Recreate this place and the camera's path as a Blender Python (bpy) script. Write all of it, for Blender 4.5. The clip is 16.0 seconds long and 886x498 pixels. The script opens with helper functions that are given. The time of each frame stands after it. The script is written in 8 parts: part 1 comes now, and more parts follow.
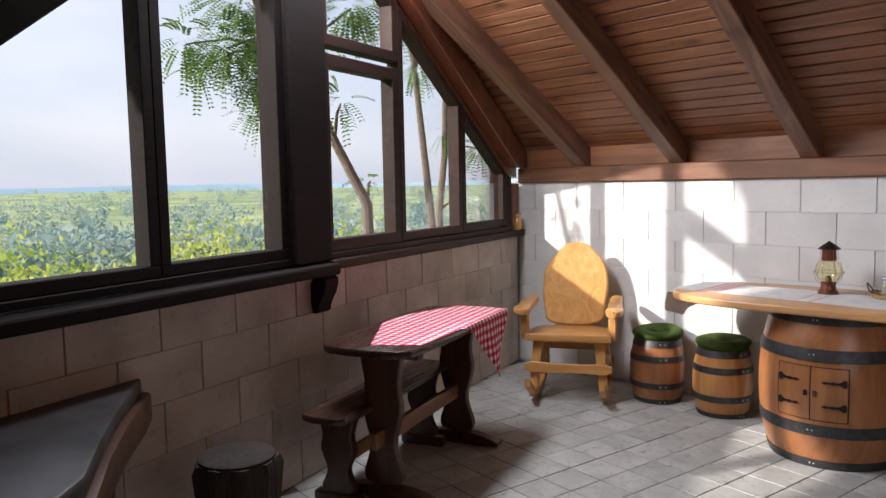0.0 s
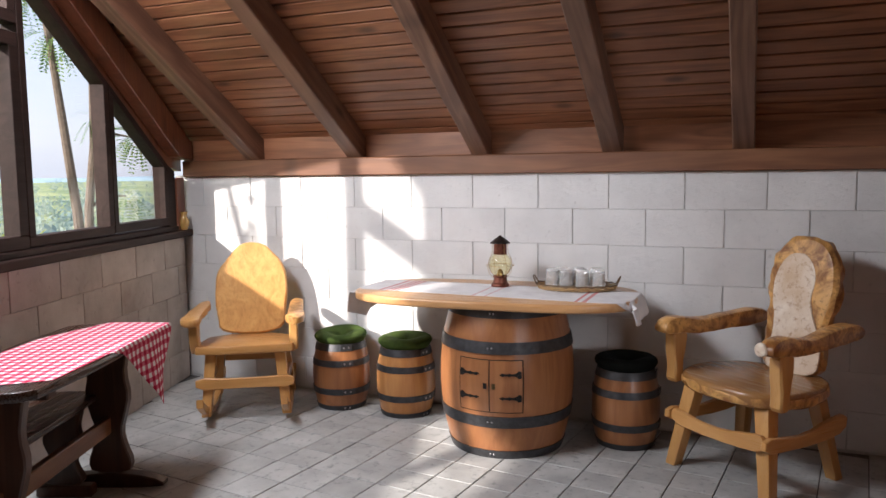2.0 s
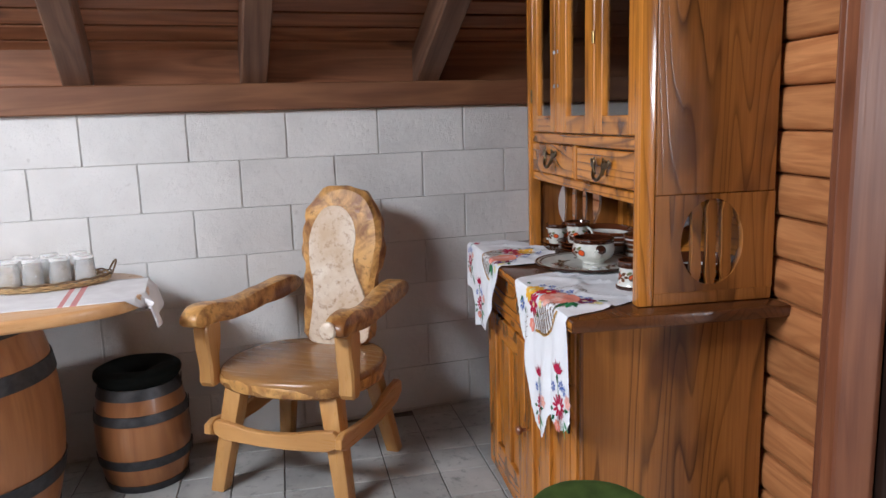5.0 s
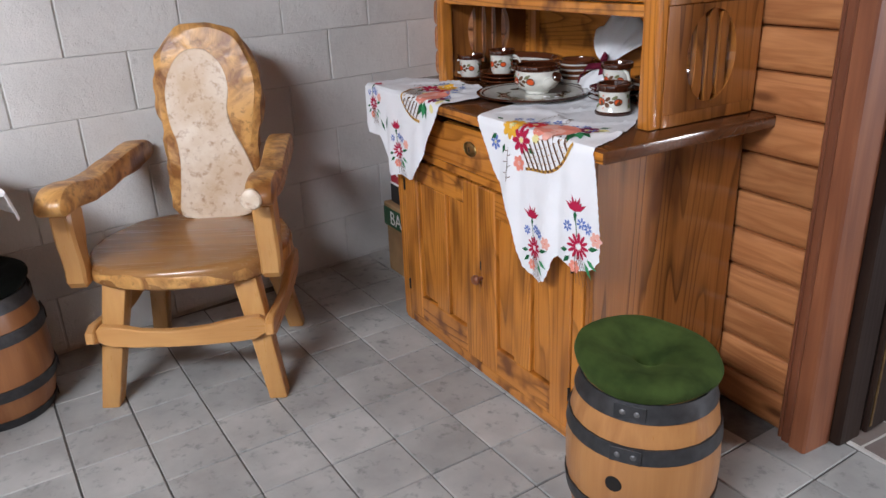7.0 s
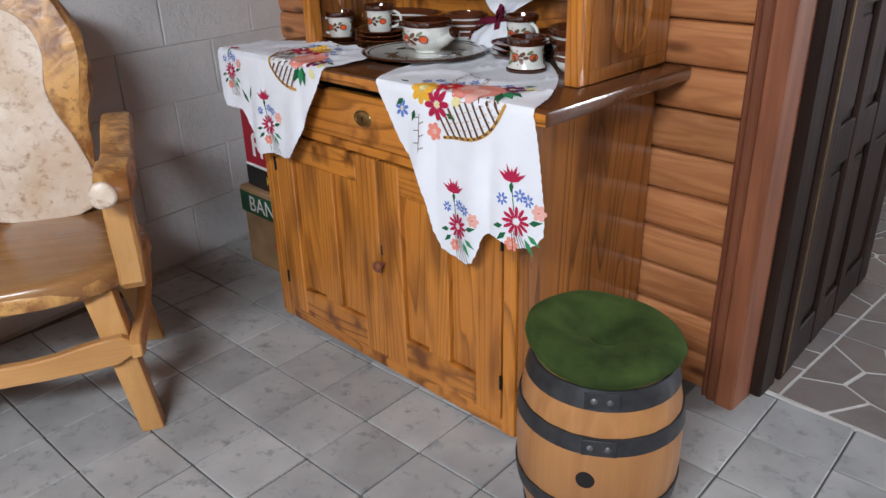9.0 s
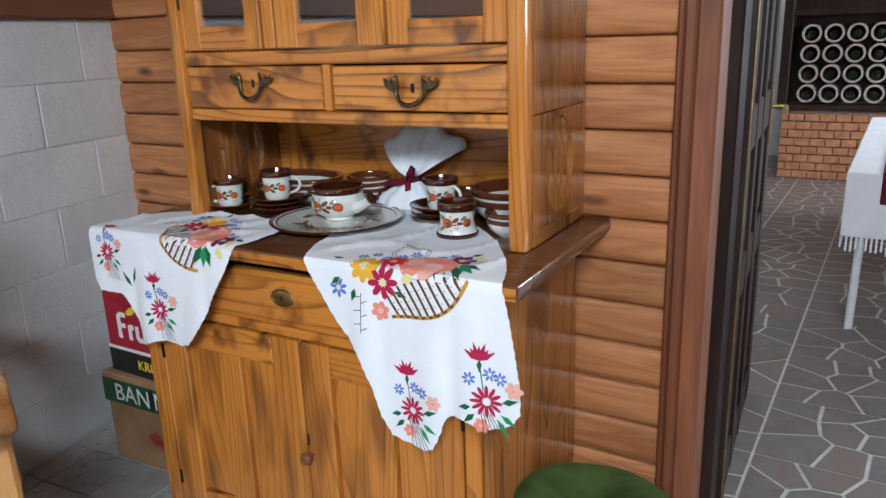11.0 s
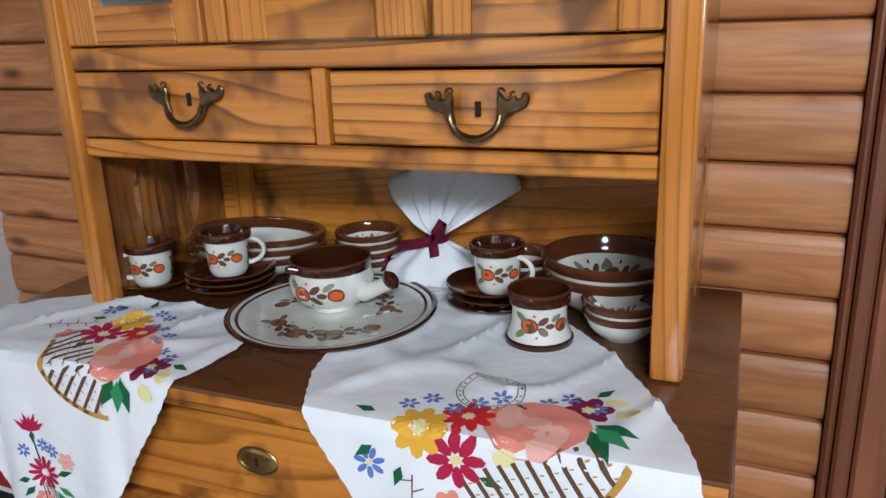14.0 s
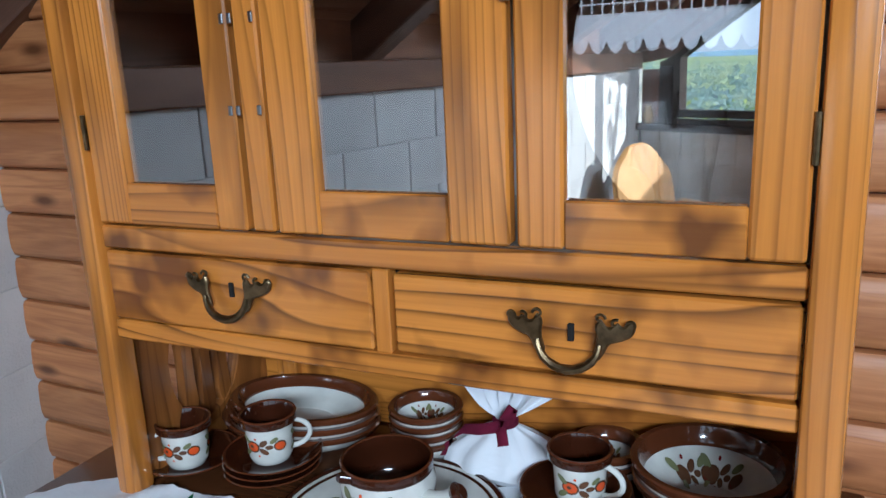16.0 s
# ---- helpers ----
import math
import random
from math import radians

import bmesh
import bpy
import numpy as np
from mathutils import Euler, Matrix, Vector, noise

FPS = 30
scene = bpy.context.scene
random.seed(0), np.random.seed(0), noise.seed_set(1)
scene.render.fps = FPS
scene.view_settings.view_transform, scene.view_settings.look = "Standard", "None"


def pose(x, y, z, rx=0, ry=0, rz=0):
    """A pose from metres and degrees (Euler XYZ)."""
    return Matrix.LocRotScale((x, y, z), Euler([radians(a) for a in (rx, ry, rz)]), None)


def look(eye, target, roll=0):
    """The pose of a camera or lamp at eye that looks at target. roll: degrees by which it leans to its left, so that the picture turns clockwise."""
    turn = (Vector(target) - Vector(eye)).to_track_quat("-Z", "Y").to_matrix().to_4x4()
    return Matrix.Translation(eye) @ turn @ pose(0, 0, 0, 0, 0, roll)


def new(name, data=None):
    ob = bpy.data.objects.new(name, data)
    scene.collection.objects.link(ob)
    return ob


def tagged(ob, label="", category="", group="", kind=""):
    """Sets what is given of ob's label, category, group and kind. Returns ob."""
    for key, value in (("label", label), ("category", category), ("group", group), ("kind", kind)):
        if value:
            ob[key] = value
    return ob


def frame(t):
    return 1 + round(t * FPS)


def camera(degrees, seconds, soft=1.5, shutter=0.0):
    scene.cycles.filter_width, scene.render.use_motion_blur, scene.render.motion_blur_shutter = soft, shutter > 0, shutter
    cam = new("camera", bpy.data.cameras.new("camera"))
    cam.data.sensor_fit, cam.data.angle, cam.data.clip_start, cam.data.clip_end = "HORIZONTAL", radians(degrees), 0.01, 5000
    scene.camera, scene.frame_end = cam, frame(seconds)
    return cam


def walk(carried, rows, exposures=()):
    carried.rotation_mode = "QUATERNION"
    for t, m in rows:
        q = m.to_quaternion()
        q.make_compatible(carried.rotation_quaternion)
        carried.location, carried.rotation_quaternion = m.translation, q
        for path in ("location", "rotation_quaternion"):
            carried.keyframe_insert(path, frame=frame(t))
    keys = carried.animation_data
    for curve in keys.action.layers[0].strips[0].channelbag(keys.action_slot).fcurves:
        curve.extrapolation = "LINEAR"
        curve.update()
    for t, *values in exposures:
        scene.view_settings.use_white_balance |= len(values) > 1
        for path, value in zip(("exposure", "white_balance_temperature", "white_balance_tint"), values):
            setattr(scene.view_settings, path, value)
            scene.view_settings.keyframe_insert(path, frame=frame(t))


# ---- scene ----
cam = camera(61.3, 16.0)
PATH = [
    (0, (0.168, 0.217, 1.463), (1.519, 1.682, 1.289), -1.1),
    (0.5, (0.205, 0.226, 1.46), (1.664, 1.583, 1.281), -0.8),
    (1, (0.273, 0.252, 1.457), (1.857, 1.458, 1.27), -0.6),
    (1.5, (0.362, 0.302, 1.45), (2.081, 1.306, 1.256), -0.5),
    (2, (0.492, 0.433, 1.446), (2.324, 1.211, 1.252), -0.6),
    (2.5, (0.623, 0.564, 1.445), (2.532, 1.126, 1.253), -0.6),
    (3, (0.779, 0.612, 1.432), (2.74, 0.95, 1.238), -0.9),
    (3.5, (0.956, 0.647, 1.439), (2.943, 0.744, 1.235), -1.0),
    (4, (1.069, 0.681, 1.431), (3.048, 0.503, 1.203), -0.8),
    (4.2, (1.124, 0.705, 1.427), (3.09, 0.43, 1.186), -0.9),
    (6.3, (1.852, 1.061, 1.358), (3.457, 0.016, 0.782), -2.1),
    (6.5, (1.893, 1.121, 1.354), (3.454, 0.037, 0.732), -2.2),
    (7, (1.963, 1.256, 1.334), (3.411, 0.094, 0.59), -2.4),
    (7.5, (1.978, 1.305, 1.314), (3.329, 0.086, 0.483), -2.3),
    (8, (2.038, 1.317, 1.295), (3.296, 0.043, 0.404), -2.1),
    (8.5, (2.166, 1.288, 1.277), (3.347, -0.062, 0.392), -2.0),
    (9, (2.318, 1.247, 1.272), (3.39, -0.224, 0.441), -1.5),
    (9.5, (2.377, 1.28, 1.309), (3.351, -0.301, 0.567), -1.6),
    (10, (2.423, 1.351, 1.344), (3.291, -0.334, 0.705), -1.8),
    (10.2, (2.453, 1.369, 1.35), (3.286, -0.345, 0.745), -1.8),
    (12.3, (3.042, 0.869, 1.36), (3.499, -1.001, 0.819), -2.1),
    (12.5, (3.081, 0.838, 1.355), (3.513, -1.035, 0.802), -2.1),
    (13, (3.142, 0.797, 1.349), (3.528, -1.081, 0.78), -2.1),
    (13.5, (3.138, 0.731, 1.353), (3.54, -1.139, 0.771), -2.2),
    (14, (3.123, 0.652, 1.361), (3.576, -1.206, 0.777), -2.1),
    (14.5, (3.117, 0.588, 1.379), (3.628, -1.257, 0.8), -2.1),
    (15, (3.14, 0.528, 1.42), (3.692, -1.313, 0.868), -2.0),
    (15.5, (3.194, 0.482, 1.484), (3.747, -1.363, 0.943), -2.4),
    (16, (3.223, 0.469, 1.538), (3.756, -1.4, 1.064), -2.6),
]
EXPOSURES = [(0.0, 2.2, 6400, 16), (1.0, 2.15, 6400, 17), (2.0, 2.45, 6350, 16), (2.5, 2.68, 6250, 11), (3.0, 2.7, 5350, 5), (3.6, 2.72, 5200, 4), (4.1, 2.88, 5700, 9), (6.3, 3.1, 6250, 14), (8.5, 3.06, 6150, 13), (10.2, 3.14, 5850, 7), (12.3, 3.14, 5750, 6), (14.0, 3.12, 5850, 7), (15.0, 3.15, 5600, 5), (16.0, 3.2, 5200, 4)]
walk(cam, [(t, look(eye, target, roll)) for t, eye, target, roll in PATH], EXPOSURES)

# ---- world and sun ----
SUN_DIR = Vector((1.0, -0.47, -0.52)).normalized()      # the way the light travels
world = bpy.data.worlds.new("sky")
scene.world = world
world.use_nodes = True
wn, wl = world.node_tree.nodes, world.node_tree.links
sky = wn.new("ShaderNodeTexSky")
sky.sky_type, sky.sun_disc = "NISHITA", False
sky.sun_elevation = math.asin(-SUN_DIR.z)
sky.sun_rotation = math.atan2(-SUN_DIR.x, -SUN_DIR.y)
sky.air_density, sky.dust_density = 1.0, 3.0
# a thin bright overcast veil over the clear sky
veil = wn.new("ShaderNodeTexNoise")
veil.inputs["Scale"].default_value, veil.inputs["Detail"].default_value = 2.2, 5
wtc, wmap = wn.new("ShaderNodeTexCoord"), wn.new("ShaderNodeMapping")
wmap.inputs["Scale"].default_value = (1, 1, 3.5)
cloud = wn.new("ShaderNodeValToRGB")
cloud.color_ramp.elements[0].position, cloud.color_ramp.elements[0].color = 0.3, (2.0, 2.3, 2.7, 1)
cloud.color_ramp.elements[1].position, cloud.color_ramp.elements[1].color = 0.7, (2.9, 3.0, 3.15, 1)
wmix = wn.new("ShaderNodeMix")
wmix.data_type = "RGBA"
wmix.inputs[0].default_value = 0.85
wl.new(wtc.outputs["Generated"], wmap.inputs[0]), wl.new(wmap.outputs[0], veil.inputs["Vector"]), wl.new(veil.outputs[0], cloud.inputs[0])
wl.new(sky.outputs[0], wmix.inputs[6]), wl.new(cloud.outputs[0], wmix.inputs[7])
wl.new(wmix.outputs[2], wn["Background"].inputs[0])
wn["Background"].inputs[1].default_value = 0.070
sun = new("sun", bpy.data.lights.new("sun", "SUN"))
sun.data.energy, sun.data.angle, sun.data.color = 1.5, radians(1.6), (1.0, 0.93, 0.82)
sun.matrix_world = look((0, 0, 0), SUN_DIR)

# ---- plan ----
WX = 4.765                      # inner face of the block wall
NA, LA = radians(19.0), radians(-11.0)
NC = Vector((WX, 4.29, 0))      # corner of the block wall and the window wall
LC = Vector((WX, -1.0, 0))     # corner of the block wall and the log wall
NORTH = Matrix.Translation(NC) @ Matrix.Rotation(NA + math.pi, 4, "Z")      # x runs west along the window wall, y runs into the room... outward is -y
LOGW = Matrix.Translation(LC) @ Matrix.Rotation(LA + math.pi, 4, "Z")       # x runs west along the log wall, -y into the room
CAB = Matrix.Translation((3.08, -0.28, 0)) @ Matrix.Rotation(radians(-8.7) + math.pi, 4, "Z")   # x to the west, y to the back
WEST = -0.62
SLOPE = 0.64
EAVE_Z = 1.585                  # underside of the rafters over the block wall
RIDGE_X = 2.05
RIDGE_Z = EAVE_Z + SLOPE * (4.72 - RIDGE_X)
SLA = math.atan(SLOPE)


# ---- added fill lamp for gable daylight, above and beside what the camera sees ----
def fill_lamp(name, eye, target, size_x, size_y, watts):
    lamp = new(name, bpy.data.lights.new(name, "AREA"))
    lamp.data.shape, lamp.data.size, lamp.data.size_y, lamp.data.energy = "RECTANGLE", size_x, size_y, watts
    lamp.data.color = (0.95, 0.98, 1.0)
    lamp.matrix_world = look(eye, target)
    return lamp


def on_gable(s, y, z):
    return NORTH @ Vector((s, y, z))


# Unseen area lamp added to lift the room's light beyond what the sky gives.
fill_lamp("gable_daylight", on_gable(2.75, 0.16, 2.72), on_gable(2.6, 2.4, 0.4), 1.5, 0.45, 20)

# ---- mesh helpers ----
def box(x0, y0, z0, x1, y1, z1, bevel=0.0, segs=1, bm=None):
    """A bevelled block, added to bm if one is given."""
    b = bmesh.new()
    bmesh.ops.create_cube(b, size=1.0)
    bmesh.ops.scale(b, vec=(x1 - x0, y1 - y0, z1 - z0), verts=b.verts)
    bmesh.ops.translate(b, vec=((x0 + x1) / 2, (y0 + y1) / 2, (z0 + z1) / 2), verts=b.verts)
    if bevel:
        bmesh.ops.bevel(b, geom=b.edges[:], offset=bevel, segments=segs, profile=0.5, affect="EDGES")
    return b if bm is None else join(bm, b)


def join(a, b):
    me = bpy.data.meshes.new("tmp")
    b.to_mesh(me)
    b.free()
    a.from_mesh(me)
    bpy.data.meshes.remove(me)
    return a


def moved(b, m):
    bmesh.ops.transform(b, matrix=m, verts=b.verts)
    return b


def lathe(profile, segs=32, cap=False):
    """A body of revolution from (radius, height) pairs."""
    b = bmesh.new()
    rings = []
    for r, z in profile:
        if r < 1e-5:
            rings.append([b.verts.new((0, 0, z))])
        else:
            rings.append([b.verts.new((r * math.cos(2 * math.pi * k / segs), r * math.sin(2 * math.pi * k / segs), z)) for k in range(segs)])
    for p, q in zip(rings, rings[1:]):
        for k in range(segs):
            n = (k + 1) % segs
            if len(p) == 1 and len(q) > 1:
                b.faces.new((p[0], q[n], q[k]))
            elif len(q) == 1 and len(p) > 1:
                b.faces.new((p[k], p[n], q[0]))
            elif len(p) > 1:
                b.faces.new((p[k], p[n], q[n], q[k]))
    bmesh.ops.recalc_face_normals(b, faces=b.faces)
    return b


def prism(outline, z0, z1, bevel=0.0, segs=1):
    """An upright slab from an outline of (x, y) pairs."""
    b = bmesh.new()
    low = [b.verts.new((x, y, z0)) for x, y in outline]
    face = b.faces.new(low)
    res = bmesh.ops.extrude_face_region(b, geom=[face])
    bmesh.ops.translate(b, vec=(0, 0, z1 - z0), verts=[v for v in res["geom"] if isinstance(v, bmesh.types.BMVert)])
    bmesh.ops.recalc_face_normals(b, faces=b.faces)
    if bevel:
        es = [e for e in b.edges if abs(e.verts[0].co.z - e.verts[1].co.z) < 1e-6]
        bmesh.ops.bevel(b, geom=es, offset=bevel, segments=segs, profile=0.5, affect="EDGES")
    return b


def tube(points, radius, segs=8, closed=False):
    """A round bar along points; radius may be a list."""
    pts = [Vector(p) for p in points]
    n = len(pts)
    rad = radius if isinstance(radius, (list, tuple)) else [radius] * n
    b = bmesh.new()
    rings = []
    side = None
    for k, p in enumerate(pts):
        if closed:
            d = pts[(k + 1) % n] - pts[k - 1]
        else:
            d = pts[min(k + 1, n - 1)] - pts[max(k - 1, 0)]
        d.normalize()
        if side is None:
            side = d.orthogonal().normalized()
        side = (side - d * side.dot(d)).normalized()
        up = d.cross(side)
        rings.append([b.verts.new(p + rad[k] * (side * math.cos(2 * math.pi * j / segs) + up * math.sin(2 * math.pi * j / segs))) for j in range(segs)])
    pairs = list(zip(rings, rings[1:])) + ([(rings[-1], rings[0])] if closed else [])
    for p, q in pairs:
        for j in range(segs):
            b.faces.new((p[j], p[(j + 1) % segs], q[(j + 1) % segs], q[j]))
    if not closed:
        b.faces.new(rings[0][::-1]), b.faces.new(rings[-1])
    bmesh.ops.recalc_face_normals(b, faces=b.faces)
    return b


def rounded(outline, rounds=2):
    """Corner-cut smoothing of a closed outline."""
    pts = list(outline)
    for _ in range(rounds):
        out = []
        for (ax, ay), (bx, by) in zip(pts, pts[1:] + pts[:1]):
            out += [(ax * 0.75 + bx * 0.25, ay * 0.75 + by * 0.25), (ax * 0.25 + bx * 0.75, ay * 0.25 + by * 0.75)]
        pts = out
    return pts


def roughen(b, amount, size, seed=0.0):
    """Small uneven shifts, as of a hand-worked surface."""
    b.normal_update()
    for v in b.verts:
        v.co += v.normal * amount * noise.noise(v.co / size + Vector((seed, seed * 1.7, -seed)))
    return b


def mesh_of(name, bm, material, smooth=False):
    me = bpy.data.meshes.new(name)
    bm.to_mesh(me)
    bm.free()
    for m in (material if isinstance(material, (list, tuple)) else [material]):
        me.materials.append(m)
    if smooth:
        me.polygons.foreach_set("use_smooth", [True] * len(me.polygons))
        me.set_sharp_from_angle(angle=radians(38))
    return me


def part(name, bm, material, parent=None, label="", m=None, smooth=False):
    """One mesh object, under a thing or a part where one is given."""
    ob = new(name, mesh_of(name, bm, material, smooth))
    if parent is not None:
        ob.parent = parent
    if m is not None:
        ob.matrix_basis = m
    return tagged(ob, label)


def thing(name, m, label, category, group="", kind=""):
    """An Empty at the base of a thing of many parts."""
    ob = new(name)
    ob.empty_display_size = 0.1
    ob.matrix_basis = m
    return tagged(ob, label, category, group, kind)


def solid(name, bm, material, label="", category="", group="", kind="", m=None, smooth=False):
    ob = part(name, bm, material, None, "", m, smooth)
    return tagged(ob, label, category, group, kind)


# ---- materials ----
class Mat:
    """A principled material with a small tree built by hand."""

    def __init__(self, name, rough=0.6, metal=0.0, spec=0.5):
        self.m = bpy.data.materials.new(name)
        self.m.use_nodes = True
        self.n, self.l = self.m.node_tree.nodes, self.m.node_tree.links
        self.p = self.n["Principled BSDF"]
        self.p.inputs["Roughness"].default_value = rough
        self.p.inputs["Metallic"].default_value = metal
        self.p.inputs["Specular IOR Level"].default_value = spec
        self.coord = None

    def add(self, kind, **values):
        node = self.n.new(kind)
        for key, value in values.items():
            node.inputs[key.replace("_", " ")].default_value = value
        return node

    def place(self, scale=(1, 1, 1), spin=0.0, shift=True):
        """Object coordinates, shifted at random from object to object."""
        tc = self.add("ShaderNodeTexCoord")
        out = tc.outputs["Object"]
        if shift:
            info = self.add("ShaderNodeObjectInfo")
            mul = self.n.new("ShaderNodeVectorMath")
            mul.operation = "SCALE"
            comb = self.add("ShaderNodeCombineXYZ")
            for k, v in enumerate((17.0, 31.0, 23.0)):
                mm = self.n.new("ShaderNodeMath")
                mm.operation = "MULTIPLY"
                mm.inputs[1].default_value = v
                self.l.new(info.outputs["Random"], mm.inputs[0])
                self.l.new(mm.outputs[0], comb.inputs[k])
            ad = self.n.new("ShaderNodeVectorMath")
            self.l.new(out, ad.inputs[0]), self.l.new(comb.outputs[0], ad.inputs[1])
            out = ad.outputs[0]
        mp = self.add("ShaderNodeMapping")
        mp.inputs["Scale"].default_value = scale
        mp.inputs["Rotation"].default_value = (0, 0, spin)
        self.l.new(out, mp.inputs[0])
        return mp.outputs[0]

    def noise(self, vec, scale, detail=4.0, rough=0.55, twist=0.0):
        t = self.add("ShaderNodeTexNoise", Scale=scale, Detail=detail, Roughness=rough, Distortion=twist)
        self.l.new(vec, t.inputs["Vector"])
        return t.outputs["Fac"]

    def ramp(self, fac, *stops):
        r = self.n.new("ShaderNodeValToRGB")
        e = r.color_ramp.elements
        while len(e) < len(stops):
            e.new(0.5)
        for k, (pos, col) in enumerate(stops):
            e[k].position = pos
            e[k].color = (*col, 1) if len(col) == 3 else col
        self.l.new(fac, r.inputs[0])
        return r.outputs[0]

    def mix(self, fac, a, b, blend="MIX"):
        x = self.n.new("ShaderNodeMix")
        x.data_type, x.blend_type = "RGBA", blend
        for sock, v in ((x.inputs[0], fac), (x.inputs[6], a), (x.inputs[7], b)):
            if isinstance(v, (int, float)):
                sock.default_value = v
            elif isinstance(v, tuple):
                sock.default_value = (*v, 1)
            else:
                self.l.new(v, sock)
        return x.outputs[2]

    def math(self, op, a, b=0.0):
        x = self.n.new("ShaderNodeMath")
        x.operation = op
        for k, v in ((0, a), (1, b)):
            if isinstance(v, (int, float)):
                x.inputs[k].default_value = v
            else:
                self.l.new(v, x.inputs[k])
        return x.outputs[0]

    def bump(self, height, strength=0.3, dist=0.004):
        b = self.add("ShaderNodeBump", Strength=strength, Distance=dist)
        self.l.new(height, b.inputs["Height"])
        if self.p.inputs["Normal"].links:
            self.l.new(self.p.inputs["Normal"].links[0].from_socket, b.inputs["Normal"])
        self.l.new(b.outputs[0], self.p.inputs["Normal"])

    def colour(self, c):
        if isinstance(c, tuple):
            self.p.inputs["Base Color"].default_value = (*c, 1)
        else:
            self.l.new(c, self.p.inputs["Base Color"])
        return self

    def roughness(self, fac, lo, hi):
        r = self.n.new("ShaderNodeMapRange")
        r.inputs["To Min"].default_value, r.inputs["To Max"].default_value = lo, hi
        self.l.new(fac, r.inputs[0])
        self.l.new(r.outputs[0], self.p.inputs["Roughness"])


def wood(name, light, dark, axis="x", rough=0.45, grain=1.0, knots=0.5, contrast=1.0, gloss_var=0.12, vary=0.25, knot_scale=3.6):
    """Sawn wood: rings stretched along an axis, pores, knots and a shift from piece to piece."""
    w = Mat(name, rough)
    st = {"x": (0.09, 1, 1), "y": (1, 0.09, 1), "z": (1, 1, 0.09)}[axis]
    v = w.place(st)
    base = w.noise(v, 9 * grain, 3, 0.5, 0.6)
    rings = w.add("ShaderNodeMath")
    rings.operation = "PINGPONG"
    rings.inputs[1].default_value = 1.0
    w.l.new(w.math("MULTIPLY", base, 9.0), rings.inputs[0])
    band = rings.outputs[0]
    pores = w.noise(w.place({"x": (0.03, 1, 1), "y": (1, 0.03, 1), "z": (1, 1, 0.03)}[axis]), 160 * grain, 3, 0.6)
    fac = w.math("ADD", w.math("MULTIPLY", band, 0.65 * contrast), w.math("MULTIPLY", pores, 0.45))
    col = w.ramp(fac, (0.1, light), (0.95, dark))
    kv = w.place({"x": (0.35, 1, 1), "y": (1, 0.35, 1), "z": (1, 1, 0.35)}[axis])
    vor = w.add("ShaderNodeTexVoronoi", Scale=knot_scale)
    if axis != "y":
        turn = w.add("ShaderNodeMapping")
        turn.inputs["Rotation"].default_value = (math.pi / 2, 0, 0)
        w.l.new(kv, turn.inputs[0])
        kv = turn.outputs[0]
    vor.voronoi_dimensions = "2D"
    w.l.new(kv, vor.inputs["Vector"])
    kfac = w.ramp(vor.outputs["Distance"], (0.03, (1, 1, 1)), (0.10, (0, 0, 0)))
    col = w.mix(w.math("MULTIPLY", kfac, knots), col, tuple(c * 0.35 for c in dark))
    stain = w.noise(w.place((1, 1, 1)), 1.9, 3)
    col = w.mix(w.ramp(stain, (0.35, (0, 0, 0)), (0.75, (0.5, 0.5, 0.5))), col, tuple(c * 0.6 for c in dark))
    info = w.add("ShaderNodeObjectInfo")
    hsv = w.add("ShaderNodeHueSaturation")
    rng = w.n.new("ShaderNodeMapRange")
    rng.inputs["To Min"].default_value, rng.inputs["To Max"].default_value = 1 - vary, 1 + vary * 0.6
    w.l.new(info.outputs["Random"], rng.inputs[0])
    w.l.new(rng.outputs[0], hsv.inputs["Value"])
    w.l.new(col, hsv.inputs["Color"])
    w.colour(hsv.outputs[0])
    w.roughness(pores, rough - gloss_var, rough + gloss_var)
    w.bump(fac, 0.25, 0.002)
    return w.m


def plain(name, c, rough=0.5, metal=0.0, var=0.15, size=12.0, bump=0.1):
    """A plain surface with faint stains, wear and fine relief."""
    w = Mat(name, rough, metal)
    v = w.place()
    a = w.noise(v, size, 5)
    w.colour(w.mix(w.ramp(a, (0.3, (0, 0, 0)), (0.7, (1, 1, 1))), tuple(x * (1 - var) for x in c), tuple(min(1, x * (1 + var)) for x in c)))
    w.roughness(w.noise(v, size * 0.6, 3), max(0.02, rough - 0.12), min(1, rough + 0.12))
    if bump:
        w.bump(w.noise(v, size * 9, 4), bump, 0.002)
    return w.m


def block_paint():
    """White paint on rough concrete block, grey where it is thin."""
    w = Mat("white_painted_block", 0.85)
    v = w.place((1, 1, 1))
    big, mid, fine = w.noise(v, 2.2, 4), w.noise(v, 34, 4, 0.6), w.noise(v, 150, 3, 0.7)
    col = w.mix(w.ramp(big, (0.3, (0, 0, 0)), (0.75, (1, 1, 1))), (0.56, 0.56, 0.555), (0.74, 0.74, 0.73))
    pit = w.ramp(mid, (0.24, (1, 1, 1)), (0.36, (0, 0, 0)))
    col = w.mix(w.math("MULTIPLY", pit, 0.45), col, (0.36, 0.35, 0.34))
    w.colour(col)
    w.bump(w.noise(v, 13, 3, 0.5), 0.35, 0.010)
    w.bump(mid, 0.6, 0.006)
    w.bump(fine, 0.8, 0.003)
    return w.m


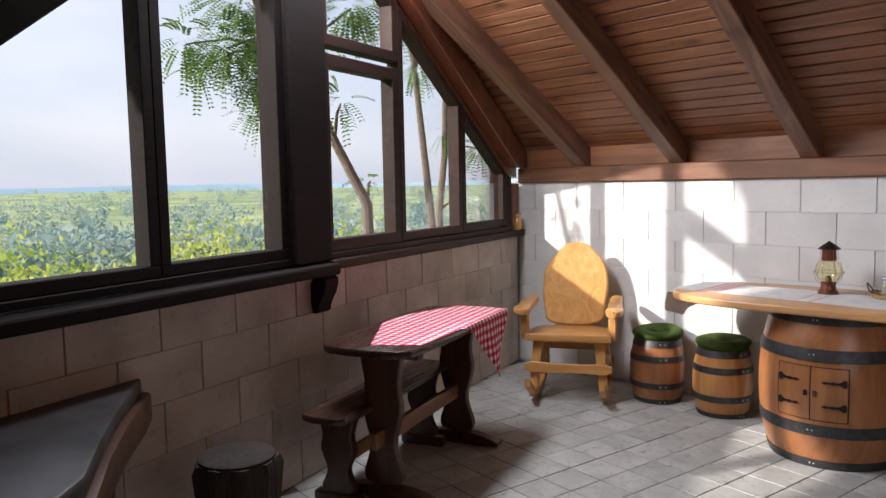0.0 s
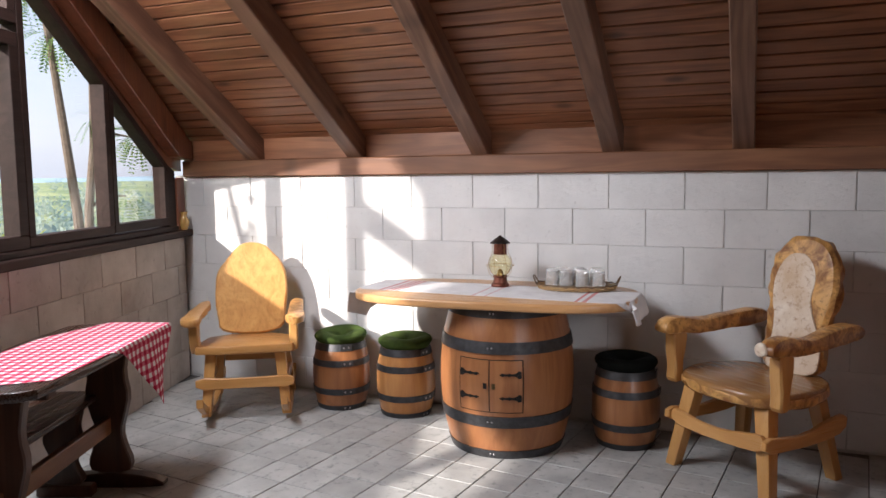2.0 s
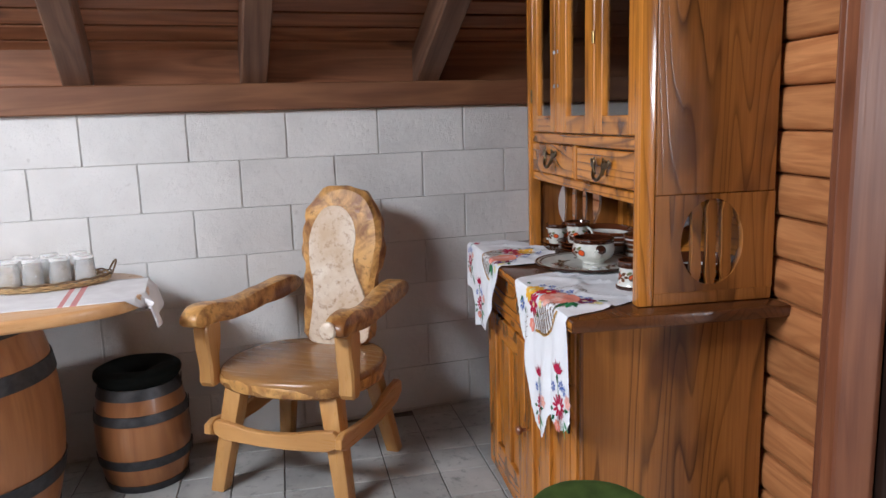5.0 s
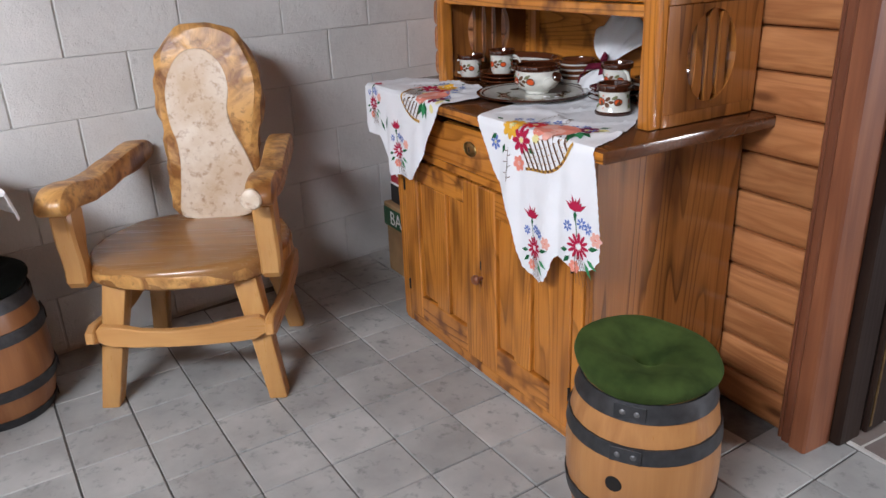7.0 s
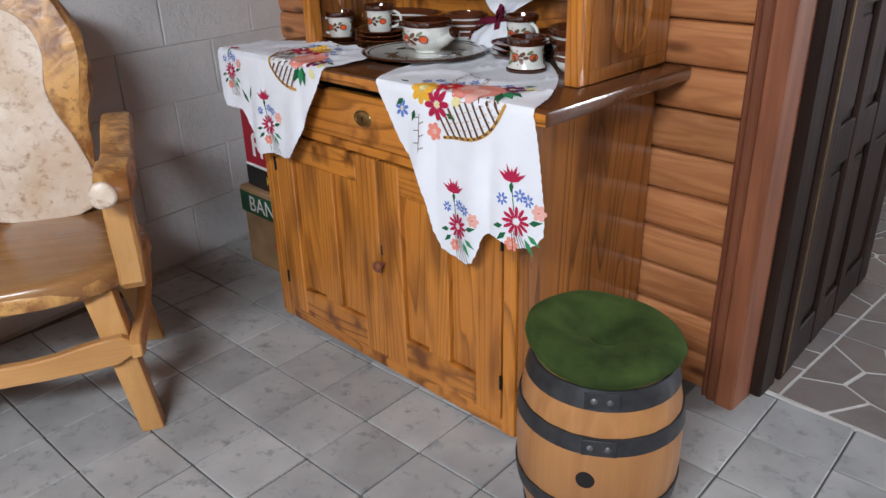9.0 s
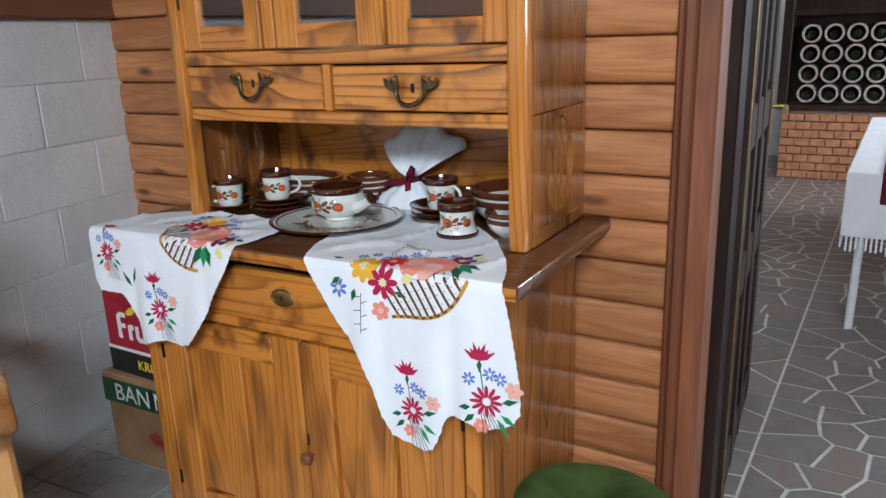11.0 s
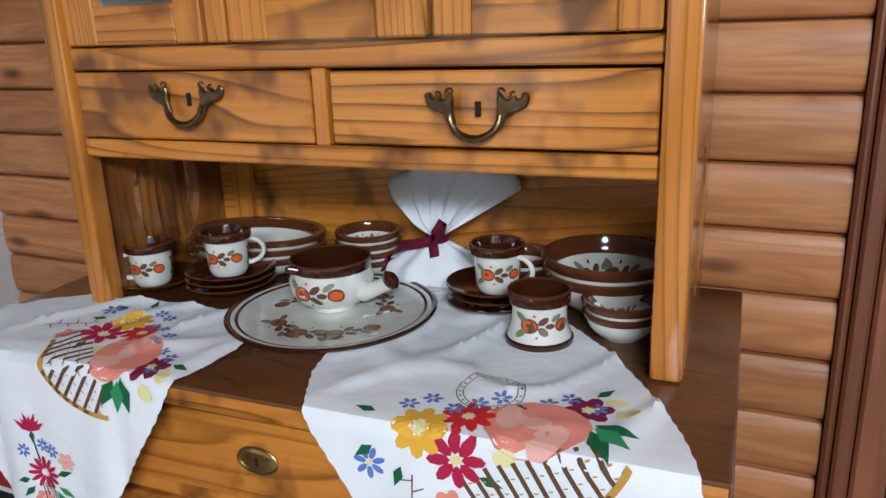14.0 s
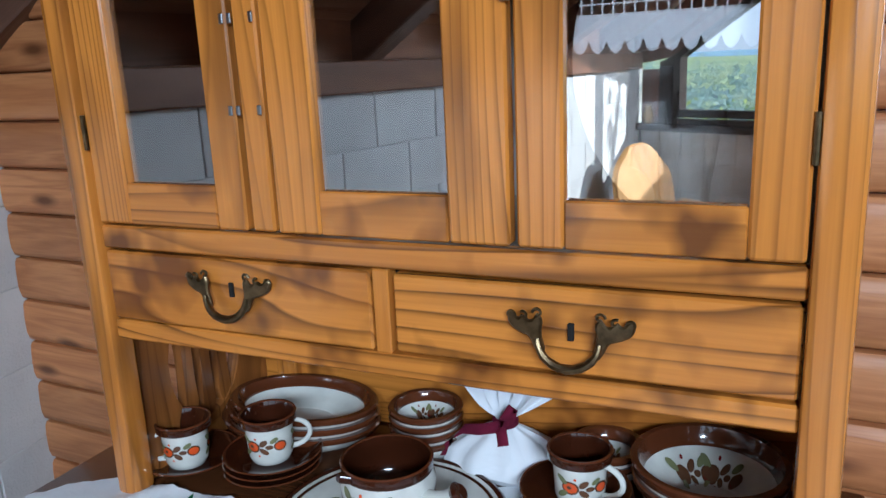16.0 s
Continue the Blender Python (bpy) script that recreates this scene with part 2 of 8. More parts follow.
def block_bare():
    """Browner, darker whitewash on the parapet blocks than on the block wall."""
    w = Mat("brownish_whitewashed_block", 0.9)
    v = w.place((1, 1, 1))
    big, mid, fine = w.noise(v, 3.0, 5), w.noise(v, 22, 4, 0.6), w.noise(v, 140, 3, 0.7)
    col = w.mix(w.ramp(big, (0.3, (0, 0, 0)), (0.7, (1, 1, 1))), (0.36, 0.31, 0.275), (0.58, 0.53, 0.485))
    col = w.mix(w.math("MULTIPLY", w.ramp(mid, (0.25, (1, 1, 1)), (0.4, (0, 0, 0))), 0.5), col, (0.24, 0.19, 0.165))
    w.colour(col)
    w.bump(mid, 0.5, 0.006)
    w.bump(fine, 0.4, 0.002)
    return w.m


def paver():
    """Worn grey concrete floor tile."""
    w = Mat("grey_concrete_tile", 0.55)
    v = w.place((1, 1, 1))
    big, mid, fine = w.noise(v, 4.0, 5), w.noise(v, 24, 5, 0.65), w.noise(v, 190, 3, 0.7)
    col = w.mix(w.ramp(big, (0.3, (0, 0, 0)), (0.72, (1, 1, 1))), (0.28, 0.282, 0.274), (0.47, 0.472, 0.458))
    col = w.mix(w.math("MULTIPLY", w.ramp(mid, (0.56, (0, 0, 0)), (0.70, (1, 1, 1))), 0.75), col, (0.17, 0.185, 0.175))
    info = w.add("ShaderNodeObjectInfo")
    hsv = w.add("ShaderNodeHueSaturation")
    rng = w.n.new("ShaderNodeMapRange")
    rng.inputs["To Min"].default_value, rng.inputs["To Max"].default_value = 0.93, 1.06
    w.l.new(info.outputs["Random"], rng.inputs[0]), w.l.new(rng.outputs[0], hsv.inputs["Value"]), w.l.new(col, hsv.inputs["Color"])
    w.colour(hsv.outputs[0])
    w.roughness(mid, 0.38, 0.7)
    w.bump(fine, 0.25, 0.002)
    w.bump(mid, 0.2, 0.003)
    return w.m


def glass(name="window_glass", tint=(1, 1, 1), rough=0.0):
    w = Mat(name, rough)
    w.p.inputs["Transmission Weight"].default_value = 1.0
    w.p.inputs["IOR"].default_value = 1.45
    w.colour(tint)
    return w.m


def pane_glass(name, haze=0.05, ior=1.1):
    """Thin clear pane: straight through, with a faint mirror on top."""
    m = bpy.data.materials.new(name)
    m.use_nodes = True
    n, l = m.node_tree.nodes, m.node_tree.links
    n.remove(n["Principled BSDF"])
    tr, gl, mx, fr = n.new("ShaderNodeBsdfTransparent"), n.new("ShaderNodeBsdfGlossy"), n.new("ShaderNodeMixShader"), n.new("ShaderNodeFresnel")
    gl.inputs["Roughness"].default_value = haze
    fr.inputs[0].default_value = ior
    l.new(fr.outputs[0], mx.inputs[0]), l.new(tr.outputs[0], mx.inputs[1]), l.new(gl.outputs[0], mx.inputs[2])
    l.new(mx.outputs[0], n["Material Output"].inputs[0])
    return m


M_BLOCK, M_BARE, M_TILE = block_paint(), block_bare(), paver()
M_GROUT = plain("dark_sand_joint", (0.12, 0.115, 0.11), 0.95, 0, 0.3, 30, 0.3)
M_MORTAR = plain("white_mortar", (0.56, 0.56, 0.55), 0.95, 0, 0.15, 30, 0.4)
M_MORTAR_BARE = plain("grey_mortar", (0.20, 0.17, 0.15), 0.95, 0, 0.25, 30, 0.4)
M_BOARD = wood("red_brown_roof_board", (0.34, 0.145, 0.072), (0.175, 0.068, 0.033), "y", 0.38, 1.0, 0.9, 1.0, 0.1, 0.25)
M_RAFTER = wood("brown_rafter", (0.23, 0.122, 0.074), (0.12, 0.056, 0.034), "x", 0.5, 0.9, 0.9, 1.1)
M_PLATE = wood("brown_wall_plate", (0.30, 0.135, 0.065), (0.18, 0.07, 0.034), "y", 0.5, 0.9, 0.7)
M_LOG = wood("orange_stained_log_board", (0.62, 0.275, 0.105), (0.34, 0.118, 0.040), "x", 0.40, 2.2, 1.0, 0.8, 0.1, 0.2, 5.0)
M_TRIM = wood("red_brown_trim", (0.24, 0.085, 0.04), (0.14, 0.042, 0.02), "z", 0.38, 0.9, 0.5, 0.9, 0.1, 0.1)
M_JAMB = wood("orange_brown_jamb", (0.34, 0.125, 0.055), (0.20, 0.062, 0.027), "z", 0.48, 0.9, 0.6, 0.9, 0.1, 0.1)
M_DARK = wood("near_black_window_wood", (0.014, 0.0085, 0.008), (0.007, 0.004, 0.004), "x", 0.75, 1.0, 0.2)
M_SASH = wood("dark_brown_sash", (0.040, 0.023, 0.019), (0.022, 0.012, 0.010), "x", 0.62, 1.0, 0.2)
M_DOOR = wood("blackish_brown_door", (0.035, 0.02, 0.014), (0.017, 0.009, 0.007), "z", 0.42, 1.0, 0.2)
for dark_mat in (M_DARK, M_SASH, M_DOOR):
    dark_mat.node_tree.nodes["Principled BSDF"].inputs["Specular IOR Level"].default_value = 0.2
M_BRASS_EDGE = plain("worn_brass", (0.38, 0.25, 0.10), 0.35, 1.0, 0.3, 50, 0.1)
M_PANE = pane_glass("window_pane")
M_WALL = plain("plain_white_plaster", (0.72, 0.71, 0.69), 0.9, 0, 0.06, 6, 0.15)

# ---- setting: floor, block wall, parapet, window wall ----
floor_thing = solid("floor", box(-0.9, -1.2, -0.12, 5.1, 4.7, -0.006), M_GROUT, "sandy joint bed under the grey floor tiles", "floor", kind="structure")

wall_east = solid("wall_east", box(WX + 0.002, -1.35, -0.1, WX + 0.21, 4.36, 1.47), M_MORTAR, "white-painted concrete block wall under a timber wall plate", "wall", kind="structure")

n_len = 5.9
core = moved(box(-0.2, 0.012 - 0.21, -0.1, n_len, -0.004, 1.02), Matrix.Identity(4))
wall_north = solid("wall_north", core, M_MORTAR_BARE, "low parapet of brownish whitewashed blocks under the windows", "wall", kind="structure", m=NORTH)

# log wall: core behind the boards, from the block wall to the doorway
lw = 2.036
wall_south = solid("wall_south", box(-0.1, 0.02, -0.05, lw, 0.14, 3.3), M_TRIM, "timber wall clad with rounded orange-stained boards", "wall", kind="structure", m=LOGW)
H_LOG = 0.112
for k in range(24):
    prof = [(0.021, 0.001), (0.006, 0.003), (-0.001, 0.009), (-0.006, 0.026), (-0.007, 0.048), (-0.006, 0.078), (-0.003, 0.100), (0.003, 0.1085), (0.021, 0.1110)]
    b = bmesh.new()
    ends = [[b.verts.new((x, y, z)) for y, z in prof] for x in (0.0, lw - 0.0)]
    for i in range(len(prof) - 1):
        b.faces.new((ends[0][i], ends[0][i + 1], ends[1][i + 1], ends[1][i]))
    for e in ends:
        b.faces.new(e)
    bmesh.ops.recalc_face_normals(b, faces=b.faces)
    part("log_board", b, M_LOG, wall_south, m=pose(0, 0, k * H_LOG), smooth=True)

# ---- ceiling: boards on rafters, both slopes ----
def verge_y(x):
    """Where the roof ends over the slanting window wall."""
    # West of the ridge an unseen longer overhang is added to block the sun.
    return NC.y - (NC.x - x) * math.tan(NA) + (0.28 if x > RIDGE_X else 0.85)


def roof_boards(x_eave, x_ridge, z_eave, z_ridge, y0):
    b = bmesh.new()
    run, rise = x_ridge - x_eave, z_ridge - z_eave
    length = math.hypot(run, rise)
    ux, uz = run / length, rise / length
    nx, nz = -uz * (1 if run > 0 else -1), ux * (1 if run > 0 else -1)
    count = int(length / 0.094) + 1
    w = length / count
    for k in range(count):
        y1 = verge_y(x_eave + ux * (k + 0.5) * w)
        for s0, s1, h in ((k * w + 0.0055, (k + 1) * w - 0.0055, 0.0),):
            prof = [(s0, 0.036), (s0, 0.003), (s0 + 0.003, 0.0), (s1 - 0.003, 0.0), (s1, 0.003), (s1, 0.036)]
            ring = [[b.verts.new((x_eave + ux * s + nx * (h + t), y, z_eave + uz * s + nz * (h + t))) for s, t in prof] for y in (y0, y1)]
            for i in range(len(prof) - 1):
                b.faces.new((ring[0][i], ring[0][i + 1], ring[1][i + 1], ring[1][i]))
        a = [b.verts.new((x_eave + ux * s + nx * 0.035, y, z_eave + uz * s + nz * 0.035)) for s, y in ((k * w, y0), ((k + 1) * w, y0), ((k + 1) * w, y1), (k * w, y1))]
        b.faces.new(a)
        c = [b.verts.new((x_eave + ux * s + nx * 0.06, y, z_eave + uz * s + nz * 0.06)) for s, y in ((k * w, y0), ((k + 1) * w, y0), ((k + 1) * w, y1), (k * w, y1))]
        b.faces.new(c)
    bmesh.ops.recalc_face_normals(b, faces=b.faces)
    return b


RAFT_H = 0.15
LIFT = RAFT_H / math.cos(SLA)
ceiling = solid("ceiling", roof_boards(4.98, RIDGE_X, EAVE_Z - 0.26 * SLOPE + LIFT, RIDGE_Z + LIFT, -2.2), M_BOARD, "red-brown tongue-and-groove roof boarding", "ceiling", kind="structure")
WEST_EAVE = 2 * RIDGE_X - 4.98
ceiling_w = solid("ceiling_west", roof_boards(WEST_EAVE, RIDGE_X, EAVE_Z - 0.26 * SLOPE + LIFT, RIDGE_Z + LIFT, -2.2), M_BOARD, "red-brown tongue-and-groove roof boarding", "ceiling", kind="structure")

def rafter_mesh(run):
    return mesh_of("rafter", roughen(box(0, -0.055, 0, run / math.cos(SLA), 0.055, RAFT_H, 0.006), 0.002, 0.2), M_RAFTER)


full_rafter = rafter_mesh(4.86 - RIDGE_X)
cut_rafter = rafter_mesh(4.86 - 3.10)
for y in (3.645, 2.85, 1.99, 1.205, 0.522, -0.25, -0.98):
    for side in (1, -1):
        if side < 0 and y > 2.0:
            continue
        ob = new("rafter", cut_rafter if y > 3 else full_rafter)
        x0 = 4.86 if side > 0 else 2 * RIDGE_X - 4.86
        ob.matrix_basis = pose(x0, y, EAVE_Z - 0.14 * SLOPE) @ Matrix.Rotation(math.pi if side > 0 else 0, 4, "Z") @ Matrix.Rotation(-SLA, 4, "Y")
        tagged(ob, "brown planed timber rafter under the roof boards", "rafter", "roof rafters", "structure")
wall_plate = solid("wall_plate", roughen(box(WX - 0.035, -1.1, 1.458, WX + 0.2, 4.26, 1.572, 0.006), 0.002, 0.3), M_PLATE, "brown timber wall plate along the top of the block wall", "beam", kind="structure")
eave_board = solid("eave_board", box(WX + 0.03, -1.1, 1.574, WX + 0.055, 4.3, 1.80, 0.003), M_BOARD, "brown board closing the eaves between the rafters", "board", kind="structure")
ridge_beam = solid("ridge_beam", box(RIDGE_X - 0.06, -2.1, RIDGE_Z - 0.05, RIDGE_X + 0.06, 3.3, RIDGE_Z + 0.13, 0.006), M_RAFTER, "brown ridge beam", "beam", kind="structure")

# plain closing walls that the clip never shows
# Unseen; its dark colour is chosen so that less light bounces back.
wall_west = solid("wall_west", box(WEST - 0.15, -1.2, -0.1, WEST, 3.2, 1.75), M_TRIM, "unseen closing wall, dark to bounce less light", "wall", kind="structure")

# ---- window wall: frames, panes, sills ----
def upright(outline, y0, y1, bevel=0.0):
    """A board in the plane of a wall: outline of (x, z) pairs, from y0 to y1."""
    b = prism(outline, y0, y1, bevel)
    for v in b.verts:
        v.co = Vector((v.co.x, v.co.z, v.co.y))
    bmesh.ops.recalc_face_normals(b, faces=b.faces)
    return b


def gable_top(s):
    """Underside of the roof boards at s metres west of the corner, along the window wall."""
    x = NC.x - s * math.cos(NA)
    return EAVE_Z + LIFT + SLOPE * (4.72 - x if x > RIDGE_X else x - (2 * RIDGE_X - 4.72))


def glazed(name, label, s0, s1, z0, tops, fw=0.05, sash=True):
    """A fixed light or casement from s0 to s1, from z0 up to tops=(z at s0, z at s1)."""
    win = thing(name, NORTH, label, "window", "gable windows", "structure")
    za, zb = tops
    mat = M_SASH if sash else M_DARK
    k = (zb - za) / (s1 - s0)
    part("window_frame", box(s0, -0.06, z0, s1, 0.025, z0 + fw, 0.004), mat, win)
    part("window_frame", upright([(s0, z0 + fw), (s0 + fw, z0 + fw), (s0 + fw, za + k * fw - fw), (s0, za - fw)], -0.06, 0.025, 0.003), mat, win)
    part("window_frame", upright([(s1 - fw, z0 + fw), (s1, z0 + fw), (s1, zb - fw), (s1 - fw, zb - k * fw - fw)], -0.06, 0.025, 0.003), mat, win)
    part("window_frame", upright([(s0, za - fw), (s1, zb - fw), (s1, zb), (s0, za)], -0.06, 0.025, 0.003), mat, win)
    # thin putty line round the glass
    part("pane", upright([(s0 + fw * 0.8, z0 + fw * 0.8), (s1 - fw * 0.8, z0 + fw * 0.8), (s1 - fw * 0.8, zb - k * fw - fw * 0.8), (s0 + fw * 0.8, za + k * fw - fw * 0.8)], -0.022, -0.016), M_PANE, win).visible_shadow = False
    return win


def roof_in(s):
    return gable_top(s) - 0.13


glazed("window_1", "dark-framed triangular corner light beside the wall", 0.30, 1.04, 1.13, (1.36 + 0.62 * 0.30, 1.36 + 0.62 * 1.04))
glazed("window_2", "dark-framed fixed light with a sloping head", 1.045, 1.855, 1.125, (1.36 + 0.62 * 1.045, 1.36 + 0.62 * 1.855))
glazed("window_3", "dark brown casement below a transom light", 1.86, 2.600, 1.12, (2.135, 2.135), 0.065)
glazed("window_4", "small transom light with a sloping head", 1.86, 2.600, 2.175, (1.36 + 0.62 * 1.86, 1.36 + 0.62 * 2.600), 0.06)
glazed("window_5", "tall dark-framed fixed light", 2.89, 3.65, 1.12, (roof_in(2.89) - 0.05, roof_in(3.65) - 0.02), 0.05, False)
glazed("window_6", "tall dark-framed fixed light crossed by a brace", 3.652, 4.44, 1.12, (roof_in(3.652) - 0.02, roof_in(4.44)), 0.05, False)

gable_post = solid("gable_post", box(2.602, -0.14, 1.085, 2.888, 0.06, roof_in(2.73), 0.008), M_DARK, "thick blackened timber post between the windows", "post", kind="structure", m=NORTH)
corner_post = solid("corner_post", box(0.045, -0.05, 1.085, 0.18, 0.03, 1.455, 0.006), M_TRIM, "short red-brown timber post in the corner", "post", kind="structure", m=NORTH)
side_post = solid("frame_side", upright([(0.18, 1.085), (0.298, 1.085), (0.298, 1.545), (0.18, 1.50)], -0.06, 0.02, 0.003), M_SASH, "dark window jamb in the corner", "trim", kind="structure", m=NORTH)
for s0, s1 in ((0.18, 2.600), (2.89, 4.44)):
    solid("frame_bottom", box(s0, -0.07, 1.086, s1, 0.035, 1.118, 0.004), M_SASH if s0 < 1 else M_DARK, "dark bottom rail of the window wall", "trim", kind="structure", m=NORTH)
# verge board that fills between frame heads and roof boarding
verge = solid("verge_board", upright([(0.0, 1.50), (0.28, 1.54), (2.600, 1.36 + 0.62 * 2.600 + 0.004), (2.600, gable_top(2.600) + 0.03), (0.0, gable_top(0.0) + 0.03)], -0.08, -0.01), M_TRIM, "red-brown verge board under the roof", "trim", kind="structure", m=NORTH)
gab = roughen(upright([(0.02, 1.58), (0.24, 1.60), (2.74, 1.60 + 0.60 * 2.5), (2.74, 1.74 + 0.60 * 2.5), (0.02, 1.70)], 0.0, 0.09, 0.004), 0.001, 0.2)
gable_rafter = solid("gable_rafter", gab, M_TRIM, "red-brown rafter along the gable windows", "rafter", kind="structure", m=NORTH)
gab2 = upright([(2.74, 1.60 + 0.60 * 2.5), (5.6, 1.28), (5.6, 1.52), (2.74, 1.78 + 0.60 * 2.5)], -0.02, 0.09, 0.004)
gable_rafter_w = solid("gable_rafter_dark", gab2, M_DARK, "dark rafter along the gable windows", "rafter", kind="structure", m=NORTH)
wall_gable = solid("wall_gable_west", upright([(4.444, 1.08), (5.75, 1.08), (5.75, 1.36), (4.444, gable_top(4.444) + 0.02)], -0.09, 0.02), M_TRIM, "plain dark timber closing the gable beside the windows", "wall", kind="structure", m=NORTH)
brace = solid("gable_brace", upright([(2.888, 2.97), (2.888, 3.22), (5.3, 1.15), (5.3, 0.90 + 0.22)], 0.03, 0.12, 0.005), M_DARK, "dark diagonal timber brace across the gable window", "brace", kind="structure", m=NORTH)

sill_r = solid("sill_east", roughen(box(-0.0, -0.10, 1.036, 2.60, 0.07, 1.084, 0.008, 2), 0.002, 0.15), M_SASH, "dark brown wooden window sill", "window sill", kind="structure", m=NORTH)
sill_l = solid("sill_west", roughen(box(2.604, -0.10, 1.018, 5.8, 0.115, 1.074, 0.012, 2), 0.003, 0.2), M_DARK, "near-black thick wooden window sill", "window sill", kind="structure", m=NORTH)
o = rounded([(0.0, 0.0), (0.10, 0.0), (0.095, -0.07), (0.05, -0.15), (0.045, -0.19), (0.0, -0.19)], 1)
bracket = solid("sill_bracket", moved(upright(o, -0.055, 0.055, 0.004), pose(2.665, 0.002, 1.017, 0, 0, 90)), M_DARK, "dark tapered bracket under the joint of the sills", "bracket", kind="structure", m=NORTH)

# ---- doorway, open door and the room behind ----
door_trim = thing("door_frame", LOGW, "red-brown timber door frame with a moulded casing", "door frame", kind="structure")
for x0, x1, y0, y1, mt in ((lw + 0.002, lw + 0.018, -0.022, 0.13, M_TRIM), (lw + 0.0195, lw + 0.048, -0.030, 0.13, M_TRIM), (lw + 0.0495, lw + 0.102, -0.036, 0.075, M_JAMB), (lw + 0.0495, lw + 0.128, 0.0765, 0.170, M_DOOR)):
    part("casing", box(x0, y0, -0.005, x1, y1, 2.12, 0.006), mt, door_trim)
part("casing", box(lw + 0.104, -0.05, 2.03, lw + 1.30, 0.15, 2.13, 0.006), M_TRIM, door_trim)
part("casing", box(lw + 1.22, -0.05, -0.005, lw + 1.30, 0.15, 2.028, 0.006), M_JAMB, door_trim)

leaf = thing("door_1", LOGW @ pose(lw + 0.105, 0.175, 0.012, 0, 0, 94.6), "blackish-brown panelled wooden door standing open", "door", kind="structure")
part("door_leaf", box(0, -0.018, 0, 0.86, 0.018, 2.0, 0.003), M_DOOR, leaf)
for x, w in ((0.0, 0.11), (0.255, 0.07), (0.47, 0.07), (0.75, 0.11)):
    part("stile", box(x, -0.034, 0.0, x + w, -0.0182, 2.0, 0.004), M_DOOR, leaf)
for z in (0.0, 0.60, 1.02, 1.88):
    for x, w in ((0.11, 0.145), (0.325, 0.145), (0.54, 0.21)):
        part("rail", box(x + 0.001, -0.032, z, x + w - 0.001, -0.0182, z + 0.12, 0.004), M_DOOR, leaf)
for z0, z1 in ((0.125, 0.595), (0.725, 1.015), (1.145, 1.875)):
    for x, w in ((0.11, 0.145), (0.325, 0.145), (0.54, 0.21)):
        part("panel", box(x + 0.022, -0.026, z0 + 0.022, x + w - 0.022, -0.0182, z1 - 0.022, 0.006), M_DOOR, leaf)
part("hinge_strip", box(0.012, -0.0362, 0.02, 0.022, -0.0342, 1.98), M_BRASS_EDGE, leaf, "narrow brass edge strip")
lock = part("lock_plate", box(0.775, -0.0375, 0.94, 0.81, -0.0345, 1.16, 0.001), M_BRASS_EDGE, leaf, "brass lock plate")
part("door_handle", tube([(0.79, -0.038, 1.08), (0.79, -0.075, 1.08), (0.77, -0.082, 1.08), (0.68, -0.082, 1.075)], 0.008, 8), M_BRASS_EDGE, lock, "brass lever handle", smooth=True)

# ---- outside: ground, woods, far hills ----
def land_height(x, y):
    d = math.hypot(x - 2, y - 4)
    base = -2.6 - 30 * (1 - math.exp(-max(0, d - 4) / 60))
    hill = 14 * noise.noise(Vector((x / 260, y / 260, 0.3))) * min(1, d / 200)
    rise = 24 * max(0.0, min(1.0, (d - 900) / 1600))
    return base + hill * 0.6 + rise


def land_material():
    w = Mat("meadow_and_fields", 0.95)
    tc = w.add("ShaderNodeTexCoord")
    a = w.noise(tc.outputs["Object"], 0.010, 4)
    b = w.noise(tc.outputs["Object"], 0.12, 5)
    col = w.mix(w.ramp(a, (0.42, (0, 0, 0)), (0.58, (1, 1, 1))), (0.16, 0.24, 0.11), (0.44, 0.46, 0.22))
    col = w.mix(w.ramp(b, (0.35, (0, 0, 0)), (0.7, (1, 1, 1))), col, (0.20, 0.28, 0.13))
    w.colour(col)
    return w.m


def build_ground():
    b = bmesh.new()
    radii = [6 * 1.16 ** k for k in range(44)]
    n = 96
    rings = []
    centre = b.verts.new((2, 4, -2.6))
    for r in radii:
        pts = [(2 + r * math.cos(2 * math.pi * k / n), 4 + r * math.sin(2 * math.pi * k / n)) for k in range(n)]
        rings.append([b.verts.new((x, y, land_height(x, y))) for x, y in pts])
    for k in range(n):
        b.faces.new((centre, rings[0][k], rings[0][(k + 1) % n]))
    for p, q in zip(rings, rings[1:]):
        for k in range(n):
            b.faces.new((p[k], q[k], q[(k + 1) % n], p[(k + 1) % n]))
    return b


solid("ground", build_ground(), land_material(), "green hillside falling away to a wide wooded valley", "ground", kind="structure", smooth=True)


def leaf_cloud(centres, count, size, seed, spread):
    """Many small leaf blades round centres, joined."""
    rng = np.random.default_rng(seed)
    n = count
    c = np.array(centres)[rng.integers(0, len(centres), n)]
    off = rng.normal(0, 1, (n, 3))
    off /= np.linalg.norm(off, axis=1)[:, None]
    p = c[:, :3] + off * (c[:, 3:4] * (rng.random((n, 1)) ** 0.45)) * spread
    a = rng.normal(0, 1, (n, 3))
    a /= np.linalg.norm(a, axis=1)[:, None]
    b = np.cross(a, rng.normal(0, 1, (n, 3)))
    b /= np.linalg.norm(b, axis=1)[:, None]
    s = size * rng.uniform(0.6, 1.3, (n, 1))
    quad = np.stack([p - a * s, p + b * s * 0.45, p + a * s, p - b * s * 0.45], 1).reshape(-1, 3)
    return quad.tolist(), np.arange(4 * n).reshape(-1, 4).tolist()


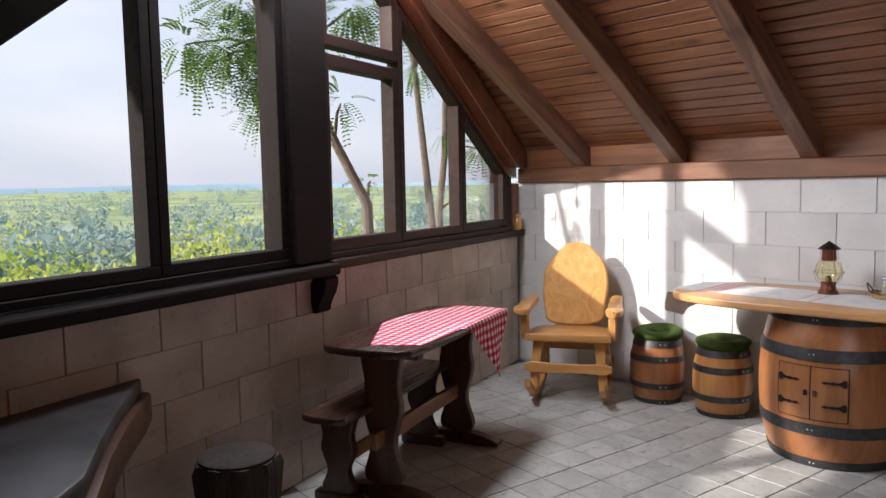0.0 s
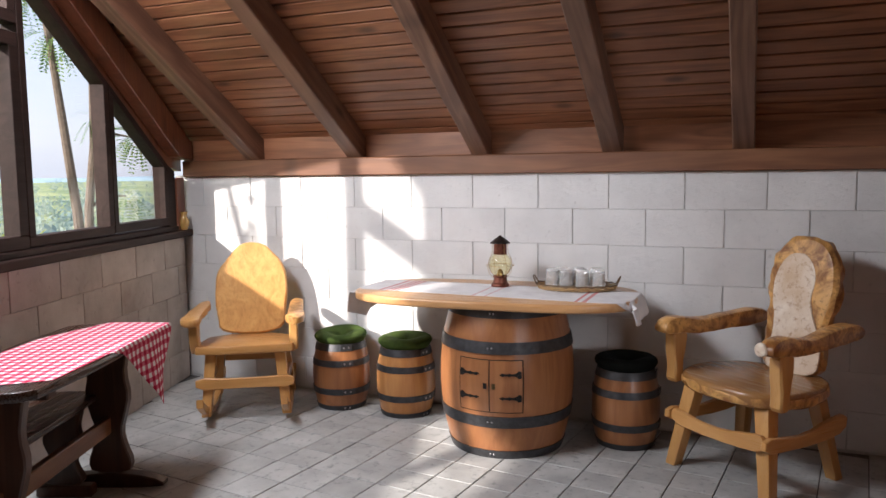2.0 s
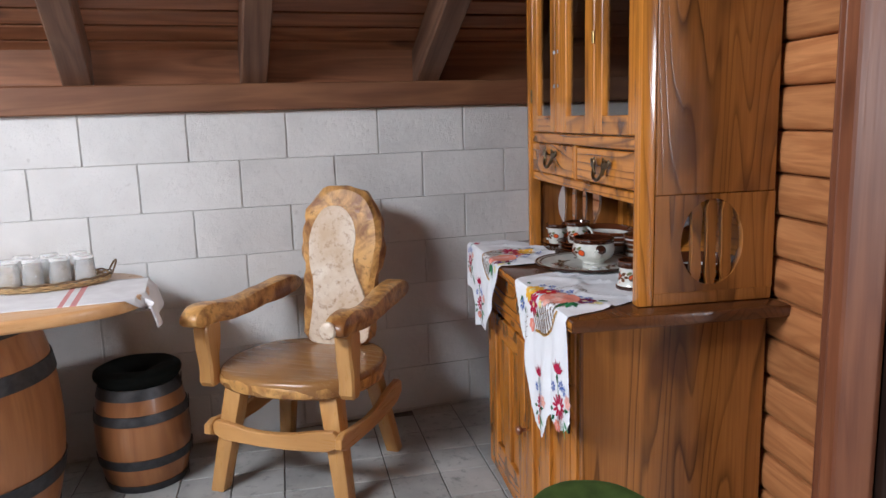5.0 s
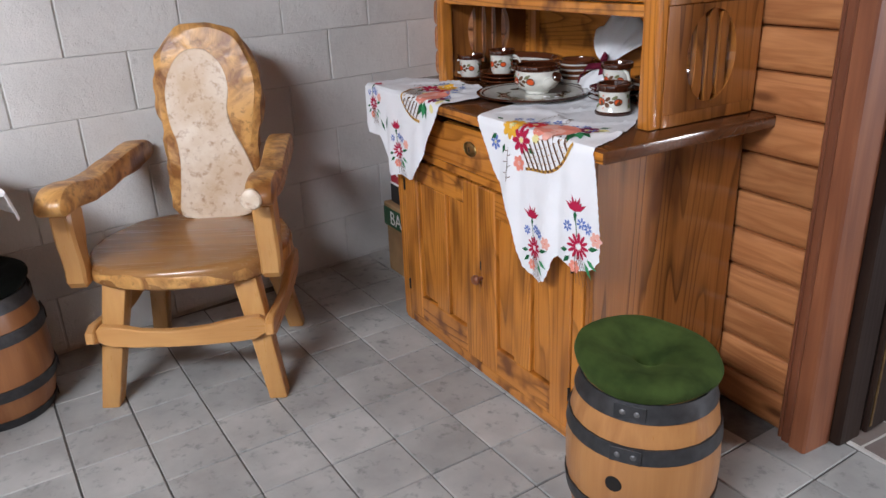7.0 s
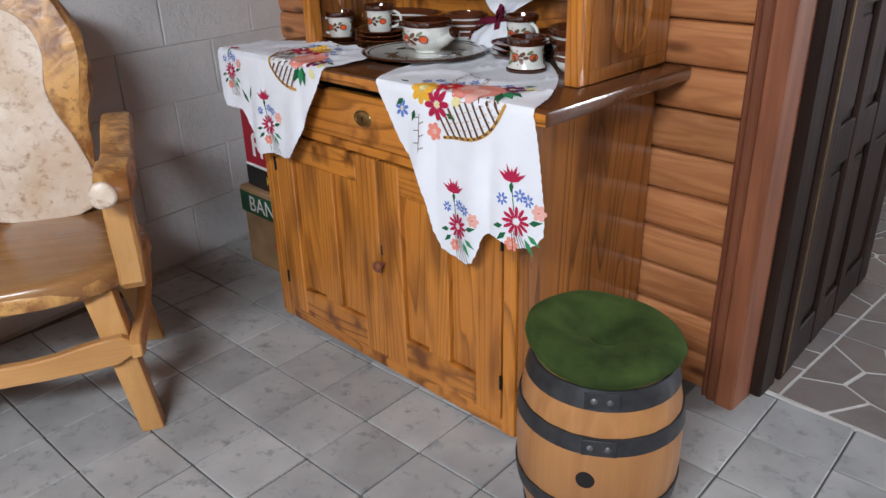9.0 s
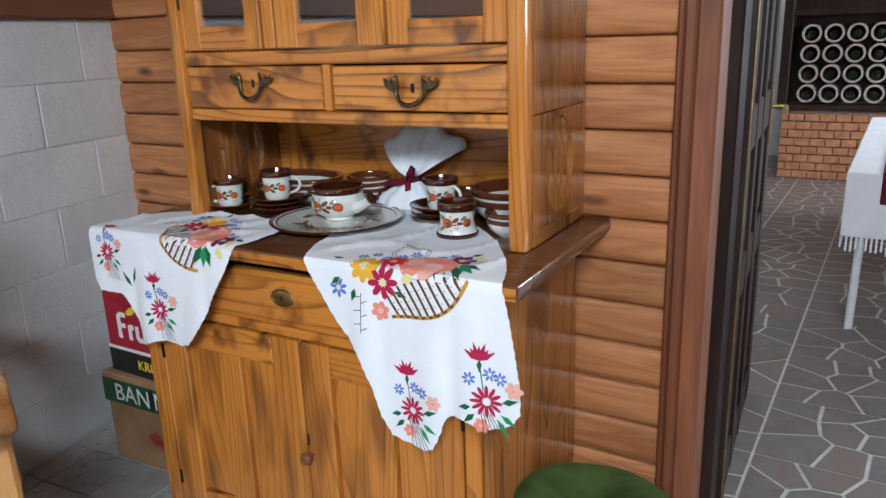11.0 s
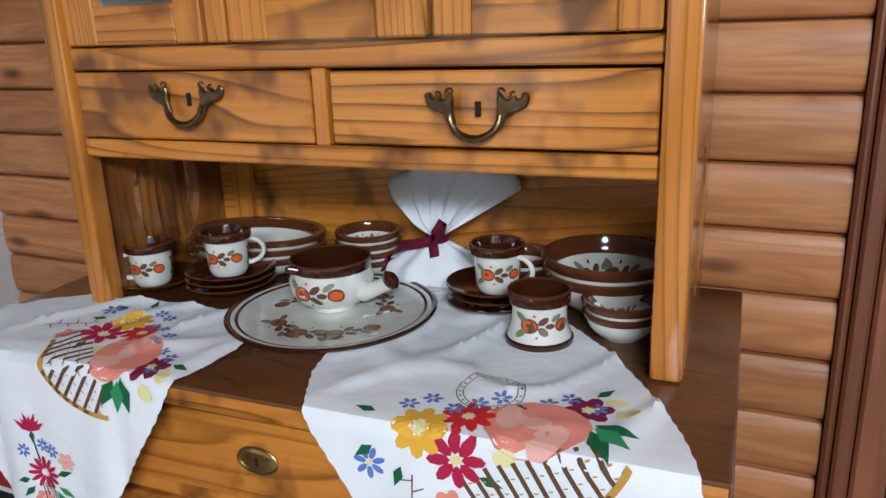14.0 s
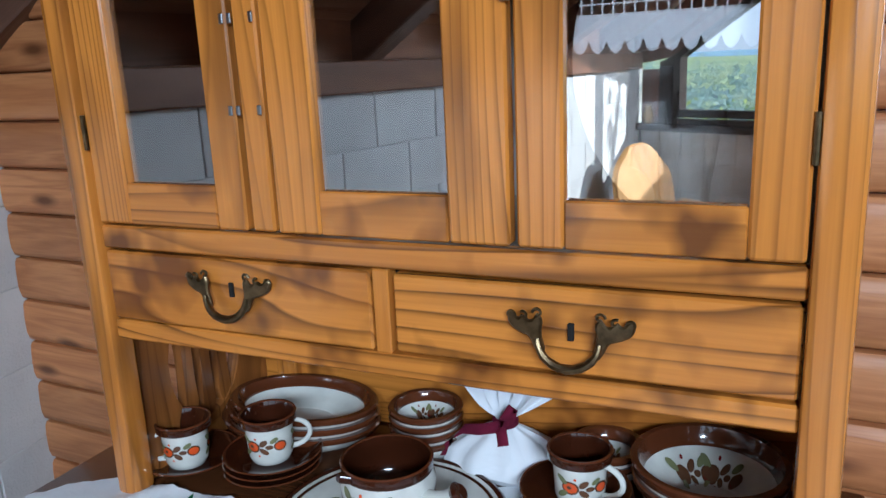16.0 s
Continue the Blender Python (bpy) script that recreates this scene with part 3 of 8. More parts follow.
def leaf_material(name, a, b, c, clump=0.0):
    """Leaves that differ one by one, or from crown to crown where clump gives the crowns' pitch."""
    w = Mat(name, 0.6, 0, 0.3)
    g = w.add("ShaderNodeNewGeometry")
    fac = g.outputs["Random Per Island"]
    if clump:
        tc = w.add("ShaderNodeTexCoord")
        crowns = w.ramp(w.noise(tc.outputs["Object"], clump, 3, 0.6), (0.36, (0, 0, 0)), (0.64, (1, 1, 1)))
        fac = w.math("ADD", w.math("MULTIPLY", crowns, 0.8), w.math("MULTIPLY", fac, 0.2))
    col = w.ramp(fac, (0.0, a), (0.5, b), (1.0, c))
    w.colour(col)
    tr = w.add("ShaderNodeBsdfTranslucent")
    w.l.new(col, tr.inputs[0])
    mx = w.add("ShaderNodeMixShader")
    mx.inputs[0].default_value = 0.45
    w.l.new(w.p.outputs[0], mx.inputs[1]), w.l.new(tr.outputs[0], mx.inputs[2])
    w.l.new(mx.outputs[0], w.n["Material Output"].inputs[0])
    return w.m


def woods(name, count, d0, d1, size0, size1, blade, blades, mat, label, seed):
    """A wood of leafy crowns, joined, over the part of the valley that lies before the windows."""
    rng = np.random.default_rng(seed)
    centres = []
    while len(centres) < count:
        d = d0 * (d1 / d0) ** rng.random()
        a = math.radians(rng.uniform(35, 150))
        x, y = 2 + d * math.cos(a), 4 + d * math.sin(a)
        if noise.noise(Vector((x / 90, y / 90, 4.0))) < -0.25 and d > 60:
            continue
        s = rng.uniform(size0, size1) * (0.6 + 0.4 * d / d1)
        centres.append((x, y, land_height(x, y) + s * 0.8, s))
    v, f = leaf_cloud(centres, blades, blade, seed, 1.0)
    me = bpy.data.meshes.new(name)
    me.from_pydata(v, [], f)
    me.materials.append(mat)
    tagged(new(name, me), label, "woods", kind="stuff")


# Air haze is put into the far leaf colours as a blue-grey tint.
woods("far_woods", 1500, 260, 2300, 8, 16, 1.9, 90000, leaf_material("haze_tinted_far_foliage", (0.20, 0.30, 0.33), (0.30, 0.40, 0.38), (0.46, 0.50, 0.36), 0.016), "far woods across the valley, haze tinted into the leaves", 3)
woods("valley_woods", 420, 60, 300, 2.6, 5.2, 0.5, 110000, leaf_material("valley_foliage", (0.13, 0.23, 0.14), (0.25, 0.36, 0.16), (0.45, 0.47, 0.20), 0.11), "mixed green woods in the valley", 5)

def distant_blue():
    """Backdrop of far hills: air haze painted as blue colour and a faint glow."""
    w = Mat("haze_blue_distant_hills", 1.0, 0, 0)
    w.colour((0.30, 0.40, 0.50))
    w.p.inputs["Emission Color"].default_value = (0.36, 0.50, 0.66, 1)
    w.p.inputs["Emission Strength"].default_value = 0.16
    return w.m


# far ridge along the horizon
ridge = bmesh.new()
low, high = [], []
for k in range(121):
    a = math.radians(20 + 150 * k / 120)
    d = 3300
    low.append(ridge.verts.new((2 + d * math.cos(a), 4 + d * math.sin(a), -120)))
    high.append(ridge.verts.new((2 + d * math.cos(a), 4 + d * math.sin(a), 16 + 14 * noise.noise(Vector((k / 17, 0, 0))) + 4 * noise.noise(Vector((k / 3, 5, 0))))))
for k in range(120):
    ridge.faces.new((low[k], low[k + 1], high[k + 1], high[k]))
solid("far_ridge", ridge, distant_blue(), "wooded ridge along the horizon, blue with painted haze", "hills", kind="structure")


M_LEAVES_Y = leaf_material("yellow_green_leaves", (0.22, 0.34, 0.07), (0.40, 0.49, 0.10), (0.60, 0.58, 0.14), 0.5)
M_LEAVES_G = leaf_material("acacia_leaves", (0.08, 0.18, 0.055), (0.14, 0.26, 0.08), (0.27, 0.34, 0.09))
M_TRUNK = plain("grey_brown_bark", (0.16, 0.125, 0.10), 0.9, 0, 0.3, 30, 0.5)

# bright bushes on the slope below the windows
rng = random.Random(4)
for k in range(26):
    a = math.radians(rng.uniform(48, 128))
    d = rng.uniform(11, 38)
    x, y = 2 + d * math.cos(a), 4 + d * math.sin(a)
    top = 1.46 - d * rng.uniform(0.055, 0.14)
    g = land_height(x, y)
    t = thing("slope_tree", pose(x, y, g), "young yellow-green tree on the slope below the house", "tree", "trees on the slope")
    h = max(1.0, top - g)
    part("trunk", tube([(0, 0, 0), (0.05, 0.02, h * 0.4), (0.0, 0.1, h * 0.85)], [0.09, 0.06, 0.025], 7), M_TRUNK, t)
    cs = [(rng.uniform(-1, 1) * h * 0.22, rng.uniform(-1, 1) * h * 0.22, h * rng.uniform(0.45, 0.92), h * 0.17) for _ in range(9)]
    v, f = leaf_cloud(cs, 1500, 0.035 + 0.0045 * d, k, 1.0)
    me = bpy.data.meshes.new("crown")
    me.from_pydata(v, [], f)
    me.materials.append(M_LEAVES_Y)
    tagged(new("crown", me), "").parent = t


def acacia(base, joints, sprays, label, seed):
    """A slender acacia: bent trunk, twigs to every spray of feathered leaves."""
    r = random.Random(seed)
    t = thing("acacia_tree", pose(*base), label, "tree", "acacias by the house")
    b0 = Vector(base)
    pts = [Vector(j) - b0 for j in joints]
    n = len(pts)
    part("trunk", tube(pts, [0.05 * (1 - 0.6 * k / (n - 1)) for k in range(n)], 9), M_TRUNK, t, smooth=True)
    verts, faces = [], []
    for cx, cy, cz, rad, leaves in sprays:
        c = Vector((cx, cy, cz)) - b0
        near = min(pts, key=lambda p: (p - c).length)
        mid = near.lerp(c, 0.5) + Vector((0, 0, 0.06))
        part("limb", tube([near, mid, c], [0.016, 0.011, 0.006], 6), M_TRUNK, t, smooth=True)
        for _ in range(leaves):
            o = Vector((r.gauss(0, 1), r.gauss(0, 1), r.gauss(0, 0.8))).normalized() * rad * r.random() ** 0.5
            root = c + o * 0.6
            d = Vector((o.x, o.y, o.z - 0.25 * rad)).normalized()
            side = d.cross(Vector((r.uniform(-0.4, 0.4), r.uniform(-0.4, 0.4), 1))).normalized()
            ln = r.uniform(0.13, 0.21)
            for k in range(8):
                q = root + d * ln * (k + 1) / 8 + Vector((0, 0, -0.06 * ((k + 1) / 8) ** 2))
                for s in (1, -1):
                    w = side * s
                    e = q + w * 0.034 + d * 0.008
                    m2 = (q + e) / 2
                    i = len(verts)
                    verts += [q[:], (m2 + d * 0.009)[:], e[:], (m2 - d * 0.009)[:]]
                    faces.append((i, i + 1, i + 2, i + 3))
    me = bpy.data.meshes.new("crown")
    me.from_pydata(verts, [], faces)
    me.materials.append(M_LEAVES_G)
    tagged(new("crown", me), "").parent = t
    return t


acacia((3.62, 4.95, -2.7), [(3.62, 4.95, -2.7), (3.45, 4.55, 0.4), (3.33, 4.42, 1.33), (3.14, 4.52, 1.77), (3.02, 4.7, 2.3), (3.0, 5.0, 3.0)], [(3.16, 4.46, 2.02, 0.16, 16), (3.36, 4.58, 2.70, 0.32, 110), (3.44, 4.52, 1.49, 0.06, 5), (3.1, 4.9, 2.9, 0.3, 30)], "thin leaning acacia outside the casement", 1)
acacia((4.95, 5.5, -2.7), [(4.95, 5.5, -2.7), (4.88, 5.42, 0.3), (4.83, 5.43, 1.19), (4.76, 5.45, 1.9), (4.70, 5.47, 2.5), (4.6, 5.5, 3.3)], [(4.72, 5.44, 2.55, 0.22, 34), (4.5, 5.5, 2.9, 0.35, 45), (4.9, 5.5, 2.75, 0.2, 22)], "slender acacia with feathery leaves beyond the corner windows", 2)
acacia((5.22, 5.8, -2.7), [(5.22, 5.8, -2.7), (5.22, 5.78, 0.4), (5.23, 5.75, 1.2), (5.27, 5.7, 1.75), (5.26, 5.67, 2.3), (5.3, 5.6, 3.0)], [(5.28, 5.68, 1.98, 0.14, 12), (5.53, 5.45, 1.80, 0.2, 22), (5.6, 5.4, 2.3, 0.3, 30), (5.5, 5.6, 1.3, 0.16, 14)], "slender forked acacia beyond the corner windows", 3)
acacia((3.95, 6.6, -2.7), [(3.95, 6.6, -2.7), (3.8, 6.4, 0.5), (3.6, 6.1, 1.8), (3.4, 5.8, 2.6), (3.1, 5.6, 3.2)], [(2.86, 5.48, 2.50, 0.36, 120), (2.60, 5.6, 2.52, 0.24, 40), (3.12, 5.42, 2.28, 0.24, 80), (3.08, 5.45, 2.02, 0.15, 20), (3.0, 5.5, 2.85, 0.42, 130), (2.66, 5.55, 2.32, 0.14, 12), (3.10, 5.45, 2.58, 0.30, 110)], "acacia with drooping feathery sprays before the tall window", 4)

# ---- room behind the open door (frame of the log wall: x west, y south) ----
def stone_material():
    w = Mat("brown_grey_paving_stone", 0.5)
    v = w.place()
    a, b = w.noise(v, 12, 5, 0.65), w.noise(v, 60, 4, 0.6)
    info = w.add("ShaderNodeObjectInfo")
    base = w.ramp(info.outputs["Random"], (0.0, (0.16, 0.115, 0.095)), (0.5, (0.155, 0.135, 0.132)), (1.0, (0.23, 0.155, 0.125)))
    col = w.mix(w.ramp(a, (0.3, (0, 0, 0)), (0.7, (1, 1, 1))), base, (0.20, 0.18, 0.168))
    w.colour(col)
    w.roughness(b, 0.34, 0.6)
    w.bump(a, 0.15, 0.002)
    return w.m


M_STONE = stone_material()
M_PALEGROUT = plain("pale_grout", (0.62, 0.60, 0.57), 0.85, 0, 0.12, 20, 0.2)
M_BRICK = plain("orange_brown_brick", (0.40, 0.175, 0.085), 0.85, 0, 0.3, 20, 0.5)
M_BMORTAR = plain("buff_mortar", (0.42, 0.34, 0.26), 0.95, 0, 0.2, 30, 0.4)

back_floor = solid("floor_back_room", join(box(0.7, 0.145, -0.10, 6.4, 7.4, 0.001), box(lw + 0.104, 0.118, -0.10, lw + 1.22, 0.144, 0.001)), M_PALEGROUT, "crazy-paving floor with pale joints behind the door", "floor", kind="structure", m=LOGW)
wall_back = solid("wall_back_room", box(0.6, 6.9, -0.1, 6.5, 7.05, 3.0), M_WALL, "white plaster wall at the far end of the back room", "wall", kind="structure", m=LOGW)
wall_back_side = solid("wall_back_side", box(0.70, 0.16, -0.1, 0.83, 6.9, 3.0), M_WALL, "white plaster side wall of the back room", "wall", kind="structure", m=LOGW)
wall_back_west = solid("wall_back_west", box(6.3, 0.16, -0.1, 6.45, 6.9, 3.0), M_WALL, "white plaster side wall of the back room", "wall", kind="structure", m=LOGW)
ceiling_back = solid("ceiling_back_room", box(0.7, 0.16, 2.75, 6.5, 7.1, 2.85), M_WALL, "plain pale ceiling of the back room", "ceiling", kind="structure", m=LOGW)
wall_south_w = solid("wall_south_west", box(lw + 1.302, -0.02, -0.05, 5.9, 0.14, 3.3), M_LOG, "stained timber wall beside the doorway", "wall", kind="structure", m=LOGW)
wall_over = solid("wall_over_door", box(lw + 0.0, 0.0, 2.132, lw + 1.301, 0.14, 3.3), M_LOG, "stained timber wall above the doorway", "wall", kind="structure", m=LOGW)
# Unseen area lamp added to brighten the back room; no window is built here.
back_lamp = fill_lamp("back_room_window", LOGW @ Vector((5.9, 3.6, 1.7)), LOGW @ Vector((2.6, 3.4, 0.5)), 1.2, 1.2, 24)

BRICKWORK = []
bb = box(0, 0, 0, 0.118, 0.05, 0.064, 0.004)
brick_me = mesh_of("brick", roughen(bb, 0.002, 0.03), M_BRICK)
M_MANTEL = wood("pale_mantel_slab", (0.50, 0.27, 0.10), (0.36, 0.17, 0.06), "x", 0.4)

fire = thing("fireplace", LOGW @ pose(1.42, 4.35, 0, 0, 0, 90), "brick fireplace with a rounded wooden mantel slab", "fireplace")
core = part("core", box(0, 0.03, 0, 0.85, 0.5, 1.12), M_BMORTAR, fire)
part("mantel", prism(rounded([(-0.12, -0.10), (0.9, -0.12), (0.98, 0.1), (0.95, 0.5), (-0.1, 0.5)], 2), 1.125, 1.185, 0.012, 2), M_MANTEL, fire, "pale orange wooden slab", smooth=True)
BRICKWORK.append((core, 0.0, 0.85, -0.02, 0.01, 1.11))

rack = thing("wine_rack", LOGW @ pose(1.56, 5.62, 0), "dark wooden rack with wine bottles in round clay pipes on bricks", "wine rack")
rbase = part("brick_base", box(0, 0.03, 0, 1.6, 0.5, 0.62), M_BMORTAR, rack)
BRICKWORK.append((rbase, 0.0, 1.6, -0.02, 0.01, 0.61))
part("board", box(-0.06, -0.06, 0.622, 1.66, 0.5, 0.665, 0.006), M_DOOR, rack)
M_PIPE = plain("grey_clay_pipe", (0.36, 0.31, 0.27), 0.85, 0, 0.2, 30, 0.3)
M_BOTTLE = plain("dark_bottle_glass", (0.01, 0.012, 0.008), 0.1, 0, 0.2, 9, 0)
part("backing", box(0.02, 0.2, 0.67, 1.6, 0.24, 1.7), M_DOOR, rack)
for i in range(8):
    for j in range(4):
        p = part("pipe", lathe([(0.062, 0), (0.078, 0), (0.078, 0.2), (0.062, 0.2), (0.062, 0)], 20), M_PIPE, rack, m=pose(0.18 + 0.175 * i, 0.0, 0.76 + 0.17 * j, -90, 0, 0), smooth=True)
        part("bottle", lathe([(0, 0.02), (0.036, 0.022), (0.038, 0.03), (0.038, 0.19)], 16), M_BOTTLE, p, m=pose(0, 0.012, 0), smooth=True)
for x in (-0.05, 1.58):
    part("side_board", box(x, -0.03, 0.667, x + 0.08, 0.24, 1.9, 0.006), M_DOOR, rack)
part("board", box(0.032, -0.03, 1.42, 1.578, 0.195, 1.47, 0.006), M_DOOR, rack)

# ---- more materials ----
M_STAVE = wood("varnished_oak_stave", (0.50, 0.245, 0.085), (0.34, 0.14, 0.045), "z", 0.32, 1.0, 0.25, 0.7, 0.1, 0.08)
M_STAVE_D = wood("darker_varnished_oak_stave", (0.36, 0.155, 0.06), (0.23, 0.085, 0.032), "z", 0.32, 1.0, 0.25, 0.7, 0.1, 0.08)
M_HOOP = plain("dark_grey_hoop_iron", (0.055, 0.056, 0.06), 0.48, 0.6, 0.3, 30, 0.2)
M_RIVET = plain("steel_rivet", (0.30, 0.30, 0.31), 0.35, 1.0, 0.2, 50, 0.1)
M_IRON = plain("black_wrought_iron", (0.02, 0.018, 0.017), 0.5, 0.6, 0.3, 40, 0.2)
M_BRASS = plain("aged_brass", (0.42, 0.29, 0.12), 0.32, 1.0, 0.35, 60, 0.15)
M_OLD_BRASS = plain("dark_antique_brass", (0.15, 0.108, 0.058), 0.34, 1.0, 0.45, 70, 0.2)
M_CHAIR = wood("honey_lacquered_wood", (0.66, 0.37, 0.13), (0.50, 0.235, 0.07), "z", 0.30, 0.8, 0.3, 0.6, 0.1, 0.08)
M_CHAIR_X = wood("honey_lacquered_board", (0.64, 0.345, 0.12), (0.46, 0.21, 0.06), "x", 0.30, 0.8, 0.35, 0.6, 0.1, 0.08)
M_TRESTLE = wood("dark_walnut_stain", (0.10, 0.045, 0.025), (0.05, 0.021, 0.012), "z", 0.33, 0.9, 0.4)
M_TRESTLE_X = wood("dark_walnut_top", (0.075, 0.036, 0.024), (0.036, 0.017, 0.012), "x", 0.28, 0.9, 0.3)
M_STRETCH = wood("orange_pine_stretcher", (0.33, 0.145, 0.05), (0.21, 0.08, 0.028), "x", 0.38, 0.9, 0.5)
M_TTOP = wood("pale_varnished_tabletop", (0.56, 0.32, 0.14), (0.42, 0.21, 0.085), "y", 0.3, 0.8, 0.25, 0.6)
M_BLACKTOP = plain("worn_black_table_top", (0.028, 0.028, 0.031), 0.36, 0, 0.5, 9, 0.2)
M_BARK = wood("dark_bark", (0.05, 0.034, 0.026), (0.018, 0.012, 0.01), "z", 0.85, 1.6, 0.3, 1.3)
M_HOLE = plain("bung_hole_dark", (0.008, 0.006, 0.005), 0.9, 0, 0.1, 9, 0)


def velvet(name, c, dark):
    w = Mat(name, 0.95, 0, 0.15)
    v = w.place()
    w.colour(w.mix(w.ramp(w.noise(v, 14, 4), (0.3, (0, 0, 0)), (0.7, (1, 1, 1))), dark, c))
    w.p.inputs["Sheen Weight"].default_value = 0.25
    w.p.inputs["Sheen Roughness"].default_value = 0.4
    w.p.inputs["Sheen Tint"].default_value = (*[min(1, x * 2) for x in c], 1)
    w.bump(w.noise(v, 420, 2), 0.2, 0.001)
    return w.m


M_GREEN = velvet("green_velvet", (0.055, 0.088, 0.020), (0.022, 0.038, 0.009))
M_BLACKV = velvet("black_green_velvet", (0.006, 0.008, 0.007), (0.003, 0.004, 0.0035))


def burl():
    """Pale scraped wood with brown bark stains, as on the back of the armchair."""
    w = Mat("pale_scraped_burl", 0.42)
    v = w.place()
    a, b2, c = w.noise(v, 7, 6, 0.6), w.noise(v, 30, 5, 0.65), w.noise(v, 2.5, 3)
    col = w.mix(w.ramp(a, (0.35, (0, 0, 0)), (0.65, (1, 1, 1))), (0.58, 0.43, 0.29), (0.76, 0.67, 0.56))
    col = w.mix(w.math("MULTIPLY", w.ramp(b2, (0.52, (0, 0, 0)), (0.68, (1, 1, 1))), 0.8), col, (0.30, 0.14, 0.06))
    col = w.mix(w.math("MULTIPLY", w.ramp(c, (0.42, (0, 0, 0)), (0.66, (1, 1, 1))), 0.6), col, (0.46, 0.27, 0.12))
    w.colour(col)
    w.bump(b2, 0.35, 0.004)
    return w.m


def live_edge():
    w = Mat("honey_live_edge", 0.33)
    v = w.place()
    a, b2 = w.noise(v, 10, 5, 0.6, 1.2), w.noise(v, 42, 4, 0.65)
    col = w.mix(w.ramp(a, (0.38, (0, 0, 0)), (0.60, (1, 1, 1))), (0.24, 0.095, 0.026), (0.66, 0.36, 0.115))
    col = w.mix(w.math("MULTIPLY", w.ramp(b2, (0.56, (0, 0, 0)), (0.70, (1, 1, 1))), 0.65), col, (0.11, 0.042, 0.014))
    w.colour(col)
    w.bump(a, 0.5, 0.008)
    w.bump(b2, 0.3, 0.003)
    return w.m


M_BURL, M_EDGE = burl(), live_edge()


def figured():
    """Honey lacquer over swirling, mottled grain."""
    w = Mat("honey_figured_slab", 0.32)
    v = w.place((1, 1, 0.6))
    a, b2 = w.noise(v, 9, 5, 0.6, 2.2), w.noise(v, 60, 4, 0.6)
    col = w.ramp(a, (0.28, (0.52, 0.25, 0.075)), (0.52, (0.64, 0.345, 0.115)), (0.75, (0.70, 0.41, 0.15)))
    col = w.mix(w.math("MULTIPLY", w.ramp(b2, (0.5, (0, 0, 0)), (0.72, (1, 1, 1))), 0.35), col, (0.36, 0.16, 0.045))
    w.colour(col)
    w.roughness(b2, 0.24, 0.42)
    w.bump(b2, 0.12, 0.002)
    return w.m


M_FIGURED = figured()
M_SEAT = wood("brown_polished_seat", (0.45, 0.235, 0.085), (0.29, 0.13, 0.045), "x", 0.25, 0.8, 0.6, 0.8)


# ---- barrels ----
def barrel_radius(r0, r1, h, z):
    t = 2 * z / h - 1
    return r1 - (r1 - r0) * abs(t) ** 2.1


def stave_body(r0, r1, h, staves=20):
    b = bmesh.new()
    segs = staves * 3
    zs = [h * k / 14 for k in range(15)]
    rings = []
    for z in zs:
        r = barrel_radius(r0, r1, h, z)
        rings.append([b.verts.new(((r - (0.0016 if k % 3 == 0 else 0)) * math.cos(2 * math.pi * k / segs), (r - (0.0016 if k % 3 == 0 else 0)) * math.sin(2 * math.pi * k / segs), z)) for k in range(segs)])
    for p, q in zip(rings, rings[1:]):
        for k in range(segs):
            b.faces.new((p[k], p[(k + 1) % segs], q[(k + 1) % segs], q[k]))
    b.faces.new(rings[0][::-1]), b.faces.new(rings[-1])
    return b


def hoop_band(r0, r1, h, za, zb, thick=0.004, segs=56):
    zs = [za + (zb - za) * k / 3 for k in range(4)]
    outer = [(barrel_radius(r0, r1, h, z) + thick, z) for z in zs]
    inner = [(barrel_radius(r0, r1, h, z) - 0.001, z) for z in zs]
    return lathe([inner[0]] + outer + [inner[-1]], segs)


def rivet(r0, r1, h, z, a, parent, size=0.0085):
    r = barrel_radius(r0, r1, h, z) + 0.004
    b = lathe([(size, 0), (size * 0.85, size * 0.45), (size * 0.4, size * 0.7), (0, size * 0.75)], 10)
    part("rivet", b, M_RIVET, parent, m=pose(r * math.cos(a), r * math.sin(a), z) @ Matrix.Rotation(a, 4, "Z") @ Matrix.Rotation(math.pi / 2, 4, "Y"), smooth=True)


def cushion(r, h, tilt=0.0, seed=0.0):
    """A round stuffed cushion with a tuft in the middle."""
    prof = [(r * 0.84, -0.014), (r * 0.93, -0.002), (r * 1.02, h * 0.34), (r * 1.035, h * 0.55), (r * 1.01, h * 0.74), (r * 0.92, h * 0.90), (r * 0.78, h * 0.96), (r * 0.56, h * 0.86), (r * 0.36, h * 0.68), (r * 0.23, h * 0.46), (r * 0.14, h * 0.12), (r * 0.08, -h * 0.12), (r * 0.02, -h * 0.18), (0, -h * 0.18)]
    b = lathe(prof, 48)
    for v in b.verts:
        a = math.atan2(v.co.y, v.co.x)
        rr = math.hypot(v.co.x, v.co.y)
        if v.co.z > h * 0.5:
            v.co.z -= 0.010 * abs(math.sin(2.5 * a + seed)) ** 3 * max(0, 1 - rr / r)
        v.co.z += tilt * v.co.x * max(0.0, v.co.z / h)
    return roughen(b, 0.004, 0.1, seed)


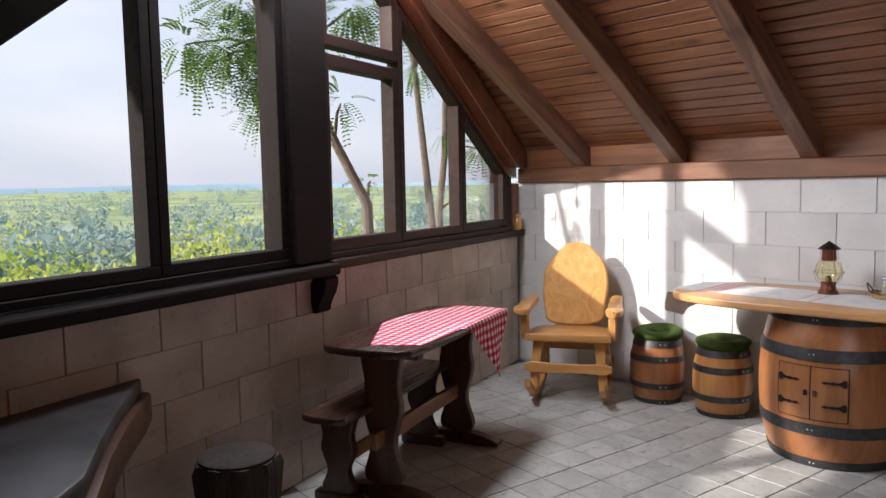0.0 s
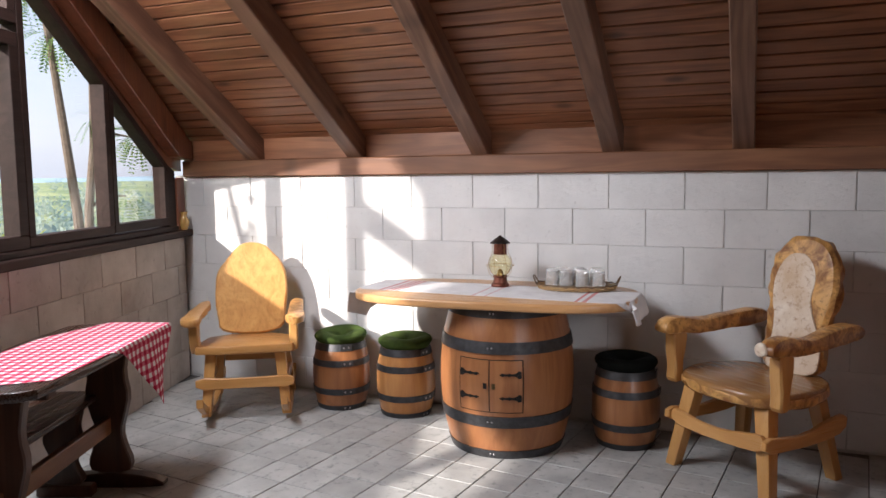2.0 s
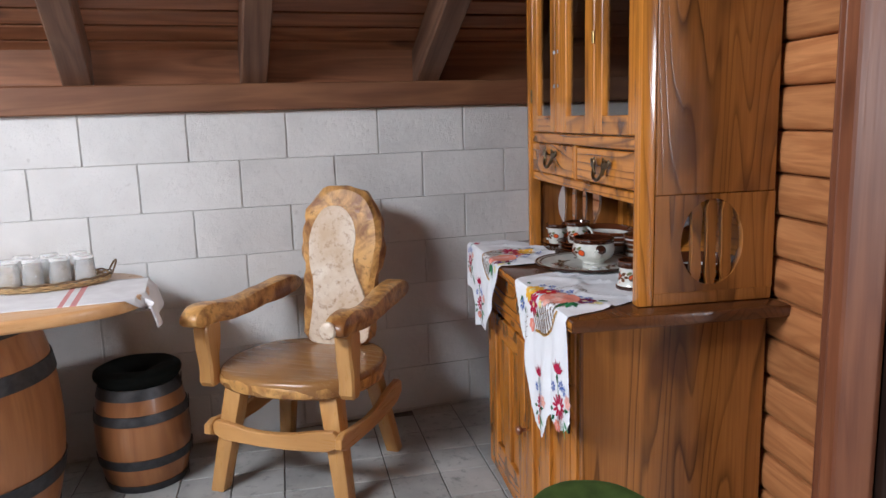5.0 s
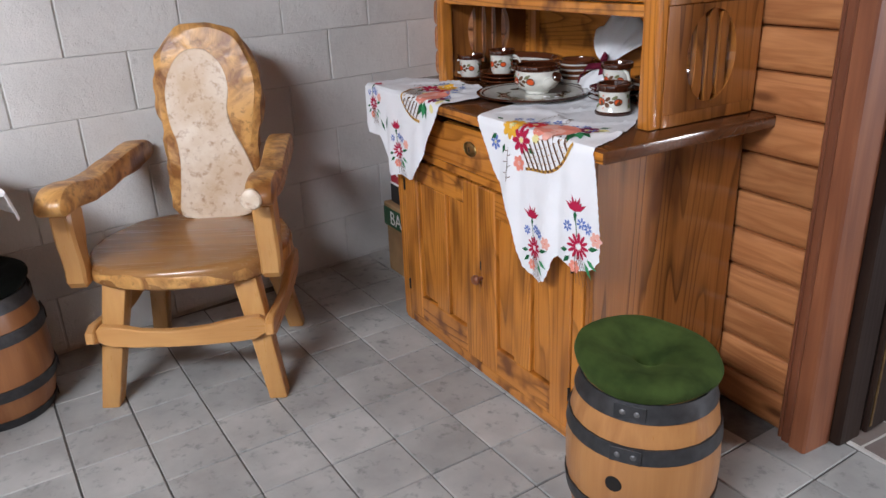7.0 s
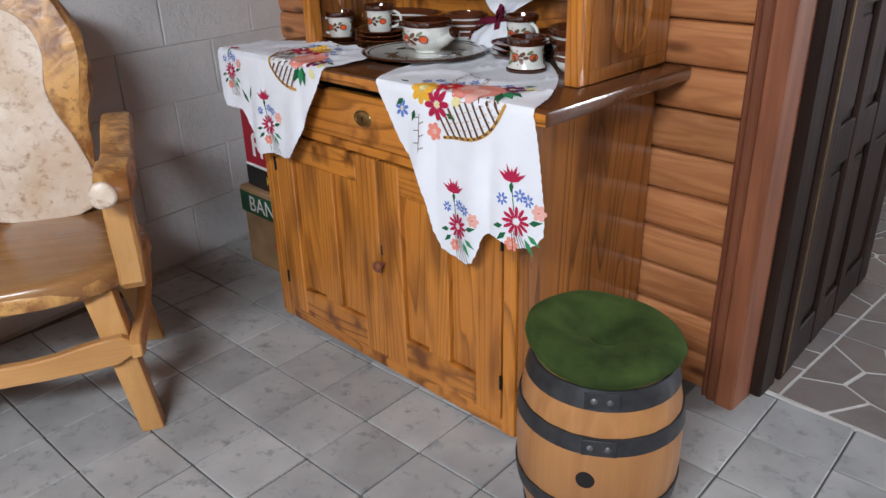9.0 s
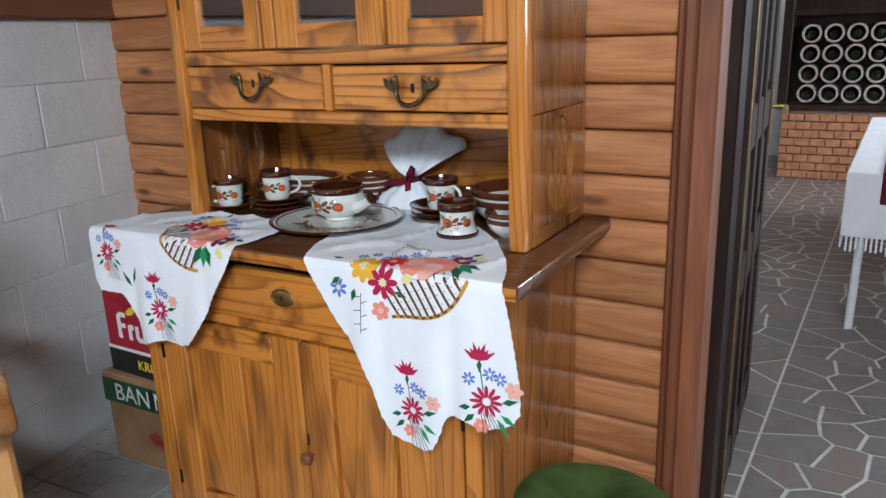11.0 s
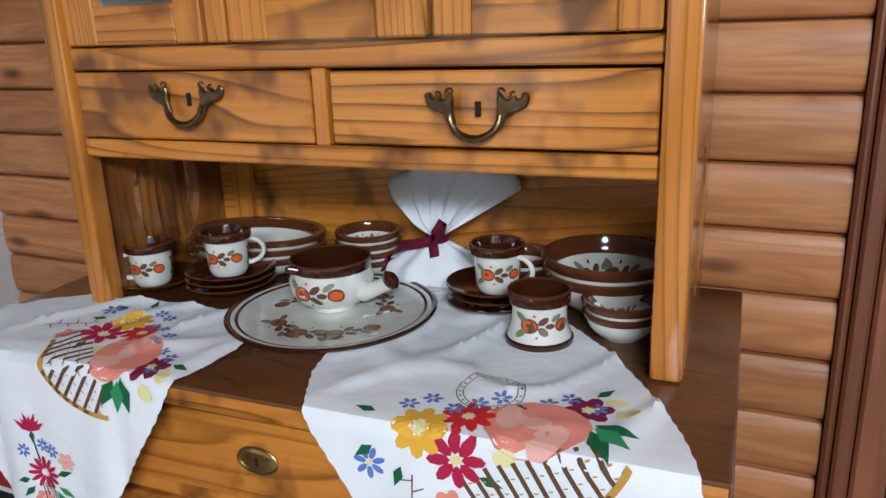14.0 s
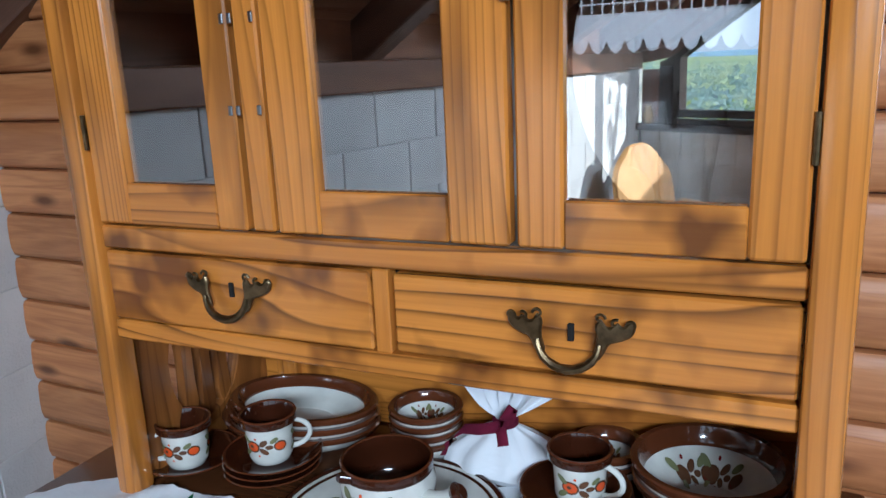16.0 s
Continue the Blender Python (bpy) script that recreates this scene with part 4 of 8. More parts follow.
def keg_stool(x, y, turn, fabric, staves_mat, label, tilt=0.0, seed=0.0, bung=False, lean=0.0):
    r0, r1, h = 0.148, 0.180, 0.415
    t = thing("barrel_stool", pose(x, y, 0, 0, 0, turn), label, "stool", "barrel stools")
    body = part("body", stave_body(r0, r1, h), staves_mat, t, smooth=True)
    for za, zb in ((0.0, 0.030), (0.103, 0.141), (0.280, 0.318), (0.375, 0.416)):
        hp = part("hoop", hoop_band(r0, r1, h, za, zb), M_HOOP, t, smooth=True)
        seam = seed * 1.3
        for da in (-0.10, 0.10):
            rivet(r0, r1, h, (za + zb) / 2, seam + da, hp)
        rr = barrel_radius(r0, r1, h, (za + zb) / 2) + 0.0055
        part("hoop_lap", moved(box(-0.0015, -0.035, za + 0.001, 0.0015, 0.035, zb - 0.001, 0.0006), Matrix.Rotation(seam, 4, "Z") @ pose(rr, 0, 0)), M_HOOP, hp)
    part("cushion", cushion(r0 + 0.012, 0.060, tilt, seed), fabric, t, m=pose(0, 0, h + 0.006) @ Matrix.Rotation(radians(lean - turn), 4, "Z"), smooth=True)
    if bung:
        rb = barrel_radius(r0, r1, h, 0.215)
        part("bung_hole", lathe([(0, 0.0), (0.0185, 0.0), (0.021, -0.006)], 20), M_HOLE, t, "dark round bung hole", m=Matrix.Rotation(bung, 4, "Z") @ pose(rb + 0.0012, 0, 0.215, 0, 90, 0))
    return t


keg_stool(4.55, 2.87, 200, M_GREEN, M_STAVE_D, "small oak barrel stool with a green cushion by the wall", 0.09, 0.3)
keg_stool(4.555, 2.415, 170, M_GREEN, M_STAVE, "small oak barrel stool with a green cushion beside the barrel table", 0.03, 1.1)
keg_stool(4.51, 1.075, 120, M_BLACKV, M_STAVE_D, "small oak barrel stool with a black cushion in the shade", 0.0, 2.0)
keg_stool(2.84, -0.035, 105, M_GREEN, M_STAVE, "small oak barrel stool with a green cushion before the cabinet", 0.13, 0.12, 0.03, 18.0)


def strap_hinge(side):
    """Ornamented strap: a lobed plate at the outside, a tapering tongue with a spear tip."""
    half = [(0.0, 0.016), (0.014, 0.02), (0.022, 0.012), (0.034, 0.006), (0.05, 0.0045), (0.062, 0.009), (0.07, 0.0045), (0.085, 0.004), (0.095, 0.008), (0.112, 0.0)]
    pts = half + [(x, -y) for x, y in half[-2::-1]]
    return [(side * x, y) for x, y in (pts if side > 0 else pts[::-1])]


def bend(b, r0, r1, h, a0, lift):
    """Wraps a flat piece (x sideways, z up, y its thickness) on a barrel."""
    for v in b.verts:
        z = v.co.z
        r = barrel_radius(r0, r1, h, z) + lift + v.co.y
        a = a0 + v.co.x / r1
        v.co = Vector((r * math.cos(a), r * math.sin(a), z))
    bmesh.ops.recalc_face_normals(b, faces=b.faces)
    return b


def barrel_table():
    r0, r1, h = 0.298, 0.362, 0.775
    t = thing("barrel_table", pose(4.315, 1.685, 0, 0, 0, 184), "big oak barrel with small doors under an oval wooden tabletop", "table")
    part("barrel_body", stave_body(r0, r1, h, 26), M_STAVE_D, t, smooth=True)
    for za, zb in ((0.0, 0.045), (0.175, 0.235), (0.555, 0.615), (0.73, 0.774)):
        hp = part("hoop", hoop_band(r0, r1, h, za, zb, 0.005, 80), M_HOOP, t, smooth=True)
        for a in (-0.03, 0.03, 1.9, 1.96):
            rivet(r0, r1, h, (za + zb) / 2, a, hp, 0.006)
    for side in (1, -1):
        g = bmesh.new()
        n, k = 8, 10
        grid = [[g.verts.new((side * (0.003 + 0.165 * i / n), 0.0, 0.262 + 0.262 * j / k)) for j in range(k + 1)] for i in range(n + 1)]
        for i in range(n):
            for j in range(k):
                g.faces.new((grid[i][j], grid[i + 1][j], grid[i + 1][j + 1], grid[i][j + 1]))
        res = bmesh.ops.extrude_face_region(g, geom=g.faces[:])
        bmesh.ops.translate(g, vec=(0, 0.004, 0), verts=[v for v in res["geom"] if isinstance(v, bmesh.types.BMVert)])
        door = part("barrel_door", bend(g, r0, r1, h, 0.0, -0.0015), M_STAVE_D, t, smooth=True)
        for z in (0.335, 0.455):
            sh = upright(strap_hinge(-side), 0.0, 0.003)
            for v in sh.verts:
                v.co.x += side * 0.163
                v.co.z += z
            bmesh.ops.subdivide_edges(sh, edges=[e for e in sh.edges if e.calc_length() > 0.03], cuts=2)
            part("strap_hinge", bend(sh, r0, r1, h, 0.0, 0.0042), M_IRON, door)
            for dx in (0.004, 0.02):
                rv = lathe([(0.004, 0), (0.003, 0.002), (0, 0.003)], 8)
                part("hinge_nail", bend(moved(rv, pose(side * (0.163 - dx), 0, z, -90, 0, 0)), r0, r1, h, 0, 0.008), M_IRON, door)
        kp = box(-0.009, 0, -0.014, 0.009, 0.003, 0.014, 0.001)
        part("lock_plate", bend(moved(kp, pose(side * 0.022, 0, 0.395)), r0, r1, h, 0.0, 0.0042), M_OLD_BRASS if side > 0 else M_IRON, door)
    # dark reveal lines round the doors
    for x0, x1, z0, z1 in ((-0.002, 0.002, 0.258, 0.528), (-0.174, -0.169, 0.258, 0.528), (0.169, 0.174, 0.258, 0.528), (-0.169, 0.169, 0.525, 0.529), (-0.169, 0.169, 0.257, 0.261)):
        g = bmesh.new()
        n, k = max(1, int((x1 - x0) / 0.02)), max(1, int((z1 - z0) / 0.02))
        grid = [[g.verts.new((x0 + (x1 - x0) * i / n, 0, z0 + (z1 - z0) * j / k)) for j in range(k + 1)] for i in range(n + 1)]
        for i in range(n):
            for j in range(k):
                g.faces.new((grid[i][j], grid[i + 1][j], grid[i + 1][j + 1], grid[i][j + 1]))
        part("door_gap", bend(g, r0, r1, h, 0.0, 0.0008), M_HOLE, t)
    # oval top: long sides gently bowed
    outline = []
    for k in range(64):
        a = 2 * math.pi * k / 64
        c, s = math.cos(a), math.sin(a)
        outline.append((0.395 * math.copysign(abs(c) ** 0.62, c), 0.77 * math.copysign(abs(s) ** 0.62, s)))
    top = prism(outline, 0.778, 0.822, 0.012, 3)
    part("tabletop", top, M_TTOP, t, "pale varnished oval board", m=pose(-0.02, -0.075, 0, 0, 0, 0), smooth=True)
    return t


barrel_table()


# ---- armchair of live-edge slabs ----
def leg_between(a, b, w0, w1, bevel=0.006):
    """A square leg from a (floor) to b (top)."""
    bm = box(-0.5, -0.5, 0, 0.5, 0.5, 1, 0.0)
    a, b = Vector(a), Vector(b)
    for v in bm.verts:
        t = v.co.z
        w = w0 + (w1 - w0) * t
        p = a.lerp(b, t)
        v.co = Vector((p.x + v.co.x * w, p.y + v.co.y * w, p.z))
    bmesh.ops.bevel(bm, geom=bm.edges[:], offset=bevel, segments=2, profile=0.5, affect="EDGES")
    return bm


def slab(outline, thick, bevel=0.012, uneven=0.004, seed=0.0, rounds=2):
    return roughen(prism(rounded(outline, rounds), 0, thick, bevel, 2), uneven, 0.07, seed)


def arm_slab(side, seed):
    """An armrest cut from a curved branch: front knob, dip, rising to the back."""
    prof = [(-0.40, 0.0), (-0.33, 0.045), (-0.10, 0.035), (0.06, 0.012), (0.14, 0.03), (0.22, 0.05), (0.30, 0.045), (0.345, 0.01), (0.335, -0.03), (0.25, -0.035), (0.10, -0.05), (-0.15, -0.045), (-0.36, -0.04)]
    b = prism(rounded(prof, 2), -0.04, 0.04, 0.012, 2)
    for v in b.verts:
        v.co = Vector((v.co.z, v.co.x, v.co.y))
    for v in b.verts:
        v.co.x += side * 0.02 * math.sin((v.co.y + 0.1) * 3.2)
    bmesh.ops.recalc_face_normals(b, faces=b.faces)
    return roughen(b, 0.008, 0.09, seed)


def armchair():
    t = thing("armchair", pose(4.315, 0.435, 0, 0, 0, 53.1), "rustic armchair of honey-coloured live-edge slabs", "chair")
    seat_o = [(-0.31, -0.10), (-0.33, 0.08), (-0.27, 0.22), (-0.12, 0.285), (0.08, 0.29), (0.25, 0.235), (0.33, 0.09), (0.31, -0.10), (0.22, -0.25), (0.0, -0.30), (-0.22, -0.26)]
    part("seat", roughen(prism(rounded(seat_o, 2), 0, 0.07, 0.02, 3), 0.006, 0.08, 3.1), [M_SEAT], t, "brown polished seat slab with a bark edge", m=pose(0, 0, 0.405), smooth=True)
    rim = prism(rounded([(x * 1.012, y * 1.012) for x, y in seat_o], 2), 0.008, 0.055, 0.012, 2)
    part("seat_edge", roughen(rim, 0.008, 0.045, 1.0), M_EDGE, t, m=pose(0, 0, 0.405), smooth=True)
    for sx in (1, -1):
        part("leg", leg_between((sx * 0.27, 0.245, 0), (sx * 0.20, 0.18, 0.41), 0.058, 0.075), M_CHAIR, t, smooth=True)
        part("leg", leg_between((sx * 0.26, -0.255, 0), (sx * 0.19, -0.19, 0.41), 0.055, 0.07), M_CHAIR, t, smooth=True)
    o = rounded([(-0.265, -0.03), (-0.265, 0.045), (-0.18, 0.04), (-0.05, 0.012), (0.1, 0.012), (0.20, 0.035), (0.265, 0.04), (0.265, -0.03), (0.1, -0.045), (-0.1, -0.045)], 1)
    part("stretcher", upright(o, -0.014, 0.014, 0.004), M_CHAIR_X, t, m=pose(0, 0.262, 0.255), smooth=True)
    for sx in (1, -1):
        o2 = rounded([(-0.29, -0.03), (-0.30, 0.06), (-0.16, 0.045), (0.0, 0.008), (0.16, 0.02), (0.29, 0.04), (0.30, -0.03), (0.12, -0.045), (-0.1, -0.05)], 1)
        part("stretcher", upright(o2, -0.014, 0.014, 0.004), M_CHAIR_X, t, m=pose(sx * 0.275, 0.0, 0.26, 0, 0, 90), smooth=True)
    # back slab with natural outline
    back = [(-0.14, 0.0), (-0.155, 0.14), (-0.145, 0.25), (-0.175, 0.36), (-0.185, 0.47), (-0.165, 0.58), (-0.11, 0.66), (-0.02, 0.69), (0.08, 0.68), (0.15, 0.62), (0.185, 0.52), (0.18, 0.40), (0.165, 0.28), (0.175, 0.15), (0.16, 0.0)]
    bk = roughen(upright(rounded(back, 2), -0.045, 0.03, 0.018), 0.017, 0.06, 2.2)
    back_m = pose(-0.045, -0.225, 0.455, 9, 0, 0)
    part("backrest", bk, M_EDGE, t, "honey-brown live-edge back slab", m=back_m, smooth=True)
    inner = [(-0.140, 0.008), (-0.150, 0.13), (-0.125, 0.22), (-0.080, 0.31), (-0.062, 0.39), (-0.082, 0.47), (-0.065, 0.545), (-0.01, 0.602), (0.065, 0.598), (0.120, 0.54), (0.145, 0.45), (0.140, 0.35), (0.112, 0.27), (0.120, 0.16), (0.135, 0.06), (0.132, 0.008)]
    ip = upright(rounded(inner, 2), 0.028, 0.037, 0.003)
    part("back_face", roughen(ip, 0.003, 0.05, 4.0), M_BURL, t, "pale scraped wood face of the backrest", m=back_m, smooth=True)
    for sx in (1, -1):
        part("armrest", arm_slab(sx, sx * 2.7), M_EDGE, t, m=pose(sx * 0.275 - 0.01, 0.0, 0.70), smooth=True)
        post = [(-0.035, 0.0), (-0.028, 0.10), (-0.05, 0.17), (-0.055, 0.26), (0.045, 0.26), (0.04, 0.16), (0.028, 0.08), (0.035, 0.0)]
        part("arm_post", roughen(upright(rounded(post, 1), -0.032, 0.032, 0.008), 0.003, 0.08, sx), M_CHAIR, t, m=pose(sx * 0.295, 0.22, 0.415, 0, 0, 90), smooth=True)
    tip = lathe([(0, 0.006), (0.026, 0.005), (0.031, 0.0), (0.031, -0.01)], 16)
    part("arm_end", roughen(tip, 0.003, 0.03), M_BURL, t, "pale sawn end of the armrest", m=pose(-0.285, 0.345, 0.70, -90, 0, 0), smooth=True)
    return t


armchair()


# ---- rocking chair ----
def rocking_chair():
    t = thing("rocking_chair", pose(4.225, 3.335, 0, 0, 0, 121), "honey-lacquered wooden rocking chair with a rounded solid back", "chair")
    seat_o = [(-0.27, 0.27), (0.27, 0.27), (0.30, 0.20), (0.25, -0.22), (-0.25, -0.22), (-0.30, 0.20)]
    part("seat", roughen(prism(rounded(seat_o, 1), 0, 0.05, 0.012, 2), 0.004, 0.1), M_CHAIR_X, t, m=pose(0, 0, 0.405, 3, 0, 0), smooth=True)
    back = [(-0.20, 0.0), (-0.215, 0.16), (-0.235, 0.32), (-0.20, 0.46), (-0.13, 0.53), (-0.085, 0.585), (0.02, 0.60), (0.09, 0.575), (0.16, 0.49), (0.225, 0.40), (0.235, 0.24), (0.215, 0.12), (0.20, 0.0)]
    part("backrest", roughen(upright(rounded(back, 2), -0.025, 0.025, 0.012), 0.005, 0.12), M_FIGURED, t, m=pose(0, -0.20, 0.445, 13, 0, 0), smooth=True)
    for sx in (1, -1):
        part("leg", leg_between((sx * 0.235, 0.20, 0.035), (sx * 0.20, 0.17, 0.41), 0.055, 0.065), M_CHAIR, t, smooth=True)
        part("leg", leg_between((sx * 0.235, -0.26, 0.045), (sx * 0.20, -0.17, 0.41), 0.055, 0.065), M_CHAIR, t, smooth=True)
        arc = [(-0.44 + 0.88 * k / 14, 0.001 + 0.135 * ((-0.44 + 0.88 * k / 14 + 0.02) / 0.44) ** 2) for k in range(15)]
        rk = upright([(y, z) for y, z in arc] + [(y, z + 0.05) for y, z in arc[::-1]], -0.02, 0.02, 0.005)
        part("rocker", rk, M_CHAIR_X, t, m=pose(sx * 0.235, -0.03, 0, 0, 0, 90), smooth=True)
        ap = [(-0.05, 0.0), (-0.03, 0.10), (-0.045, 0.2), (0.045, 0.2), (0.05, 0.10), (0.035, 0.0)]
        part("arm_post", roughen(upright(rounded(ap, 1), -0.025, 0.025, 0.006), 0.004, 0.06, sx), M_CHAIR, t, m=pose(sx * 0.285, 0.19, 0.42, 0, sx * 8, 90), smooth=True)
        ar = [(-0.05, -0.26), (-0.05, 0.0), (-0.05, 0.2), (-0.06, 0.27), (-0.02, 0.33), (0.04, 0.31), (0.06, 0.22), (0.035, 0.0), (0.03, -0.26)]
        part("armrest", roughen(prism(rounded([(sx * x, y) for x, y in ar][::sx], 2), 0, 0.045, 0.012, 2), 0.007, 0.06, sx * 3), M_EDGE if sx < 0 else M_CHAIR, t, m=pose(sx * 0.30, 0.0, 0.605, -2, 0, 0), smooth=True)
        part("stretcher", box(sx * 0.235 - 0.012, -0.22, 0.20, sx * 0.235 + 0.012, 0.17, 0.255, 0.004), M_CHAIR_X, t)
    o = rounded([(-0.285, -0.035), (-0.285, 0.04), (-0.1, 0.03), (0.1, 0.03), (0.285, 0.04), (0.285, -0.035), (0.1, -0.03), (-0.1, -0.03)], 1)
    part("stretcher", upright(o, -0.013, 0.013, 0.004), M_CHAIR_X, t, m=pose(0, 0.235, 0.24), smooth=True)
    part("stretcher", box(-0.2, -0.235, 0.27, 0.2, -0.21, 0.32, 0.004), M_CHAIR_X, t)
    return t


rocking_chair()


# ---- trestle table and bench by the windows ----
def trestle(w, h, foot):
    half = [(0.085, 0.0), (0.105, 0.08), (0.075, 0.2), (0.06, 0.32), (0.085, 0.45), (0.105, 0.58), (0.085, 0.74), (0.10, 0.88), (0.115, 1.0)]
    o = [(x * w / 0.115, z * h) for x, z in half]
    return upright(rounded([(-x, z) for x, z in o] + o[::-1], 1), -0.024, 0.024, 0.006)


TT = pose(2.625, 3.06, 0, 0, 0, 22.3)


def trestle_table():
    t = thing("trestle_table", TT, "dark-stained wooden trestle table below the windows", "table")
    o = [(-0.60, -0.16), (-0.52, -0.25), (0.52, -0.25), (0.60, -0.16), (0.60, 0.16), (0.52, 0.25), (-0.52, 0.25), (-0.60, 0.16)]
    part("tabletop", prism(rounded(o, 1), 0.712, 0.75, 0.010, 2), M_TRESTLE_X, t, smooth=True)
    for x in (-0.40, 0.44):
        part("leg", moved(trestle(0.115, 0.64, 0.2), pose(x, 0, 0.07, 0, 0, 90)), M_TRESTLE, t, smooth=True)
        part("foot", moved(upright(rounded([(-0.25, 0), (-0.25, 0.035), (-0.10, 0.07), (0.10, 0.07), (0.25, 0.035), (0.25, 0)], 1), -0.035, 0.035, 0.006), pose(x, 0, 0, 0, 0, 90)), M_TRESTLE, t, smooth=True)
        part("cross_bar", box(x - 0.03, -0.2, 0.675, x + 0.03, 0.2, 0.711, 0.005), M_TRESTLE, t)
    part("stretcher", box(-0.50, -0.016, 0.26, 0.54, 0.016, 0.34, 0.005), M_STRETCH, t, "orange pine stretcher board")
    return t


def bench():
    t = thing("bench", TT @ pose(-0.10, 0.165, 0), "dark-stained trestle bench pushed under the table", "bench")
    o = [(-0.58, -0.07), (-0.54, -0.13), (0.54, -0.13), (0.58, -0.07), (0.58, 0.07), (0.54, 0.13), (-0.54, 0.13), (-0.58, 0.07)]
    part("seat", prism(rounded(o, 1), 0.415, 0.45, 0.009, 2), M_TRESTLE_X, t, smooth=True)
    for x in (-0.43, 0.43):
        part("leg", moved(trestle(0.10, 0.36, 0.1), pose(x, 0, 0.055, 0, 0, 90)), M_TRESTLE, t, smooth=True)
        part("foot", moved(box(-0.13, -0.03, 0, 0.13, 0.03, 0.055, 0.008), pose(x, 0, 0, 0, 0, 90)), M_TRESTLE, t)
    part("stretcher", box(-0.42, -0.014, 0.17, 0.42, 0.014, 0.235, 0.004), M_STRETCH, t, "orange pine stretcher board")
    return t


trestle_table()
bench()


# ---- dark slab table and stump stool in the foreground ----
def slab_table():
    t = thing("slab_table", pose(0, 0, 0), "dark heavy plank table with a worn black top", "table")
    o = [(0.10, 1.72), (0.66, 2.02), (0.95, 2.62), (1.22, 3.06), (1.27, 3.22), (1.12, 3.26), (0.2, 3.0), (-0.35, 2.8), (-0.35, 1.9)]
    part("tabletop", roughen(prism(rounded(o, 1), 0.69, 0.75, 0.012, 2), 0.006, 0.25), M_BLACKTOP, t, "worn black top with a dull shine", smooth=True)
    e = [(0.08, 1.70), (0.68, 2.00), (0.97, 2.61), (1.25, 3.05), (1.30, 3.25), (1.12, 3.29), (0.2, 3.03), (-0.37, 2.83), (-0.37, 1.9)]
    part("apron", roughen(prism(rounded(e, 1), 0.56, 0.688, 0.02, 2), 0.008, 0.2), M_TRESTLE, t, "rough brown timber edge", smooth=True)
    for x, y in ((0.95, 2.9), (0.45, 2.0), (-0.2, 2.6)):
        part("leg", leg_between((x, y, 0), (x, y, 0.57), 0.13, 0.15, 0.015), M_TRESTLE, t, smooth=True)
    return t


def stump():
    t = thing("stump_stool", pose(1.47, 2.82, 0), "stool made of a dark tree stump with bark", "stool")
    b = lathe([(0, 0), (0.17, 0), (0.155, 0.1), (0.15, 0.25), (0.16, 0.40), (0.15, 0.43), (0, 0.432)], 48)
    for v in b.verts:
        a = math.atan2(v.co.y, v.co.x)
        k = 1 + 0.05 * math.sin(9 * a) + 0.03 * math.sin(23 * a + 1)
        v.co.x *= k
        v.co.y *= k
    part("trunk", roughen(b, 0.008, 0.04), M_BARK, t, smooth=True)
    part("seat_top", roughen(lathe([(0, 0.448), (0.13, 0.448), (0.145, 0.44), (0.146, 0.428), (0, 0.428)], 40), 0.003, 0.05), M_BARK, t, smooth=True)
    return t


slab_table()
stump()

